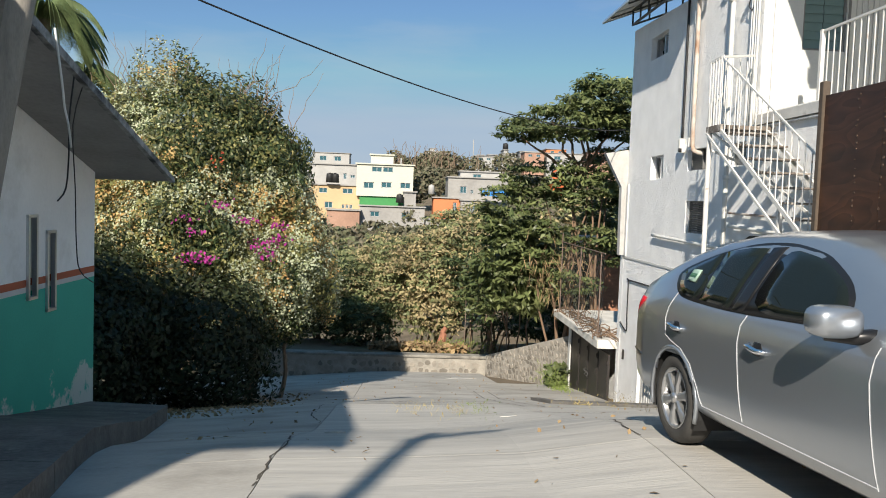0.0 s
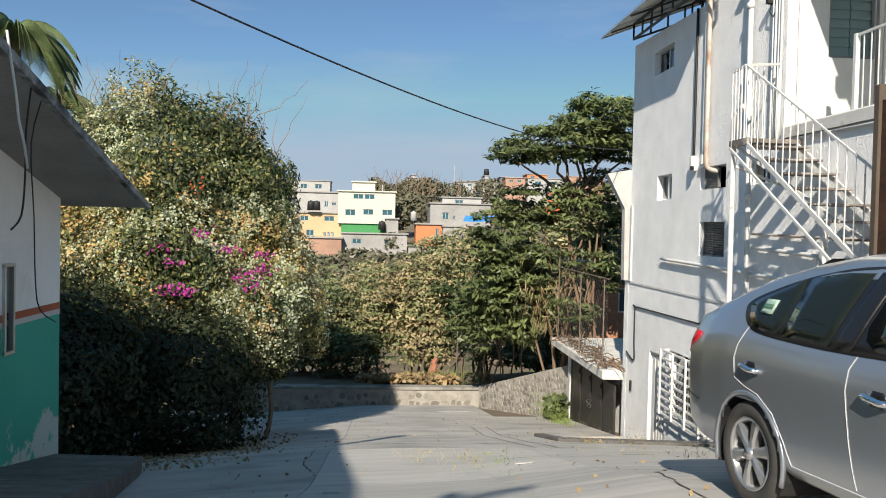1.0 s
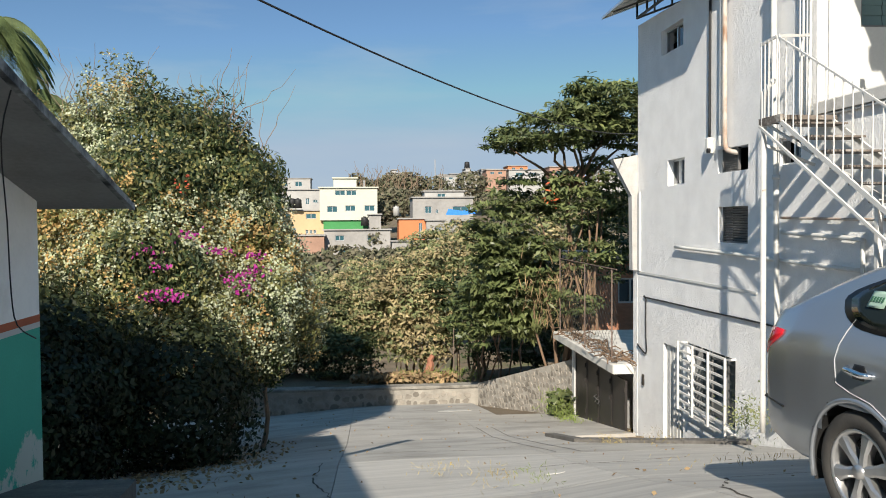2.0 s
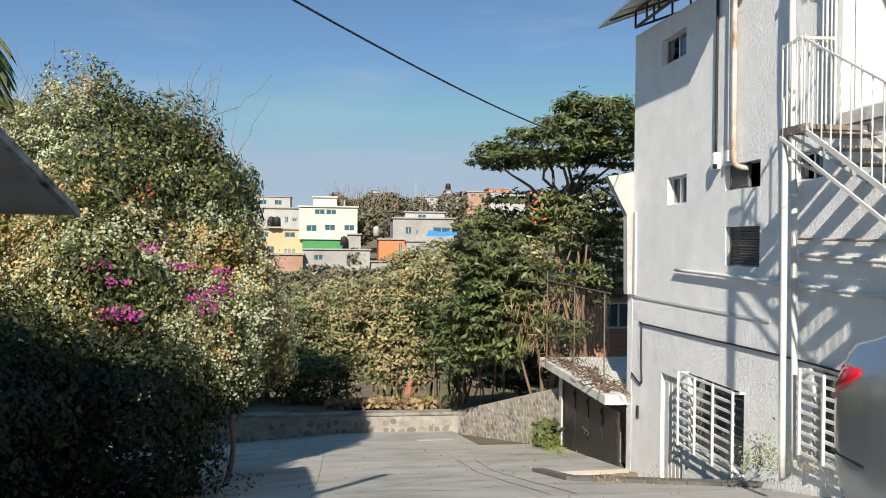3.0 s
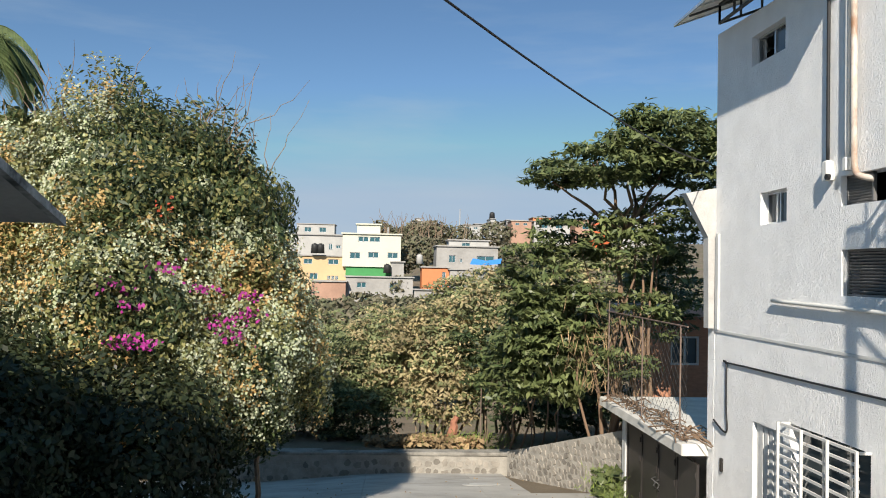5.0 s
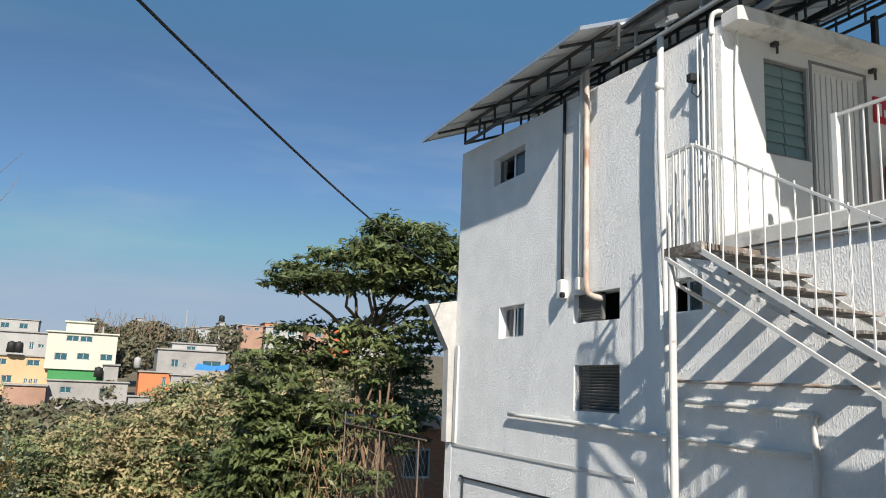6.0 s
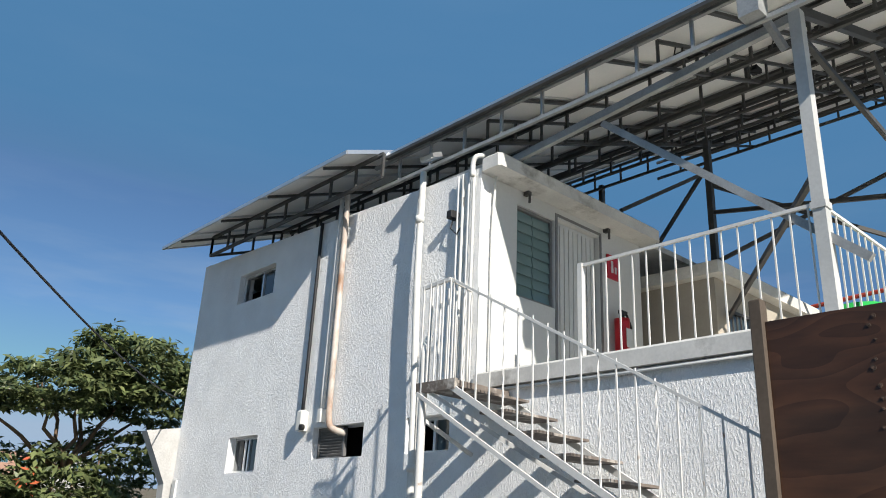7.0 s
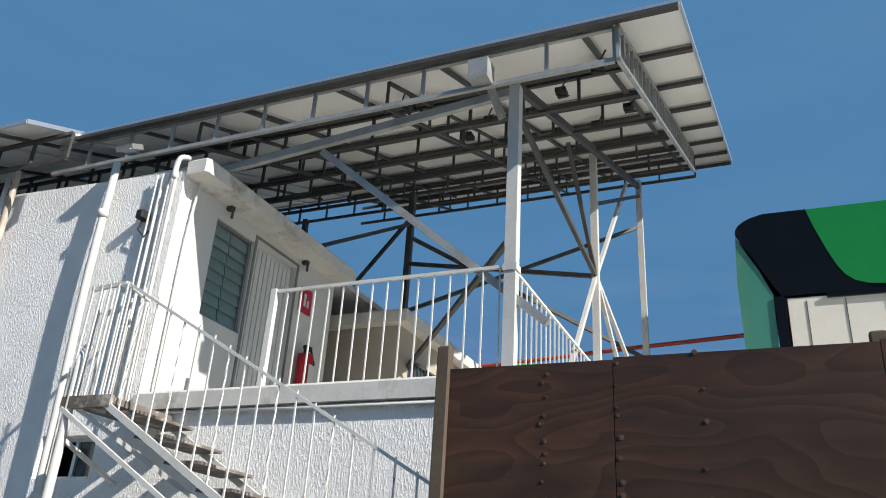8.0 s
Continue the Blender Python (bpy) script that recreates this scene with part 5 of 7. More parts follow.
C0 = Vector((-2.74, 1.94, 0))


def cw(s, v, z):
    p = C0 + CF * s + CI * v
    return (p.x, p.y, z)


def cur(s, xs, ys):
    return float(np.interp(s, xs, ys))


def low(s): return cur(s, [-1.05, -0.9, -0.6, -0.3, 0.4, 2.1, 3.0, 3.45], [0.56, 0.47, 0.42, 0.44, 0.47, 0.53, 0.52, 0.6])
def belt(s): return cur(s, [-1.06, -1.0, -0.8, -0.4, 0.0, 0.6, 1.7, 2.3, 3.1, 3.35, 3.45], [1.08, 1.11, 1.15, 1.19, 1.205, 1.21, 1.27, 1.24, 1.10, 0.98, 0.85])
def roof(s): return cur(s, [-1.06, -1.0, -0.9, -0.75, -0.5, -0.2, 0.1, 0.4, 0.7, 0.95, 1.2, 1.45, 1.8, 2.1, 2.35, 3.1, 3.35, 3.45], [1.14, 1.20, 1.235, 1.27, 1.385, 1.535, 1.63, 1.685, 1.705, 1.71, 1.70, 1.665, 1.545, 1.42, 1.32, 1.15, 1.02, 0.88])
def inn(s): return cur(s, [-1.06, -1.02, -0.95, -0.85, -0.6, -0.3, 2.4, 3.0, 3.3, 3.45], [0.42, 0.24, 0.13, 0.07, 0.02, 0.0, 0.0, 0.05, 0.2, 0.5])


def lean(s):
    return 0.28 * max(0.06, min(1.0, (roof(s) - belt(s)) / 0.44))


def section(s):
    v, lo, b_, r, g = inn(s), low(s), belt(s), roof(s), lean(s)
    h = r - b_
    return [(v + 0.10, lo), (v + 0.025, lo + 0.05), (v + 0.008, lo + 0.14), (v + 0.002, lo + 0.22), (v, lo + 0.30), (v, lo + 0.37), (v, (lo + 0.37 + b_ - 0.16) / 2), (v + 0.004, b_ - 0.16), (v + 0.016, b_ - 0.07), (v + 0.05, b_),
            (v + 0.05 + g * 0.34, b_ + h * 0.40), (v + 0.05 + g * 0.72, b_ + h * 0.78), (v + 0.05 + g, b_ + h * 0.93), (v + 0.12 + g, b_ + h * 0.985), (v + 0.26 + g, b_ + h + 0.015), (0.85, b_ + h + 0.03)]


def skin(s, z):
    """How far in the near flank lies at s and height z."""
    sec = section(s)[:14]
    return float(np.interp(z, [p[1] for p in sec], [p[0] for p in sec]))


WHEELS = ((0.0, 0.51), (2.6, 0.58))
ST = [round(-1.06 + 0.04 * k, 3) for k in range(113)]
m = Mesh()
for s in ST:
    sec = section(s)
    full = sec + [(1.70 - v, z) for v, z in reversed(sec[:-1])]
    m.v += [cw(s, v, z) for v, z in full]
W = 31
for k in range(len(ST) - 1):
    for i in range(W - 1):
        sec = section(ST[k])
        half = i if i < 15 else 29 - i
        zc = (sec[half][1] + sec[half + 1][1]) / 2
        if half < 8 and any(math.hypot(ST[k] + 0.02 - a, zc - c) < 0.338 for a, c in WHEELS):
            continue
        m.f.append((k * W + i, k * W + i + 1, (k + 1) * W + i + 1, (k + 1) * W + i))
m.f += [tuple(range(W)), tuple((len(ST) - 1) * W + i for i in range(W))]
body = wpart("body", m, CAR, car, "silver-grey painted body", True)
mod = body.modifiers.new("edges", "EDGE_SPLIT"); mod.split_angle = radians(50)


def flank(name, poly, material, out=0.008, depth=0.012, label="", both=True, fine=0.12, rounds=0):
    """A plate that lies on the near flank (and its twin on the far one): an outline in s and z."""
    pts = []
    for _ in range(rounds):      # rounded corners
        poly = [q for (a, c), (d, e) in zip(poly, poly[1:] + poly[:1]) for q in ((0.8 * a + 0.2 * d, 0.8 * c + 0.2 * e), (0.2 * a + 0.8 * d, 0.2 * c + 0.8 * e))]
    for (a, c), (d, e) in zip(poly, poly[1:] + poly[:1]):
        n = max(1, int(math.hypot(d - a, e - c) / fine))
        pts += [(a + (d - a) * k / n, c + (e - c) * k / n) for k in range(n)]
    cs, cz = sum(p[0] for p in pts) / len(pts), sum(p[1] for p in pts) / len(pts)
    n = len(pts)
    rings = [[(cs + (s - cs) * f, cz + (z - cz) * f) for s, z in pts] for f in (1.0, 0.66, 0.33)]
    for side in ((0, 1) if both else (0,)):
        mm = Mesh()
        at = (lambda s, z, o: cw(s, skin(s, z) - o, z)) if side == 0 else (lambda s, z, o: cw(s, 1.70 - skin(s, z) + o, z))
        mm.v += [at(s, z, -depth) for s, z in rings[0]]
        for ring in rings:
            mm.v += [at(s, z, out) for s, z in ring]
        mm.v.append(at(cs, cz, out))
        for r in range(3):
            mm.f += [(r * n + k, r * n + (k + 1) % n, (r + 1) * n + (k + 1) % n, (r + 1) * n + k) for k in range(n)]
        mm.f += [(3 * n + k, 3 * n + (k + 1) % n, 4 * n) for k in range(n)]
        wpart(name, mm, material, car, label, True)


CAR_DARK = glass_mat("tinted_car_glass", (0.012, 0.016, 0.014), 0.02)
CAR_DARK.node_tree.nodes["Principled BSDF"].inputs["Coat Weight"].default_value = 0.0
CAR_DARK.node_tree.nodes["Principled BSDF"].inputs["Specular IOR Level"].default_value = 0.22
TRIM = mat("black_window_trim", (0.012, 0.012, 0.013), 0.35, vary=0.1, bump=0)
flank("window_trim", [(-0.28, 1.38), (-0.20, 1.27), (-0.04, 1.205), (0.66, 1.205), (1.74, 1.272), (1.70, 1.41), (1.58, 1.50), (1.28, 1.61), (0.90, 1.652), (0.55, 1.63), (0.15, 1.545)], TRIM, 0.004, 0.01, rounds=2)
flank("rear_window", [(-0.22, 1.375), (-0.15, 1.285), (-0.02, 1.232), (0.20, 1.228), (0.20, 1.545), (0.1, 1.51)], CAR_DARK, 0.009, 0.004, "tinted quarter glass with a green sticker", rounds=1)
flank("rear_window", [(0.225, 1.228), (0.62, 1.226), (0.70, 1.605), (0.5, 1.595), (0.225, 1.55)], CAR_DARK, 0.009, 0.004, "tinted rear door glass")
flank("front_window", [(0.83, 1.23), (1.69, 1.288), (1.66, 1.40), (1.55, 1.485), (1.26, 1.585), (0.90, 1.622)], CAR_DARK, 0.009, 0.004, "tinted front door glass", rounds=2)
flank("sticker", [(-0.06, 1.33), (0.05, 1.33), (0.05, 1.41), (-0.06, 1.41)], mat("pale_green_sticker", (0.28, 0.40, 0.33), 0.5, vary=0.05), 0.022, 0.016, "pale green registration sticker", False)
PRINT = mat("sticker_print", (0.03, 0.10, 0.06), 0.6, vary=0)
for k in range(5):
    flank("sticker_print", [(-0.047 + k * 0.019, 1.358), (-0.036 + k * 0.019, 1.358), (-0.036 + k * 0.019, 1.384), (-0.047 + k * 0.019, 1.384)], PRINT, 0.026, 0.02, "", False)
flank("door_pillar", [(0.67, 1.222), (0.80, 1.228), (0.875, 1.624), (0.745, 1.612)], TRIM, 0.011, 0.01)


# door gaps drawn as light lines, their sun glint put into the colour
def seam(pts, r=0.0022, mt=None):
    fine = []
    for (a, c), (d, e) in zip(pts, pts[1:]):
        fine += [(a + (d - a) * k / 4, c + (e - c) * k / 4) for k in range(4)]
    fine.append(pts[-1])
    for f in (lambda s, z: cw(s, skin(s, z) - 0.002, z), lambda s, z: cw(s, 1.702 - skin(s, z), z)):
        wpart("door_seam", Mesh().tube([f(s, z) for s, z in fine], r, 5), mt or SEAM_GLINT, car)


seam([(-0.06, 1.37), (-0.13, 1.2), (-0.17, 1.05), (-0.15, 0.93), (-0.05, 0.90), (0.1, 0.875), (0.25, 0.80), (0.36, 0.67), (0.42, 0.56)])
seam([(0.86, 1.215), (0.84, 1.15), (0.835, 1.05), (0.88, 0.8), (0.93, 0.60)])
seam([(2.0, 1.24), (1.99, 1.08), (2.02, 0.9), (2.08, 0.62)])
seam([(0.42, 0.56), (0.95, 0.585), (2.08, 0.63)], 0.004)
for s0, z0 in ((0.02, 1.01), (1.06, 1.05)):
    for side in (0, 1):
        at = (lambda s, z, o: cw(s, skin(s, z) - o, z)) if side == 0 else (lambda s, z, o: cw(s, 1.70 - skin(s, z) + o, z))
        wpart("door_handle", Mesh().tube([at(s0 - 0.09, z0 + 0.012, 0.0), at(s0 - 0.06, z0 + 0.01, 0.035), at(s0 + 0.05, z0, 0.04), at(s0 + 0.085, z0 - 0.004, 0.0)], 0.016, 8), CHROME, car, "chrome door handle", True)
    flank("handle_cup", [(s0 - 0.05, z0 - 0.035), (s0 + 0.03, z0 - 0.035), (s0 + 0.05, z0 + 0.01), (s0 + 0.03, z0 + 0.04), (s0 - 0.04, z0 + 0.04), (s0 - 0.06, z0)], TRIM, 0.002, 0.002, "", True, 0.03)


def ball(c, r, n=14, k=9):
    mm = Mesh()
    for j in range(k + 1):
        a = math.pi * j / k
        for i in range(n):
            t = 2 * math.pi * i / n
            p = (math.sin(a) * math.cos(t), math.sin(a) * math.sin(t), math.cos(a))
            q = [math.copysign(abs(e) ** 0.6, e) for e in p]
            mm.v.append(cw(c[0] + q[0] * r[0], c[1] + q[1] * r[1], c[2] + q[2] * r[2]))
    for j in range(k):
        mm.f += [(j * n + i, j * n + (i + 1) % n, (j + 1) * n + (i + 1) % n, (j + 1) * n + i) for i in range(n)]
    return mm


for v0 in (-0.10, 1.80):
    mir = wpart("mirror", ball((1.86, v0, 1.335), (0.085, 0.125, 0.075)), CAR, car, "silver door mirror", True)
    sub("mirror_base", Mesh().tube([cw(1.80, v0, 1.27), cw(1.86, v0 + (0.12 if v0 < 0 else -0.12), 1.26), cw(1.92, v0 + (0.2 if v0 < 0 else -0.2), 1.28)], 0.035, 8), TRIM, mir, "", True)
for v0, sg in ((0, 1), (1.70, -1)):      # wrap-round tail lamps
    mm = Mesh()
    rows = []
    for s, o, zb, zt in ((-0.70, 0, 1.10, 1.135), (-0.80, 0, 1.04, 1.135), (-0.90, 0, 0.97, 1.125), (-0.98, 0, 0.93, 1.115), (-1.03, 0, 0.92, 1.105), (-1.065, 0.0, 0.92, 1.10), (-1.072, 0.16, 0.95, 1.09)):
        rows.append([cw(s - (0.012 if s < -0.9 else 0), v0 + sg * (min(skin(s, z), 0.42) + o - 0.012), z) for z in (zb, (zb + zt) / 2, zt)])
    for r in rows:
        mm.v += r
    for k in range(len(rows) - 1):
        mm.f += [(3 * k + i, 3 * k + i + 1, 3 * k + 4 + i, 3 * k + 3 + i) for i in range(2)]
    lamp = wpart("tail_lamp", mm, TAIL, car, "red wrap-round tail lamp", True)
    md = lamp.modifiers.new("thick", "SOLIDIFY"); md.thickness = 0.02
wpart("rear_glass", Mesh().add([cw(-0.62, 0.45, 1.355), cw(-0.62, 1.25, 1.355), cw(0.02, 1.2, 1.655), cw(0.02, 0.5, 1.655)], [(0, 1, 2, 3)]), CAR_DARK, car)
wpart("windscreen", Mesh().add([cw(2.28, 0.25, 1.365), cw(2.28, 1.45, 1.365), cw(1.48, 1.25, 1.70), cw(1.48, 0.45, 1.70)], [(0, 1, 2, 3)]), CAR_DARK, car)
wpart("bumper_lip", Mesh().tube([cw(-0.62, 0.02, 0.70), cw(-0.9, 0.09, 0.70), cw(-1.03, 0.25, 0.70), cw(-1.075, 0.6, 0.70), cw(-1.075, 1.1, 0.70), cw(-1.03, 1.45, 0.70)], 0.008, 5), TRIM, car)
wpart("underbody", Mesh().add([cw(s, v, z) for s, z in ((-0.9, 0.5), (3.3, 0.55)) for v in (0.15, 1.55)] + [cw(s, v, z) for s, z in ((-0.9, 0.9), (3.3, 0.9)) for v in (0.15, 1.55)], [(0, 1, 3, 2), (4, 6, 7, 5), (0, 2, 6, 4), (1, 5, 7, 3), (0, 4, 5, 1), (2, 3, 7, 6)]), BLACK, car)
for a, c in WHEELS:
    for v0, sg in ((0.0, 1), (1.70, -1)):
        ctr = lambda s, v, z: cw(a + s, v0 + sg * v, c + z)
        arc = [ctr(0.352 * math.cos(t), 0.004 if abs(math.cos(t)) < 0.8 else 0.012, 0.352 * math.sin(t)) for t in np.linspace(-0.25, math.pi + 0.35, 26)]
        wpart("wheel_arch", Mesh().tube(arc, 0.016, 7), CAR, car, "", True)
        well = Mesh()
        for t in np.linspace(-0.4, math.pi + 0.4, 20):
            well.v += [ctr(0.355 * math.cos(t), 0.012, 0.355 * math.sin(t)), ctr(0.36 * math.cos(t), 0.34, 0.36 * math.sin(t))]
        well.f = [(2 * k, 2 * k + 1, 2 * k + 3, 2 * k + 2) for k in range(19)]
        wpart("wheel_well", well, BLACK, car)
        prof = [(0.205, 0.035), (0.22, 0.012), (0.27, 0.008), (0.298, 0.028), (0.310, 0.06), (0.312, 0.12), (0.308, 0.17), (0.28, 0.20), (0.205, 0.20)]
        ty = Mesh()
        for k in range(40):
            t = 2 * math.pi * k / 40
            ty.v += [ctr(r * math.cos(t), v, r * math.sin(t)) for r, v in prof]
        n = len(prof)
        ty.f = [(k * n + i, k * n + i + 1, ((k + 1) % 40) * n + i + 1, ((k + 1) % 40) * n + i) for k in range(40) for i in range(n - 1)]
        wheel = wpart("wheel", ty, TYRE, car, "dusty tyre on a spoked alloy rim", True)
        rim = Mesh()
        for k in range(40):
            t = 2 * math.pi * k / 40
            rim.v += [ctr(r * math.cos(t), v, r * math.sin(t)) for r, v in ((0.212, 0.018), (0.200, 0.014), (0.190, 0.03), (0.185, 0.14))]
        rim.f = [(k * 4 + i, k * 4 + i + 1, ((k + 1) % 40) * 4 + i + 1, ((k + 1) % 40) * 4 + i) for k in range(40) for i in range(3)]
        sub("rim", rim, ALLOY, wheel, "", True)
        sub("brake", Mesh().tube([ctr(0, 0.13, 0), ctr(0, 0.16, 0)], 0.187, 24), BLACK, wheel)
        for k in range(6):
            t = k * math.pi / 3 + 0.3
            d = (math.cos(t), math.sin(t)); e = (-math.sin(t), math.cos(t))
            sp = Mesh()
            vs = []
            for r, hw, v in ((0.03, 0.030, 0.022), (0.10, 0.026, 0.018), (0.197, 0.045, 0.022)):
                vs += [ctr(r * d[0] + q * hw * e[0], v + (0.0 if abs(q) < 1 else 0.012), r * d[1] + q * hw * e[1]) for q in (-1, -0.5, 0.5, 1)]
            vs += [ctr(r * d[0] + q * hw * e[0], 0.07, r * d[1] + q * hw * e[1]) for r, hw in ((0.03, 0.03), (0.10, 0.026), (0.197, 0.045)) for q in (-1, 1)]
            sp.add(vs, [(4 * j + i, 4 * j + i + 1, 4 * j + 5 + i, 4 * j + 4 + i) for j in range(2) for i in range(3)] + [(0, 4, 14, 12), (4, 8, 16, 14), (3, 13, 15, 7), (7, 15, 17, 11)])
            sub("spoke", sp, ALLOY, wheel)
        sub("hub_cap", Mesh().tube([ctr(0, 0.008, 0), ctr(0, 0.07, 0)], 0.036, 16), ALLOY, wheel, "", True)

# ---------------------------------------------------------------- far town on the hillside
CREAM = mat("town_cream", (0.54, 0.535, 0.45), 0.8, vary=0.06, scale=0.3, grain=2)
TOWN_GREEN = mat("town_green", (0.05, 0.23, 0.075), 0.8, vary=0.12, scale=0.3, grain=2)
TOWN_GREY = mat("town_grey", (0.31, 0.30, 0.285), 0.9, vary=0.2, scale=0.4, grain=2)
TOWN_YELLOW = mat("town_yellow", (0.52, 0.375, 0.215), 0.8, vary=0.08, scale=0.3, grain=2)
TOWN_WHITE = mat("town_white", (0.38, 0.375, 0.36), 0.85, vary=0.15, scale=0.4, grain=2)
TOWN_BRICK = mat("town_brick", (0.36, 0.22, 0.16), 0.9, vary=0.2, scale=0.4, grain=3)
TOWN_ORANGE = mat("town_orange", (0.56, 0.20, 0.085), 0.8, vary=0.1, scale=0.3, grain=2)
TOWN_PANE = glass_mat("town_window", (0.035, 0.10, 0.12), 0.1)
TOWN_Z = -0.38      # level of the town
BLUE_TARP = mat("blue_tarpaulin", (0.03, 0.22, 0.62), 0.6, vary=0.15)


def far_house(name, label, box, y, depth, material, windows):
    """A flat-roofed house: walls, a projecting roof slab with parapet, framed windows."""
    x0, x1, z0, z1 = box[0], box[1], box[2] + TOWN_Z, box[3] + TOWN_Z
    windows = [(a, c, d + TOWN_Z, e + TOWN_Z) for a, c, d, e in windows]
    h = thing(name, ((x0 + x1) / 2, y, z0), label, "house")
    m = holed(Mesh(), "y", y, y + 0.3, x0, x1, z0, z1, windows)
    wpart("wall", m, material, h, weld=True)
    for sx in (x0, x1 - 0.3):
        wpart("side_wall", Mesh().box(sx, sx + 0.3, y + 0.3, y + depth, z0, z1), material, h)
    wpart("back_wall", Mesh().box(x0 + 0.3, x1 - 0.3, y + depth - 0.3, y + depth, z0, z1), material, h)
    wpart("roof", Mesh().box(x0 - 0.25, x1 + 0.25, y - 0.35, y + depth, z1, z1 + 0.22), TOWN_GREY if material is not CREAM else CREAM, h)
    for a, c, d, e in windows:
        m = Mesh()
        for q in ((a, c, d, d + 0.08), (a, c, e - 0.08, e), (a, a + 0.08, d, e), (c - 0.08, c, d, e), ((a + c) / 2 - 0.05, (a + c) / 2 + 0.05, d, e)):
            m.box(q[0], q[1], y + 0.10, y + 0.16, q[2], q[3])
        w_ = wpart("window", m, ALU, h)
        sub("pane", Mesh().box(a, c, y + 0.18, y + 0.22, d, e), TOWN_PANE, w_)
    return h


far_house("town_house", "cream three-storey house with a flat roof and blue windows", (-12.8, -2.6, 2.7, 8.4), 140, 9, CREAM, [(-10.1, -8.3, 7.1, 8.0), (-8.1, -6.3, 7.1, 8.0), (-11.5, -9.7, 4.1, 5.2), (-8.3, -6.5, 4.3, 5.3), (-4.9, -3.1, 4.3, 5.3)])
far_house("roof_room", "cream rooftop room on the cream house", (-10.4, -6.3, 8.4, 10.2), 142, 5, CREAM, [])
far_house("green_storey", "green painted storey below the cream house", (-12.2, -4.2, 0.9, 2.8), 140.4, 8, TOWN_GREEN, [])
far_house("stair_tower", "small pale grey block beside the green storey", (-4.2, -2.0, 0.9, 3.6), 139.5, 3, TOWN_GREY, [])
far_house("grey_house", "bare grey block house on the slope", (-12.0, -0.4, -6.8, 0.9), 138, 10, TOWN_GREY, [(-10.1, -8.5, -0.9, -0.0), (-4.5, -2.7, -0.9, -0.0), (-9.5, -7.9, -3.4, -2.4)])
far_house("yellow_house", "yellow two-storey house with arched openings", (-23.7, -12.0, -1.6, 4.4), 141, 9, TOWN_YELLOW, [(-15.3, -13.5, 3.0, 3.9), (-15.4, -14.9, 0.3, 1.0), (-14.7, -14.2, 0.3, 1.0), (-14.0, -13.5, 0.3, 1.0), (-19.6, -18.1, 3.0, 3.9), (-18.5, -17.1, 0.3, 1.4)])
far_house("pale_house", "pale flat-roofed house with a parapet", (-24.4, -12.8, 0.9, 8.7), 155, 9, TOWN_WHITE, [(-19.2, -17.8, 6.1, 7.0), (-16.3, -15.6, 5.9, 7.1), (-14.9, -14.0, 6.2, 6.8)])
far_house("brick_house", "low brick house with a rusty wall", (-17.6, -11.9, -6.3, -0.0), 136, 7, TOWN_BRICK, [])
far_house("orange_house", "bright orange house with a flat roof", (1.2, 6.2, -2.7, 2.8), 140, 7, TOWN_ORANGE, [(4.8, 5.4, -0.7, 2.1)])
far_house("grey_villa", "grey two-storey house with a balcony", (4.1, 15.5, -0.6, 6.8), 146, 9, TOWN_GREY, [(6.4, 7.6, 3.9, 5.2), (11.6, 14.8, 4.3, 5.2), (8.4, 8.9, 3.9, 4.6)])
far_house("roof_room", "pale rooftop rooms", (6.8, 14.5, 6.8, 8.2), 152, 6, TOWN_WHITE, [(9.3, 10.9, 7.1, 7.8)])
far_house("small_house", "small grey house with a white window", (6.0, 9.4, -2.7, 2.5), 138, 6, TOWN_GREY, [(7.6, 8.1, 0.5, 1.6), (8.2, 8.7, 0.5, 1.6)])
far_house("retaining_wall", "long grey block retaining wall", (-0.2, 9.6, -6.3, -1.1), 136, 1, TOWN_GREY, [])
far_house("hill_house", "distant flat-roofed house on the hill", (2.9, 11.0, 12.0, 18.6), 260, 9, TOWN_WHITE, [(4.5, 6.0, 17.7, 18.2), (7.8, 9.3, 17.7, 18.2)])
far_house("hill_house", "distant flat-roofed house on the hill", (4.8, 6.4, 13.4, 20.3), 271, 9, TOWN_WHITE, [])
far_house("hill_house", "distant flat-roofed house on the hill", (19.2, 26.3, 10.6, 17.7), 260, 9, TOWN_WHITE, [(20.6, 21.9, 16.5, 17.2), (23.4, 24.7, 16.5, 17.2)])
far_house("hill_house", "distant flat-roofed house on the hill", (24.9, 28.0, 10.8, 18.9), 271, 9, TOWN_GREY, [(25.5, 26.1, 17.1, 18.2), (26.8, 27.3, 17.1, 18.2)])
far_house("hill_house", "distant flat-roofed house on the hill", (28.4, 33.2, 10.1, 18.9), 260, 9, TOWN_GREY, [(29.3, 30.2, 16.7, 18.0), (31.3, 32.1, 16.7, 18.0)])
far_house("hill_house", "distant flat-roofed house on the hill", (30.4, 32.0, 13.7, 20.8), 271, 9, TOWN_WHITE, [])
far_house("hill_house", "distant flat-roofed house on the hill", (36.0, 42.7, 12.2, 19.6), 260, 9, TOWN_BRICK, [(37.3, 38.6, 18.2, 19.0), (40.0, 41.3, 18.2, 19.0)])
far_house("hill_house", "distant flat-roofed house on the hill", (36.0, 42.7, 14.4, 20.5), 271, 9, TOWN_GREY, [(37.3, 38.6, 19.9, 20.2), (40.0, 41.3, 19.9, 20.2)])
far_house("hill_house", "distant flat-roofed house on the hill", (43.6, 55.7, 10.9, 19.6), 260, 9, TOWN_WHITE, [(46.0, 48.2, 17.5, 18.7), (50.9, 53.1, 17.5, 18.7)])
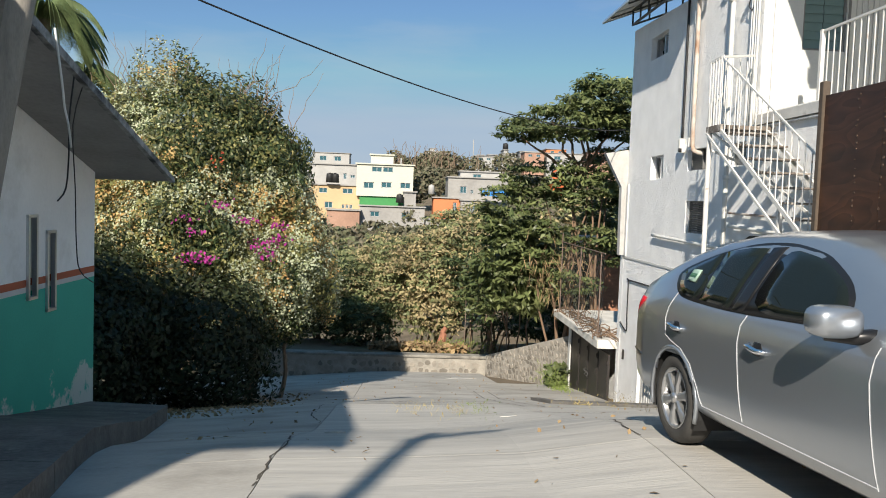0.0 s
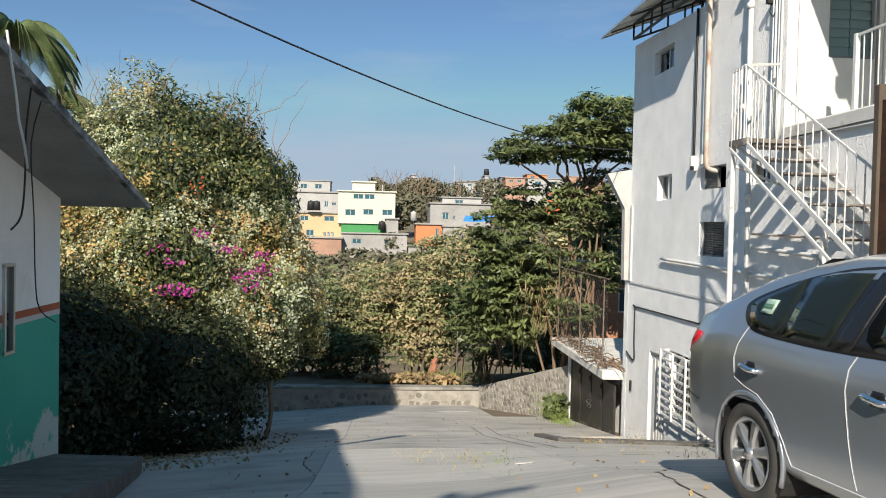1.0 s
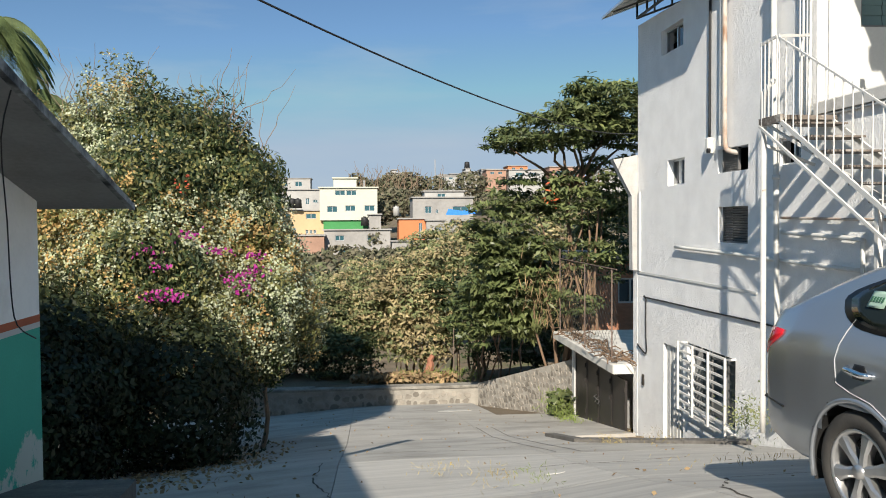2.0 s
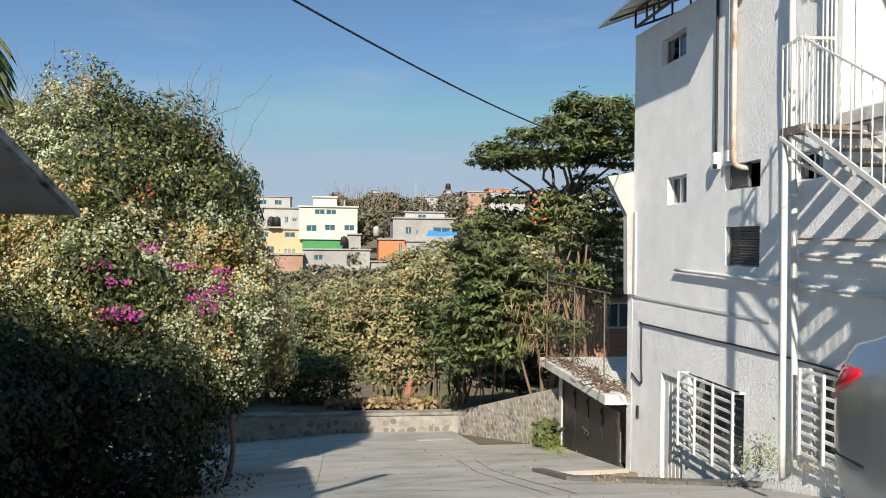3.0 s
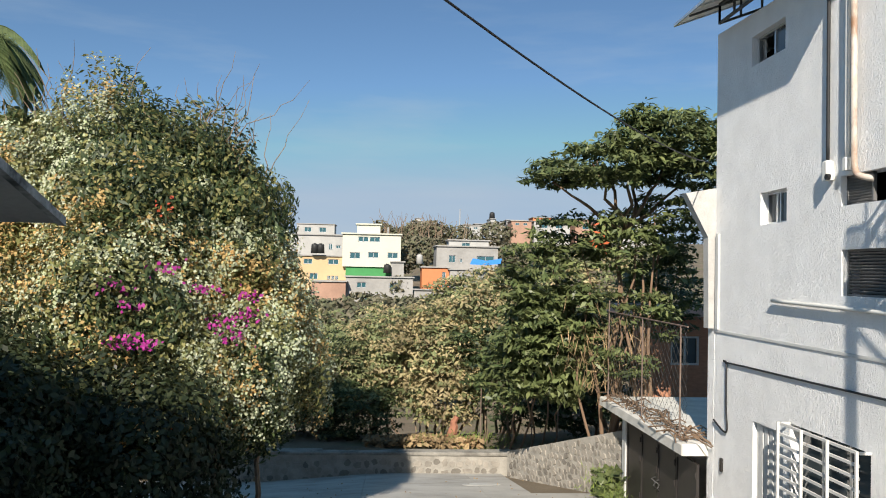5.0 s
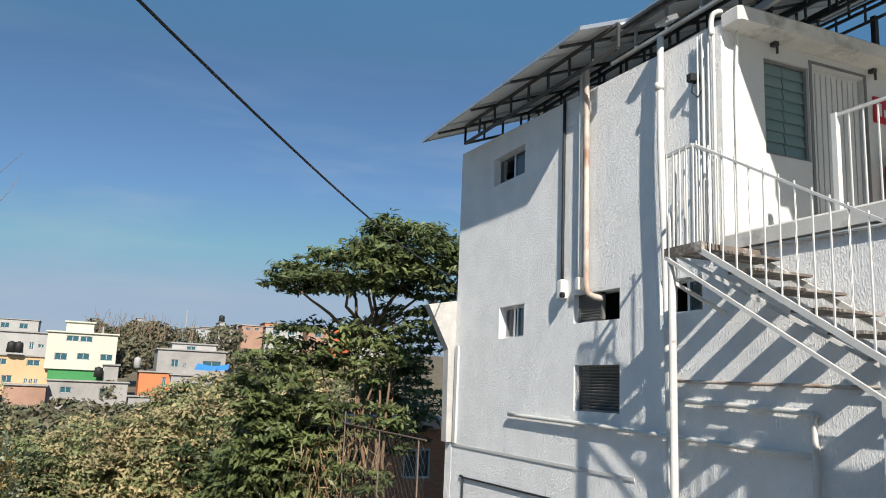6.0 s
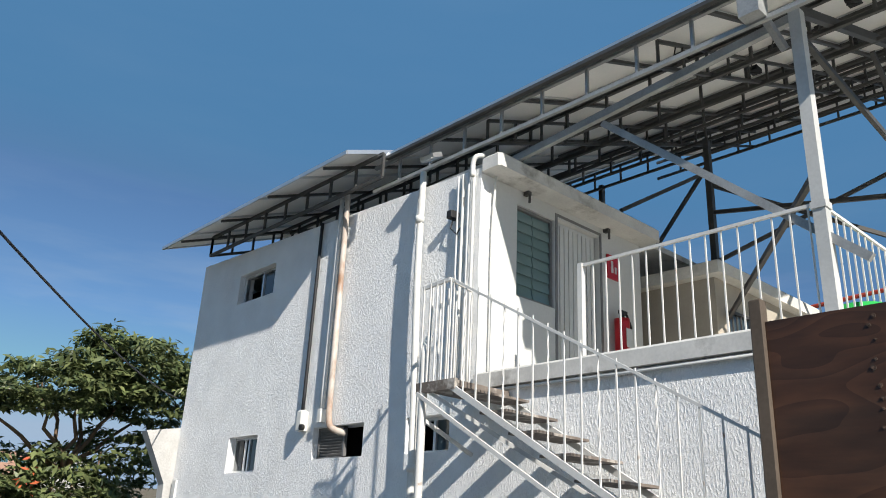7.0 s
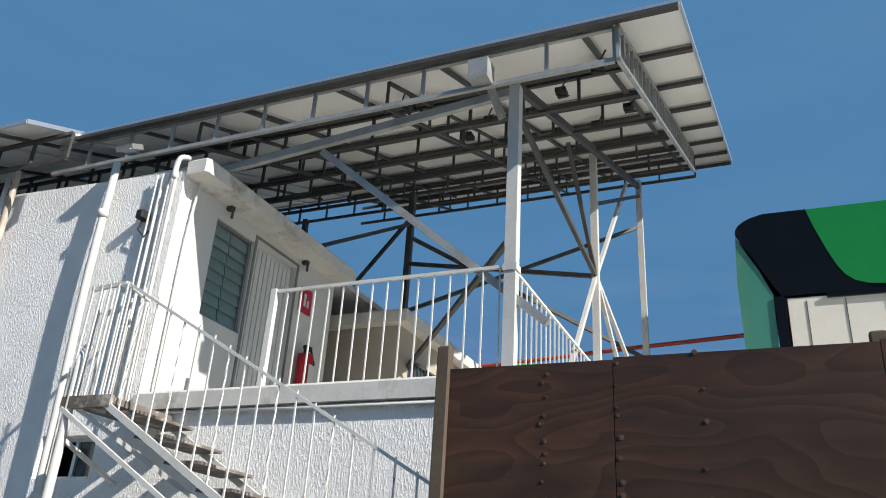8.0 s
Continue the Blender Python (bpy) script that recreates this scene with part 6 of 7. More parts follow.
far_house("hill_house", "distant flat-roofed house on the hill", (57.5, 69.6, 10.1, 20.6), 260, 9, TOWN_BRICK, [(59.9, 62.1, 17.4, 19.3), (64.7, 66.9, 17.4, 19.3)])
far_house("hill_house", "distant flat-roofed house on the hill", (-34.3, -22.2, 7.5, 16.8), 260, 9, TOWN_WHITE, [(-31.9, -29.7, 14.3, 15.8), (-27.1, -24.9, 14.3, 15.8)])
far_house("hill_house", "distant flat-roofed house on the hill", (21.4, 23.5, 12.5, 18.7), 271, 9, TOWN_GREY, [])
far_house("hill_house", "distant flat-roofed house on the hill", (45.3, 52.3, 14.4, 21.7), 271, 9, TOWN_ORANGE, [(46.7, 48.0, 20.4, 21.2), (49.5, 50.7, 20.4, 21.2)])
far_house("hill_house", "distant flat-roofed house on the hill", (73.0, 85.2, 10.6, 19.9), 260, 9, TOWN_WHITE, [(75.5, 77.7, 17.5, 18.9), (80.3, 82.5, 17.5, 18.9)])


def tank(x, y, z, r, h, material, label):
    t = thing("water_tank", (x, y, z), label, "water tank", "rooftop water tanks")
    wpart("drum", Mesh().tube([(x, y, z), (x, y, z + h * 0.8), (x, y, z + h)], r, 14, r * 0.8), material, t, smooth=True)
    wpart("cap", Mesh().tube([(x, y, z + h), (x, y, z + h + 0.15)], r * 0.35, 10), material, t)


tank(-4.9, 139.0, 1.3, 0.7, 1.5, BLACK, "black plastic water tank on a roof")
tank(-17.6, 140.0, 4.5, 0.7, 1.6, BLACK, "black plastic water tank on a roof")
tank(-16.6, 140.0, 4.5, 0.7, 1.6, BLACK, "black plastic water tank on a roof")
tank(0.8, 141.5, 3.1, 0.6, 1.6, TOWN_WHITE, "pale water tank on the orange house")
tank(31.2, 273.0, 20.63, 1.0, 2.2, BLACK, "black plastic water tank on a roof")
tagged(link("tarpaulin", Mesh().prism([(10.0, 3.2), (10.5, 4.3), (13.0, 3.9), (15.8, 4.4), (15.6, 3.4), (13.0, 3.1)], 143.0, 143.15, "y"), BLUE_TARP), "blue tarpaulin hung below a grey house", "tarpaulin")
for x, y, z0, z1 in ((18.6, 258, 14, 22.5), (-4.9, 150, 6, 9.9)):
    tagged(link("mast", Mesh().tube([(x, y, z0), (x, y, z1)], 0.14, 6), TOWN_WHITE), "slim pale mast on the hillside", "mast")

# ---------------------------------------------------------------- plants
def limb(m, p, q, r0, r1, rng, bend=0.15, n=6):
    p, q = Vector(p), Vector(q)
    L = (q - p).length
    pts = [p.lerp(q, k / n) + Vector(rng.normal(0, bend * L / n, 3)) * (0 if k in (0, n) else 1) for k in range(n + 1)]
    m.tube(pts, r0, 7, r1)
    return pts


rng = np.random.default_rng(21)
boug = thing("bougainvillea", (-9.3, 14.5, -2.4), "huge bougainvillea in white, amber and magenta bloom", "bougainvillea")
BLOBS = [((-9.3, 14.6, 2.15), (2.2, 2.1, 2.6)), ((-8.05, 14.7, 2.4), (1.25, 1.6, 1.3)), ((-7.35, 14.4, 0.2), (1.3, 1.9, 1.55)), ((-10.9, 14.8, 2.2), (1.5, 2.0, 2.1)), ((-9.2, 13.3, 0.6), (2.0, 1.6, 2.1)), ((-11.5, 14.0, 0.6), (1.8, 2.2, 2.5)), ((-7.8, 13.4, -0.2), (1.3, 1.2, 1.25)), ((-7.55, 14.4, 1.5), (1.05, 1.5, 1.1))]
P, D = mass(rng, BLOBS, 430)
keep = P[:, 2] > np.where(P[:, 0] > -8.2, -1.05, -2.0) + 0.35 * np.sin(3 * P[:, 0])
P, D = P[keep], D[keep]
leaves("foliage", P, D, 0.088, BOUG_LEAF, boug, rng, 0.55)
Pd, Dd = mass(rng, BLOBS, 330)      # a dark feather-leaved climber over the upper right; same leaves paint shade in hollows and underside
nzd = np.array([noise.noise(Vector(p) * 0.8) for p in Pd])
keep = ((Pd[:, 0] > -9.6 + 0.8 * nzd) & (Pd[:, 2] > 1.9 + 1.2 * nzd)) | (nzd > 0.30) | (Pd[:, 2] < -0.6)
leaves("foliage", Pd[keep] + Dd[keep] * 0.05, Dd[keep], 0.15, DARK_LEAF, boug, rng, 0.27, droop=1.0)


def sprays(rng, at, outward, count, length, jitter):
    """Flower sprays: bracts strung along short drooping arcs that stand out from the foliage."""
    n = len(at)
    u = np.tile(np.linspace(0, 1, count), n)[:, None]
    way = outward * np.array([1, 1, 0.4]) + rng.normal(0, 0.5, outward.shape)
    way /= np.linalg.norm(way, axis=1)[:, None]
    size = np.repeat(length * rng.uniform(0.5, 1.3, n), count)[:, None]
    way = np.repeat(way, count, 0)
    p = np.repeat(at + outward * 0.04, count, 0) + way * u * size * 0.55 + np.array([[0, 0, -1.0]]) * (u ** 2) * size * 0.75
    return p + rng.normal(0, jitter, p.shape), np.repeat(outward, count, 0)


F, FD = mass(rng, BLOBS, 52)
nz = np.array([noise.noise(Vector(p) * 0.75) for p in F])
nz2 = np.array([noise.noise(Vector((p[0] * 0.7 + 9, p[1] * 0.7, p[2] * 0.7))) for p in F])
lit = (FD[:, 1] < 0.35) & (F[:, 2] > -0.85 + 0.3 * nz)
feather = (F[:, 0] > -9.3) & (F[:, 2] > 2.3)
wi = np.flatnonzero(lit & (nz > -0.12) & (rng.random(len(F)) < np.where(feather, 0.05, 0.8)))
p, d = sprays(rng, F[wi], FD[wi], 20, 0.20, 0.05)
leaves("white_blossom", p, d, 0.052, WHITE_BRACT, boug, rng, 0.8, "sprays of white bracts")
yi = np.flatnonzero(lit & (nz2 > 0.0) & (rng.random(len(F)) < np.where(feather, 0.07, 0.6)))
p, d = sprays(rng, F[yi], FD[yi], 16, 0.20, 0.06)
leaves("amber_blossom", p, d, 0.056, YELLOW_BRACT, boug, rng, 0.7, "sprays of amber bracts")
spots = [(-8.76, 11.95, 1.33), (-8.6, 11.9, 1.06), (-8.64, 11.85, 0.56), (-8.35, 11.8, 0.56), (-8.5, 11.85, 0.58), (-8.12, 11.95, 1.59), (-7.62, 12.15, 1.31), (-7.1, 12.6, 1.22), (-7.45, 12.3, 0.79), (-7.28, 12.35, 0.6), (-7.07, 12.5, 0.94), (-7.29, 12.35, 0.88)]
c = np.repeat(np.array(spots), 26, 0)
c = c + rng.normal(0, 1, c.shape) * np.array([0.12, 0.07, 0.055])
leaves("magenta_blossom", c, np.tile([[0.0, -1.0, 0.3]], (len(c), 1)), 0.062, PINK_BRACT, boug, rng, 0.8, "bunches of magenta bracts")
spots = [(-8.2, 12.3, 2.46), (-8.35, 12.3, 2.42), (-9.3, 11.9, -0.6), (-8.0, 12.3, -0.7)]
c = np.repeat(np.array(spots), 6, 0)
c = c + rng.normal(0, 0.10, c.shape)
leaves("coral_blossom", c, np.tile([[0.0, -1.0, 0.3]], (len(c), 1)), 0.07, RED_BRACT, boug, rng, 0.8, "coral red bracts")
for a, c, r in (((-9.6, 14.8, -2.8), (-9.2, 14.6, 1.0), 0.2), ((-8.0, 14.4, -2.8), (-7.6, 14.2, 0.2), 0.12), ((-7.2, 13.5, -2.9), (-7.0, 13.9, -0.9), 0.06), ((-7.9, 12.6, -2.6), (-7.4, 12.2, -1.5), 0.02)):
    m = Mesh()
    limb(m, a, c, r, r * 0.5, rng)
    wpart("trunk", m, BARK, boug)
for k in range(46):      # bare whips above the crown
    b_ = BLOBS[int(rng.choice([0, 0, 1, 3]))]
    a = rng.uniform(0, 6.28)
    base = Vector((b_[0][0] + b_[1][0] * 0.7 * math.cos(a), b_[0][1] + b_[1][1] * 0.5 * math.sin(a), b_[0][2] + b_[1][2] * 0.62))
    tip = base + Vector((rng.normal(0, 0.5) + 0.25 * math.cos(a), rng.normal(0, 0.3), rng.uniform(0.6, 1.5)))
    twig = Mesh()
    limb(twig, base, tip, 0.010, 0.003, rng, 0.2, 5)
    wpart("twig", twig, BARK, boug)

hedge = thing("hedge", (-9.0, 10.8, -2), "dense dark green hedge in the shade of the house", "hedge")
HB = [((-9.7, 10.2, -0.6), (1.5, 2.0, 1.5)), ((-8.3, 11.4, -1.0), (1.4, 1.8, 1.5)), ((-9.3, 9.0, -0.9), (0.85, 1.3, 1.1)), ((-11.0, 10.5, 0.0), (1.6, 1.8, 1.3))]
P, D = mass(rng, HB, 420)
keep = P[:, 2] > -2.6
leaves("foliage", P[keep], D[keep], 0.105, SHADED_HEDGE_LEAF, hedge, rng, 0.5)
for k in range(14):
    m = Mesh()
    x, y = rng.uniform(-10.2, -9.0), rng.uniform(10.2, 12.4)
    limb(m, (x, y, -2.3), (x + rng.normal(0, 0.3), y, -0.9), 0.03, 0.015, rng)
    wpart("trunk", m, BARK, hedge)

# tall glossy tree behind the garage
tree = thing("tree", (-0.1, 18.2, -2.8), "leafy tree with a flat spreading crown and pale stems", "tree")
m = Mesh()
tips = []
for a, c, r in (((-0.1, 18.3, -2.9), (0.25, 18.0, 3.0), 0.13), ((-0.1, 18.3, -2.9), (-0.8, 18.2, 2.3), 0.06), ((-0.3, 18.4, -2.5), (-1.5, 18.4, 2.4), 0.04), ((0.3, 18.2, -2.5), (1.2, 18.3, 2.9), 0.07), ((0.1, 17.9, -1.5), (0.6, 18.4, 2.5), 0.04), ((0.15, 17.95, -2.9), (0.35, 17.8, 2.6), 0.075), ((0.5, 17.95, -2.9), (0.8, 17.9, 3.0), 0.065), ((0.65, 18.0, -2.9), (0.5, 17.9, 2.2), 0.085), ((-0.15, 17.9, -2.9), (0.0, 17.8, 1.8), 0.05), ((0.3, 17.9, -0.8), (0.75, 17.85, 0.9), 0.035)):
    limb(m, a, c, r, r * 0.2, rng, 0.1)
for e in ((-1.6, 17.4, 3.6), (-0.8, 17.2, 4.0), (0.2, 17.3, 4.6), (1.1, 17.6, 4.3), (1.6, 18.2, 3.9), (-0.4, 18.4, 4.3), (0.7, 18.6, 4.7)):
    limb(m, (0.2, 18.0, 2.6), e, 0.05, 0.02, rng, 0.15)
wpart("trunk", m, PALE_BARK, tree, "pale brown stems", True)
TB = [((0.9, 17.5, 4.55), (1.45, 1.3, 0.62)), ((-0.6, 17.4, 3.92), (1.25, 1.2, 0.46)), ((-1.4, 17.3, 3.72), (0.65, 0.9, 0.26)), ((1.7, 17.8, 4.2), (1.2, 1.3, 0.75)), ((0.3, 17.5, 4.1), (1.3, 1.2, 0.5)), ((0.65, 17.4, 5.0), (0.65, 0.8, 0.27)), ((1.3, 18.4, 2.9), (1.0, 1.0, 0.8)), ((-0.9, 18.2, 2.5), (1.0, 0.9, 0.5)), ((0.1, 17.9, 2.3), (0.9, 0.8, 0.6)), ((1.35, 18.8, 1.2), (1.0, 0.8, 1.1)), ((0.55, 17.9, 0.9), (0.8, 0.4, 0.35)), ((0.1, 17.6, -0.3), (0.7, 0.3, 0.3))]


def whorls(rng, blobs, per, leaves_each, r):
    """Leaf clusters at twig ends, spread over the outside of lumps, with gaps between."""
    C, CD = mass(rng, blobs, per)
    c = np.repeat(C, leaves_each, 0)
    d = rng.normal(0, 1, c.shape); d[:, 2] = np.abs(d[:, 2]) * 0.5 - 0.15
    d /= np.linalg.norm(d, axis=1)[:, None]
    up = np.tile([[0.0, -0.25, 1.0]], (len(c), 1)) + 0.5 * d
    return c + d * r * rng.uniform(0.3, 1.0, (len(c), 1)) * np.array([1, 1, 0.55]), up


P, D = whorls(rng, TB, 6, 30, 0.36)
leaves("crown", P, D, 0.20, TREE_LEAF, tree, rng, 0.34, droop=0.7)
rb = np.repeat(np.array([(-0.45, 17.4, 2.45), (-0.6, 17.5, 2.2)]), 9, 0)
leaves("red_shoots", rb + rng.normal(0, 0.13, rb.shape), np.tile([[0, -1.0, 0.3]], (len(rb), 1)), 0.14, RED_BRACT, tree, rng, 0.3, "red young shoots")

low_tree = thing("tree", (-1.4, 19.5, -3), "bushy tree with long drooping pale green leaves", "tree")
LB = [((-1.6, 18.4, 1.45), (0.95, 0.9, 0.85)), ((-1.6, 18.5, 0.3), (1.0, 0.9, 0.9)), ((-0.9, 18.3, 0.8), (0.75, 0.7, 0.9)), ((-1.9, 19.4, -0.6), (1.0, 0.9, 0.9))]
P, D = whorls(rng, LB, 11, 22, 0.26)
leaves("crown", P, D, 0.20, TREE_LEAF, low_tree, rng, 0.36, droop=1.2)
P, D = mass(rng, [((-1.35, 18.9, -0.2), (0.95, 0.6, 1.15)), ((-0.9, 18.8, -0.6), (0.7, 0.5, 0.8))], 110)
leaves("hanging_leaves", P, D, 0.26, PALE_LEAF, low_tree, rng, 0.38, "long pale hanging leaves", droop=2.5)
m = Mesh()
for k in range(5):
    x = -1.6 + 0.3 * k
    limb(m, (x, 22.6, -3.3), (x + rng.normal(0, 0.2), 20.2, 0.2), 0.03, 0.012, rng)
wpart("trunk", m, PALE_BARK, low_tree)
straw = np.array([(-0.35, 17.8, -0.1)]) + rng.normal(0, 1, (230, 3)) * np.array([0.42, 0.2, 0.5])
leaves("dry_fronds", straw, np.tile([[0, -1.0, 0.0]], (230, 1)), 0.34, DRY, low_tree, rng, 0.05, "dry straw-coloured fronds", droop=2.0)


def shrub(at, blobs, material, label, size, per, aspect=0.45, droop=0.6, second=None):
    s = thing("shrub", at, label, "shrub")
    P, D = whorls(rng, blobs, per / 20, 20, size * 2.4)
    leaves("foliage", P, D, size, material, s, rng, aspect, droop=droop)
    if second:
        P, D = whorls(rng, blobs, per * 0.5 / 20, 20, size * 2.4)
        leaves("foliage", P, D, size * 1.1, second, s, rng, aspect, droop=droop)
    m = Mesh()
    for k in range(7):
        c, r = blobs[k % len(blobs)]
        limb(m, (at[0] + rng.normal(0, 0.3), at[1] + rng.normal(0, 0.3), at[2] - 0.3), (c[0] + rng.normal(0, r[0] * 0.4), c[1], c[2] + r[2] * 0.4), 0.05, 0.015, rng)
    wpart("trunk", m, BARK, s)


shrub((-3.0, 25.0, -3.4), [((-2.9, 24.9, -0.9), (1.5, 1.2, 1.2)), ((-2.3, 25.2, 0.2), (1.2, 1.1, 1.0)), ((-3.6, 25.4, -0.15), (1.0, 1.0, 0.7)), ((-3.3, 24.4, -2.0), (1.2, 0.8, 0.9)), ((-4.3, 25.0, -1.2), (1.1, 0.9, 1.1)), ((-1.6, 24.6, -0.4), (0.9, 0.8, 0.9))], BROWN_LEAF, "dusty brown shrub with withered leaves", 0.17, 170, 0.4, 1.2, SHRUB_LEAF)
shrub((-5.4, 26.0, -3.4), [((-5.4, 26.0, -1.35), (1.5, 1.3, 1.3)), ((-4.8, 27.0, -0.55), (1.5, 1.3, 1.1)), ((-6.2, 25.2, -2.0), (1.4, 1.0, 1.2))], SHRUB_LEAF, "dusty grey-green shrub behind the wall", 0.13, 220, 0.4, 0.5, BROWN_LEAF)
shrub((-7.4, 25.5, -3.4), [((-7.2, 25.4, -1.7), (1.8, 1.4, 1.6)), ((-8.4, 24.6, -1.9), (1.6, 1.2, 1.5)), ((-5.9, 24.2, -2.5), (1.3, 0.9, 0.9))], DARK_LEAF, "dark green shrub behind the low wall", 0.13, 230, 0.4, 0.5, SHRUB_LEAF)
shrub((-1.2, 26.5, -3.6), [((-1.3, 26.5, 0.3), (1.4, 1.3, 1.3)), ((-0.4, 26.4, -0.6), (1.4, 1.2, 1.4)), ((-2.2, 27.4, 0.8), (1.5, 1.2, 0.9))], SHRUB_LEAF, "green shrub beside the fence", 0.16, 180, 0.4, 0.6, BROWN_LEAF)
shrub((1.5, 24.5, -3.6), [((1.3, 24.4, -0.9), (1.8, 1.3, 1.8)), ((0.3, 23.6, -1.8), (1.2, 1.0, 1.2)), ((2.8, 23.5, 0.5), (1.5, 1.3, 1.6))], DARK_LEAF, "dark shrub behind the fence", 0.16, 170, 0.4, 0.6)
shrub((-1.6, 23.6, -3.4), [((-1.7, 23.5, -1.6), (0.9, 0.6, 1.0)), ((-0.7, 22.9, -1.9), (0.7, 0.6, 0.9)), ((-2.3, 23.9, -0.4), (0.8, 0.7, 0.8))], DARK_LEAF, "dark undergrowth behind the fence", 0.15, 150, 0.4, 0.6)
shrub((-3.4, 36.0, -7.0), [((-3.6, 36, -2.2), (3.4, 2.0, 2.2)), ((0.8, 37, -1.0), (3.0, 2.0, 2.4)), ((-8.5, 37, -2.2), (3.6, 2.0, 2.2)), ((4.8, 38, -0.2), (3.2, 2, 3.0))], SHRUB_LEAF, "dusty green scrub in the valley", 0.26, 60, 0.45, 0.5, BROWN_LEAF)

# neighbour's low house beyond the garage
near_house = thing("neighbour_house", (3.0, 20.6, -3.2), "low orange brick house with a pale concrete lintel and window", "house", kind="structure")
NEIGH = (2.2, 2.95, -0.62, 0.12)
wpart("wall", holed(Mesh(), "y", 20.6, 20.8, 1.3, 4.8, -3.2, 0.62, [NEIGH]), mat("orange_brick", (0.42, 0.20, 0.12), 0.9, vary=0.22, scale=5, grain=22, bump=0.4, stretch=(1, 1, 2.6)), near_house, weld=True)
wpart("roof_slab", Mesh().box(1.15, 5.0, 20.35, 23.0, 0.625, 0.86, 0.02), mat("pink_slab", (0.50, 0.36, 0.31), 0.9, vary=0.15), near_house)
m = Mesh()
for q in ((2.2, 2.95, -0.62, -0.57), (2.2, 2.95, 0.07, 0.12), (2.2, 2.25, -0.57, 0.07), (2.90, 2.95, -0.57, 0.07), (2.55, 2.60, -0.57, 0.07)):
    m.box(q[0], q[1], 20.62, 20.67, q[2], q[3])
nwin = wpart("window", m, WHITE, near_house, "white framed window")
sub("pane", Mesh().box(2.25, 2.90, 20.68, 20.69, -0.57, 0.07), WIN_GLASS, nwin)

# scrub and bare trees over the far hill
P, D = mass(rng, [((rng.uniform(-28, 40), rng.uniform(120, 134), rng.uniform(-6, -3.2)), (4.5, 2.5, rng.uniform(1.5, 2.6))) for k in range(20)] + [((rng.uniform(-24, 22), rng.uniform(52, 112), rng.uniform(-5.2, -3.4)), (4.0, 3.0, rng.uniform(1.6, 2.4))) for k in range(34)] + [((rng.uniform(-30, 60), rng.uniform(165, 245), rng.uniform(3, 7)), (8, 4, rng.uniform(2.5, 3.5))) for k in range(26)] + [((1 + rng.normal(0, 5), 200, 10.5 + rng.normal(0, 1.2)), (4, 3, 3.0)) for k in range(12)] + [((-1.5, 146, 3.5), (2.2, 2, 2.4)), ((21, 190, 11), (5, 3, 3.2)), ((-3, 139, -1.0), (2, 1.5, 2))], 5)
tagged(leaves("hill_scrub", P, D, 0.9, HILL_LEAF, None, rng, 0.6), "dry scrub and bare trees over the far hillside", "scrub", kind="stuff")
m = Mesh()
for k in range(60):
    x, y = 1 + rng.normal(0, 5), rng.uniform(190, 205)
    limb(m, (x, y, 10), (x + rng.normal(0, 2), y, 15.2 + rng.normal(0, 1.0)), 0.12, 0.03, rng, 0.25)
tagged(link("bare_branches", m, BARK), "bare grey branches on the far hill", "branches", kind="stuff")

# palms behind the house


PALM_LEAF = leaf_mat("palm_fronds", (0.12, 0.155, 0.06), (0.085, 0.12, 0.05), 0.5)


def palm(at, top, spread, nf, seed, label):
    r = np.random.default_rng(seed)
    t = thing("palm_tree", at, label, "palm tree")
    m = Mesh()
    limb(m, at, top, 0.22, 0.16, r, 0.05)
    wpart("trunk", m, BARK, t, "", True)
    for k in range(nf):
        a, rise = 2 * math.pi * k / nf + r.uniform(-0.2, 0.2), r.uniform(0.2, 1.1)
        d = Vector((math.cos(a), math.sin(a), 0))
        pts = [Vector(top) + d * spread * u + Vector((0, 0, rise * spread * u * 0.9 - 1.25 * spread * u * u)) for u in np.linspace(0, 1, 9)]
        fr = Mesh().tube(pts, 0.025, 4, 0.008)
        for i in range(1, 9):
            for q in (-1, 1):
                for j in range(8):
                    p = pts[i - 1].lerp(pts[i], j / 8)
                    s_ = d.cross(Vector((0, 0, 1))) * q
                    e = p + s_ * spread * 0.16 + d * spread * 0.10 + Vector((0, 0, -spread * 0.27))
                    fr.add([p - d * 0.014, p + d * 0.020, e], [(0, 1, 2)])
        wpart("frond", fr, PALM_LEAF, t)


palm((-14.6, 19.2, -3), (-14.5, 19, 6.7), 1.5, 44, 3, "slim palm with drooping feathery fronds")
palm((-15.5, 24.0, -3), (-15.4, 24, 5.7), 1.6, 18, 4, "dark palm crown behind the bougainvillea")

# cracks in the slabs and pale mortar patches
def crack(pts, seed):
    """A ragged dark crack lying in the face of the drive."""
    r = np.random.default_rng(seed)
    c = []
    for (a, d), (e, f) in zip(pts, pts[1:]):
        n = max(2, int(math.hypot(e - a, f - d) / 0.12))
        c += [(a + (e - a) * k / n + r.normal(0, 0.015), d + (f - d) * k / n + r.normal(0, 0.015)) for k in range(n)]
    m = Mesh()
    for k, (x, y) in enumerate(c):
        w_ = r.uniform(0.003, 0.011)
        m.v += [(x - w_, y - w_ * 0.5, profile(x, y) + 0.004), (x + w_, y + w_ * 0.5, profile(x, y) + 0.004)]
    m.f = [(2 * k, 2 * k + 1, 2 * k + 3, 2 * k + 2) for k in range(len(c) - 1)]
    wpart("crack", m, CRACK, road)


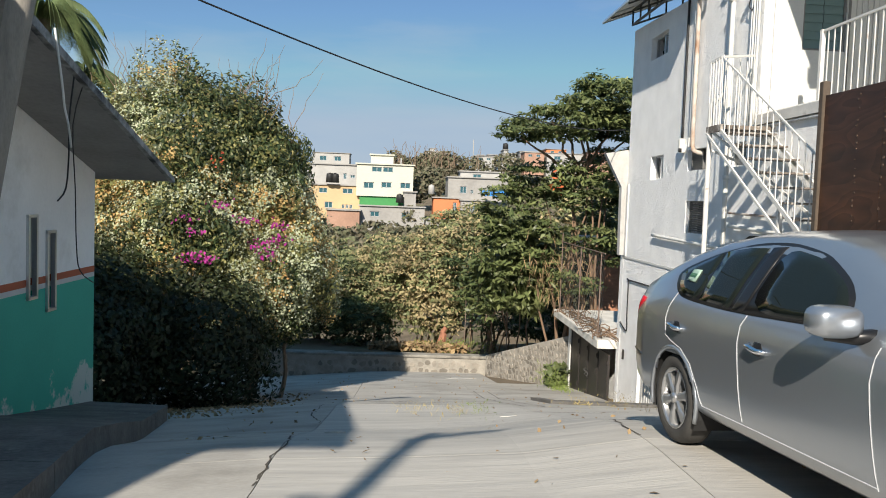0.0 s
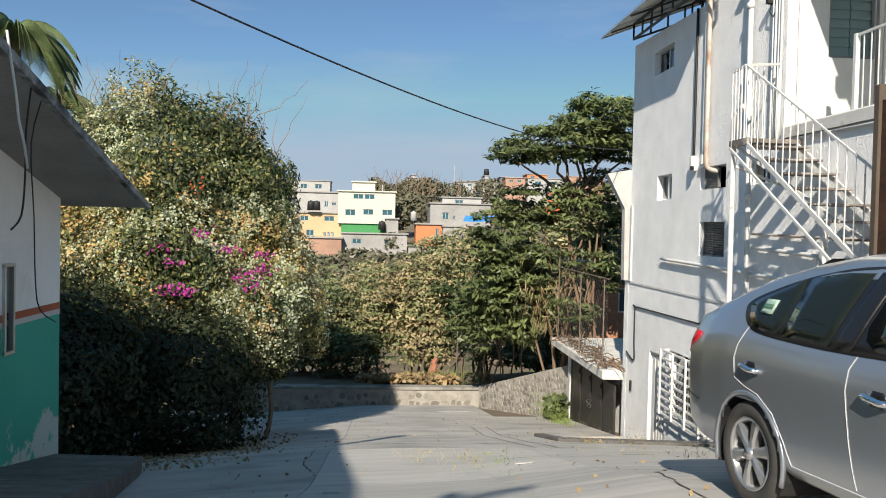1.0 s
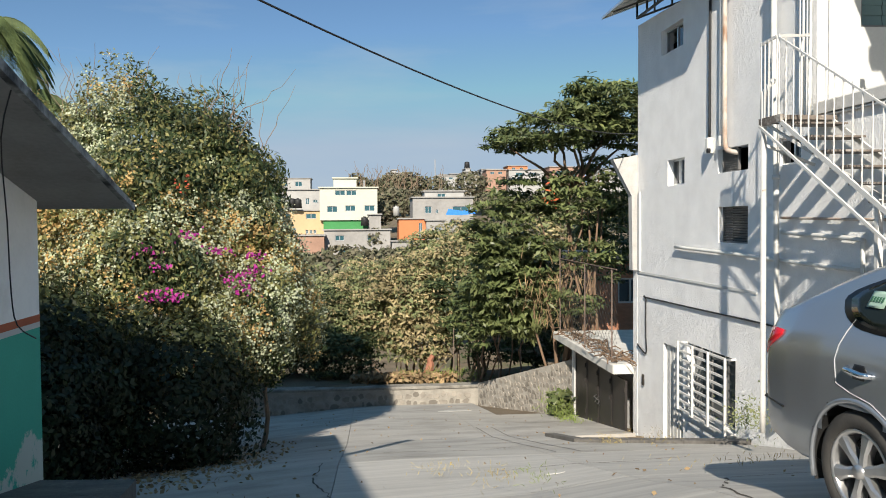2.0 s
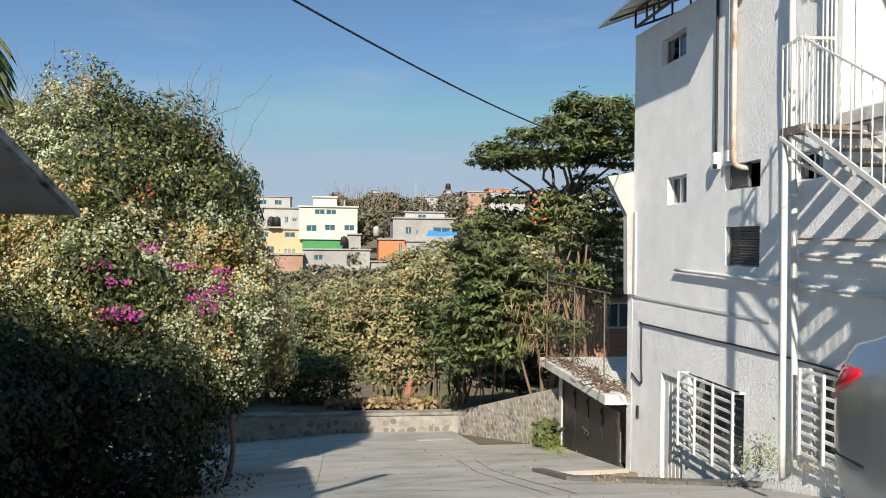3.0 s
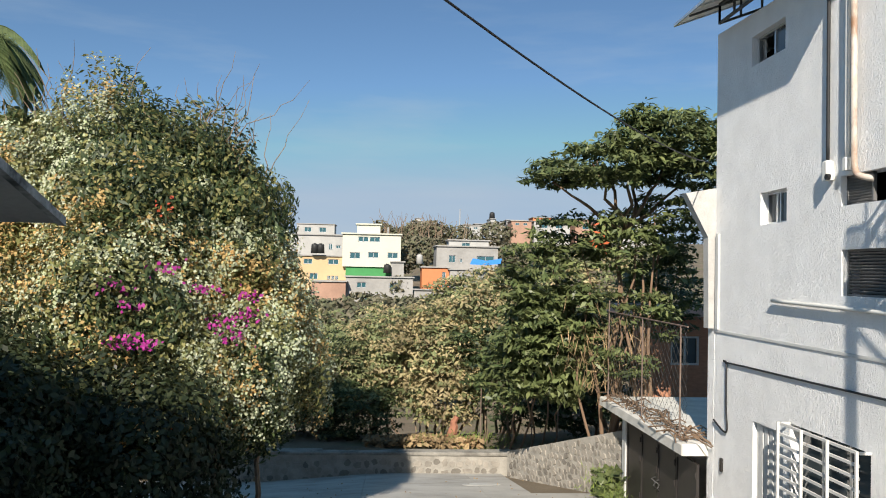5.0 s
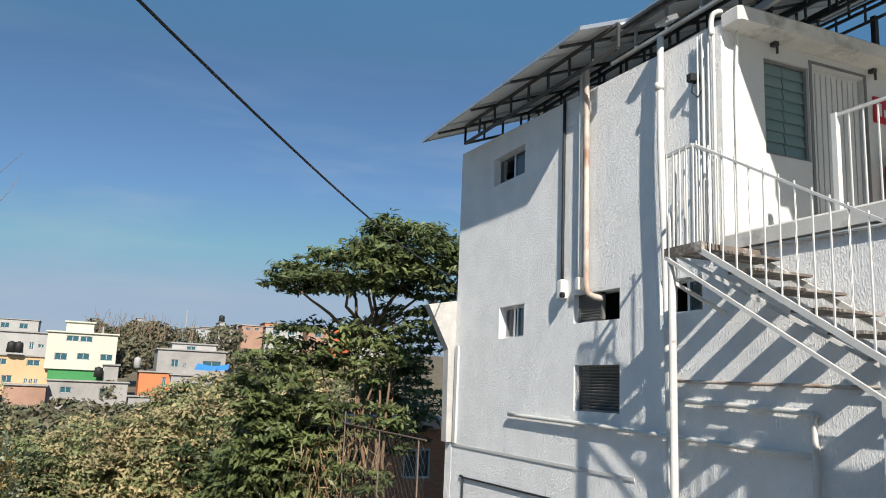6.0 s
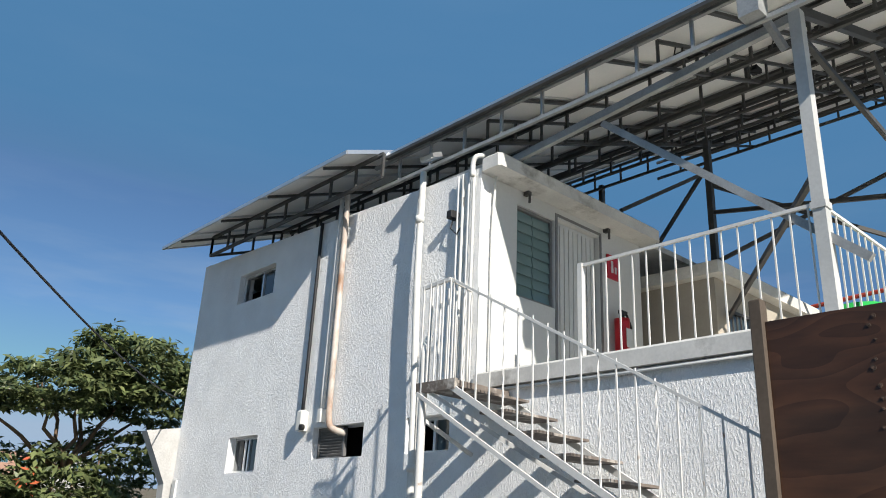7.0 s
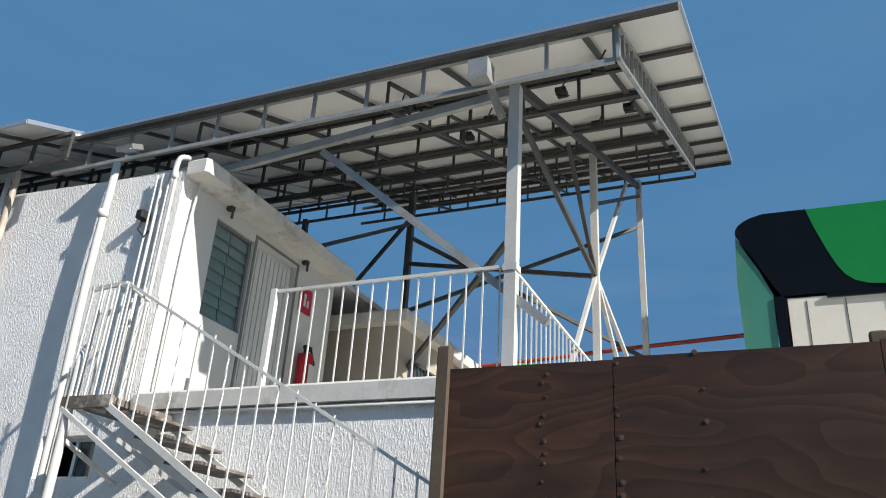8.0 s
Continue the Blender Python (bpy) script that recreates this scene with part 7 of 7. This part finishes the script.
CRACK = mat("dirt_in_cracks", (0.07, 0.06, 0.05), 0.98, vary=0.3)
for k, pts in enumerate((((-5.52, 1.4), (-5.47, 2.6), (-5.55, 3.6)), ((-4.6, 5.0), (-3.4, 4.9), (-2.9, 5.1)), ((-5.5, 5.6), (-5.75, 6.8), (-5.7, 8.4)), ((-2.9, 2.2), (-2.75, 3.4), (-2.2, 4.4), (-1.2, 4.6)), ((-3.9, 6.6), (-2.6, 6.5), (-1.4, 6.9)), ((-4.9, 9.4), (-3.6, 9.1), (-2.9, 9.6)))):
    crack(pts, k)
PATCH = mat("pale_mortar_patch", (0.50, 0.485, 0.45), 0.9, vary=0.15, scale=6, bump=0.3)
r_ = np.random.default_rng(8)
for x, y, a in ((-4.35, 5.55, 0.17), (-6.4, 4.4, 0.2), (-5.2, 3.9, 0.12), (-3.3, 5.9, 0.1), (-2.8, 19.3, 0.5)):
    m = Mesh()
    ring = [(x + a * r_.uniform(0.6, 1.1) * math.cos(t), y + a * 0.6 * r_.uniform(0.6, 1.1) * math.sin(t)) for t in np.linspace(0, 6.28, 15)[:-1]]
    m.add([(p, q, profile(p, q) + 0.005) for p, q in ring] + [(p, q, profile(p, q) - 0.02) for p, q in ring], [tuple(range(14))] + [(k, (k + 1) % 14, 14 + (k + 1) % 14, 14 + k) for k in range(14)])
    wpart("mortar_patch", m, PATCH, road)

# weeds, grass and litter
def tuft(at, n, size, material, label, spread=(0.25, 0.2, 0.08), kind=""):
    t = thing("grass_tuft", at, label, "weeds")
    p = np.array([at]) + rng.normal(0, 1, (n, 3)) * np.array(spread)
    p[:, 2] = [max(z, profile(x, y) + 0.02) if y < 22 else z for x, y, z in p]
    d = np.tile([[0.0, -0.9, 0.3]], (n, 1))
    ob = leaves("blade", p, d, size, material, t, rng, 0.09, droop=-1.5)
    ob["kind"] = "stuff"


for at, n, mt, lab, sp in (((-4.42, 6.3, -0.75), 70, STRAW, "dry yellow grass in a slab joint", (0.15, 0.09, 0.03)), ((-4.05, 5.0, -0.42), 70, STRAW, "dry grass in a crack of the drive", (0.13, 0.12, 0.03)), ((-3.85, 4.3, -0.22), 55, GRASS, "sparse grass in the drive", (0.10, 0.14, 0.03)), ((-1.5, 9.7, -1.5), 120, STRAW, "dry weeds at the kerb", (0.15, 0.15, 0.06)), ((-0.95, 9.1, -1.3), 100, STRAW, "dry weeds at the kerb", (0.15, 0.12, 0.06)), ((-0.5, 16.9, -2.6), 330, GRASS, "green weeds beside the gate post", (0.22, 0.3, 0.12)), ((-0.6, 15.9, -2.7), 220, GRASS, "green weeds at the gate", (0.14, 0.5, 0.08)), ((-2.7, 22.7, -3.0), 700, GRASS, "green grass behind the low wall", (0.8, 0.15, 0.15)), ((-0.35, 7.7, -0.75), 220, GRASS, "weeds at the foot of the white wall", (0.16, 0.22, 0.14)), ((-0.3, 6.9, -0.55), 150, STRAW, "dry weeds at the foot of the white wall", (0.15, 0.3, 0.07)), ((-1.7, 4.6, -0.25), 120, STRAW, "dry grass along a slab joint", (0.6, 0.06, 0.02))):
    tuft(at, n, 0.055 if at[1] < 11 else 0.14, mt, lab, sp)
p = np.stack([rng.uniform(-0.75, -0.2, 260), rng.uniform(16.5, 17.2, 260), rng.uniform(-2.9, -2.35, 260)], 1)
wd = thing("weed", (-0.45, 16.9, -2.9), "broad-leaved green weed beside the gate post", "weed")
leaves("foliage", p, np.tile([[0, -0.6, 0.8]], (260, 1)), 0.17, TREE_LEAF, wd, rng, 0.7)
wd = thing("weed", (-0.3, 7.9, -0.9), "straggling weed against the white wall", "weed")
p = np.array([(-0.35, 7.75, -0.62)]) + rng.normal(0, 1, (200, 3)) * np.array([0.10, 0.14, 0.11]) + np.array([[0, 0, -0.06]])
leaves("foliage", p, np.tile([[-0.5, -0.6, 0.8]], (200, 1)), 0.05, SHRUB_LEAF, wd, rng, 0.4)
n = 900
p = np.stack([rng.uniform(-5.6, -2.3, n), rng.uniform(22.4, 23.1, n), np.full(n, -3.15)], 1)
p[:, 2] += rng.uniform(0, 0.22, n)
tagged(leaves("leaf_litter", p, np.tile([[0, -0.3, 0.8]], (n, 1)), 0.20, DRY, None, rng, 0.6), "heap of dry brown leaves behind the low wall", "leaf litter", kind="stuff")
n = 1500
x, y = rng.uniform(-8.6, -6.4, n), rng.uniform(7.2, 14.5, n)
keep = rng.random(n) < np.clip((-6.3 - x) / 1.4, 0, 1)
x, y = x[keep], y[keep]
p = np.stack([x, y, [profile(a, c) + 0.015 for a, c in zip(x, y)]], 1)
tagged(leaves("leaf_litter", p, np.tile([[0, 0, 1.0]], (len(p), 1)), 0.075, DRY, None, rng, 0.6), "dry leaves strewn along the hedge", "leaf litter", kind="stuff")
n = 240
x, y = rng.uniform(-6.8, -1.0, n), rng.uniform(0, 21, n)
p = np.stack([x, y, [profile(a, c) + 0.012 for a, c in zip(x, y)]], 1)
tagged(leaves("leaf_litter", p, np.tile([[0, 0, 1.0]], (n, 1)), 0.05, DRY, None, rng, 0.6), "a few dry leaves on the drive", "leaf litter", kind="stuff")
stump = thing("stump", (-3.3, 23.0, -3.3), "split reddish tree stump behind the wall", "stump")
m = Mesh()
limb(m, (-3.25, 23.2, -3.3), (-3.0, 23.2, -2.45), 0.2, 0.07, rng)
wpart("wood", m, mat("red_wood", (0.30, 0.13, 0.08), 0.9, vary=0.3, stretch=(3, 3, 0.5)), stump)

# ---------------------------------------------------------------- single stones of the walls, last
for mm, body_ in STONES:
    wpart("stone", mm, STONE, body_)
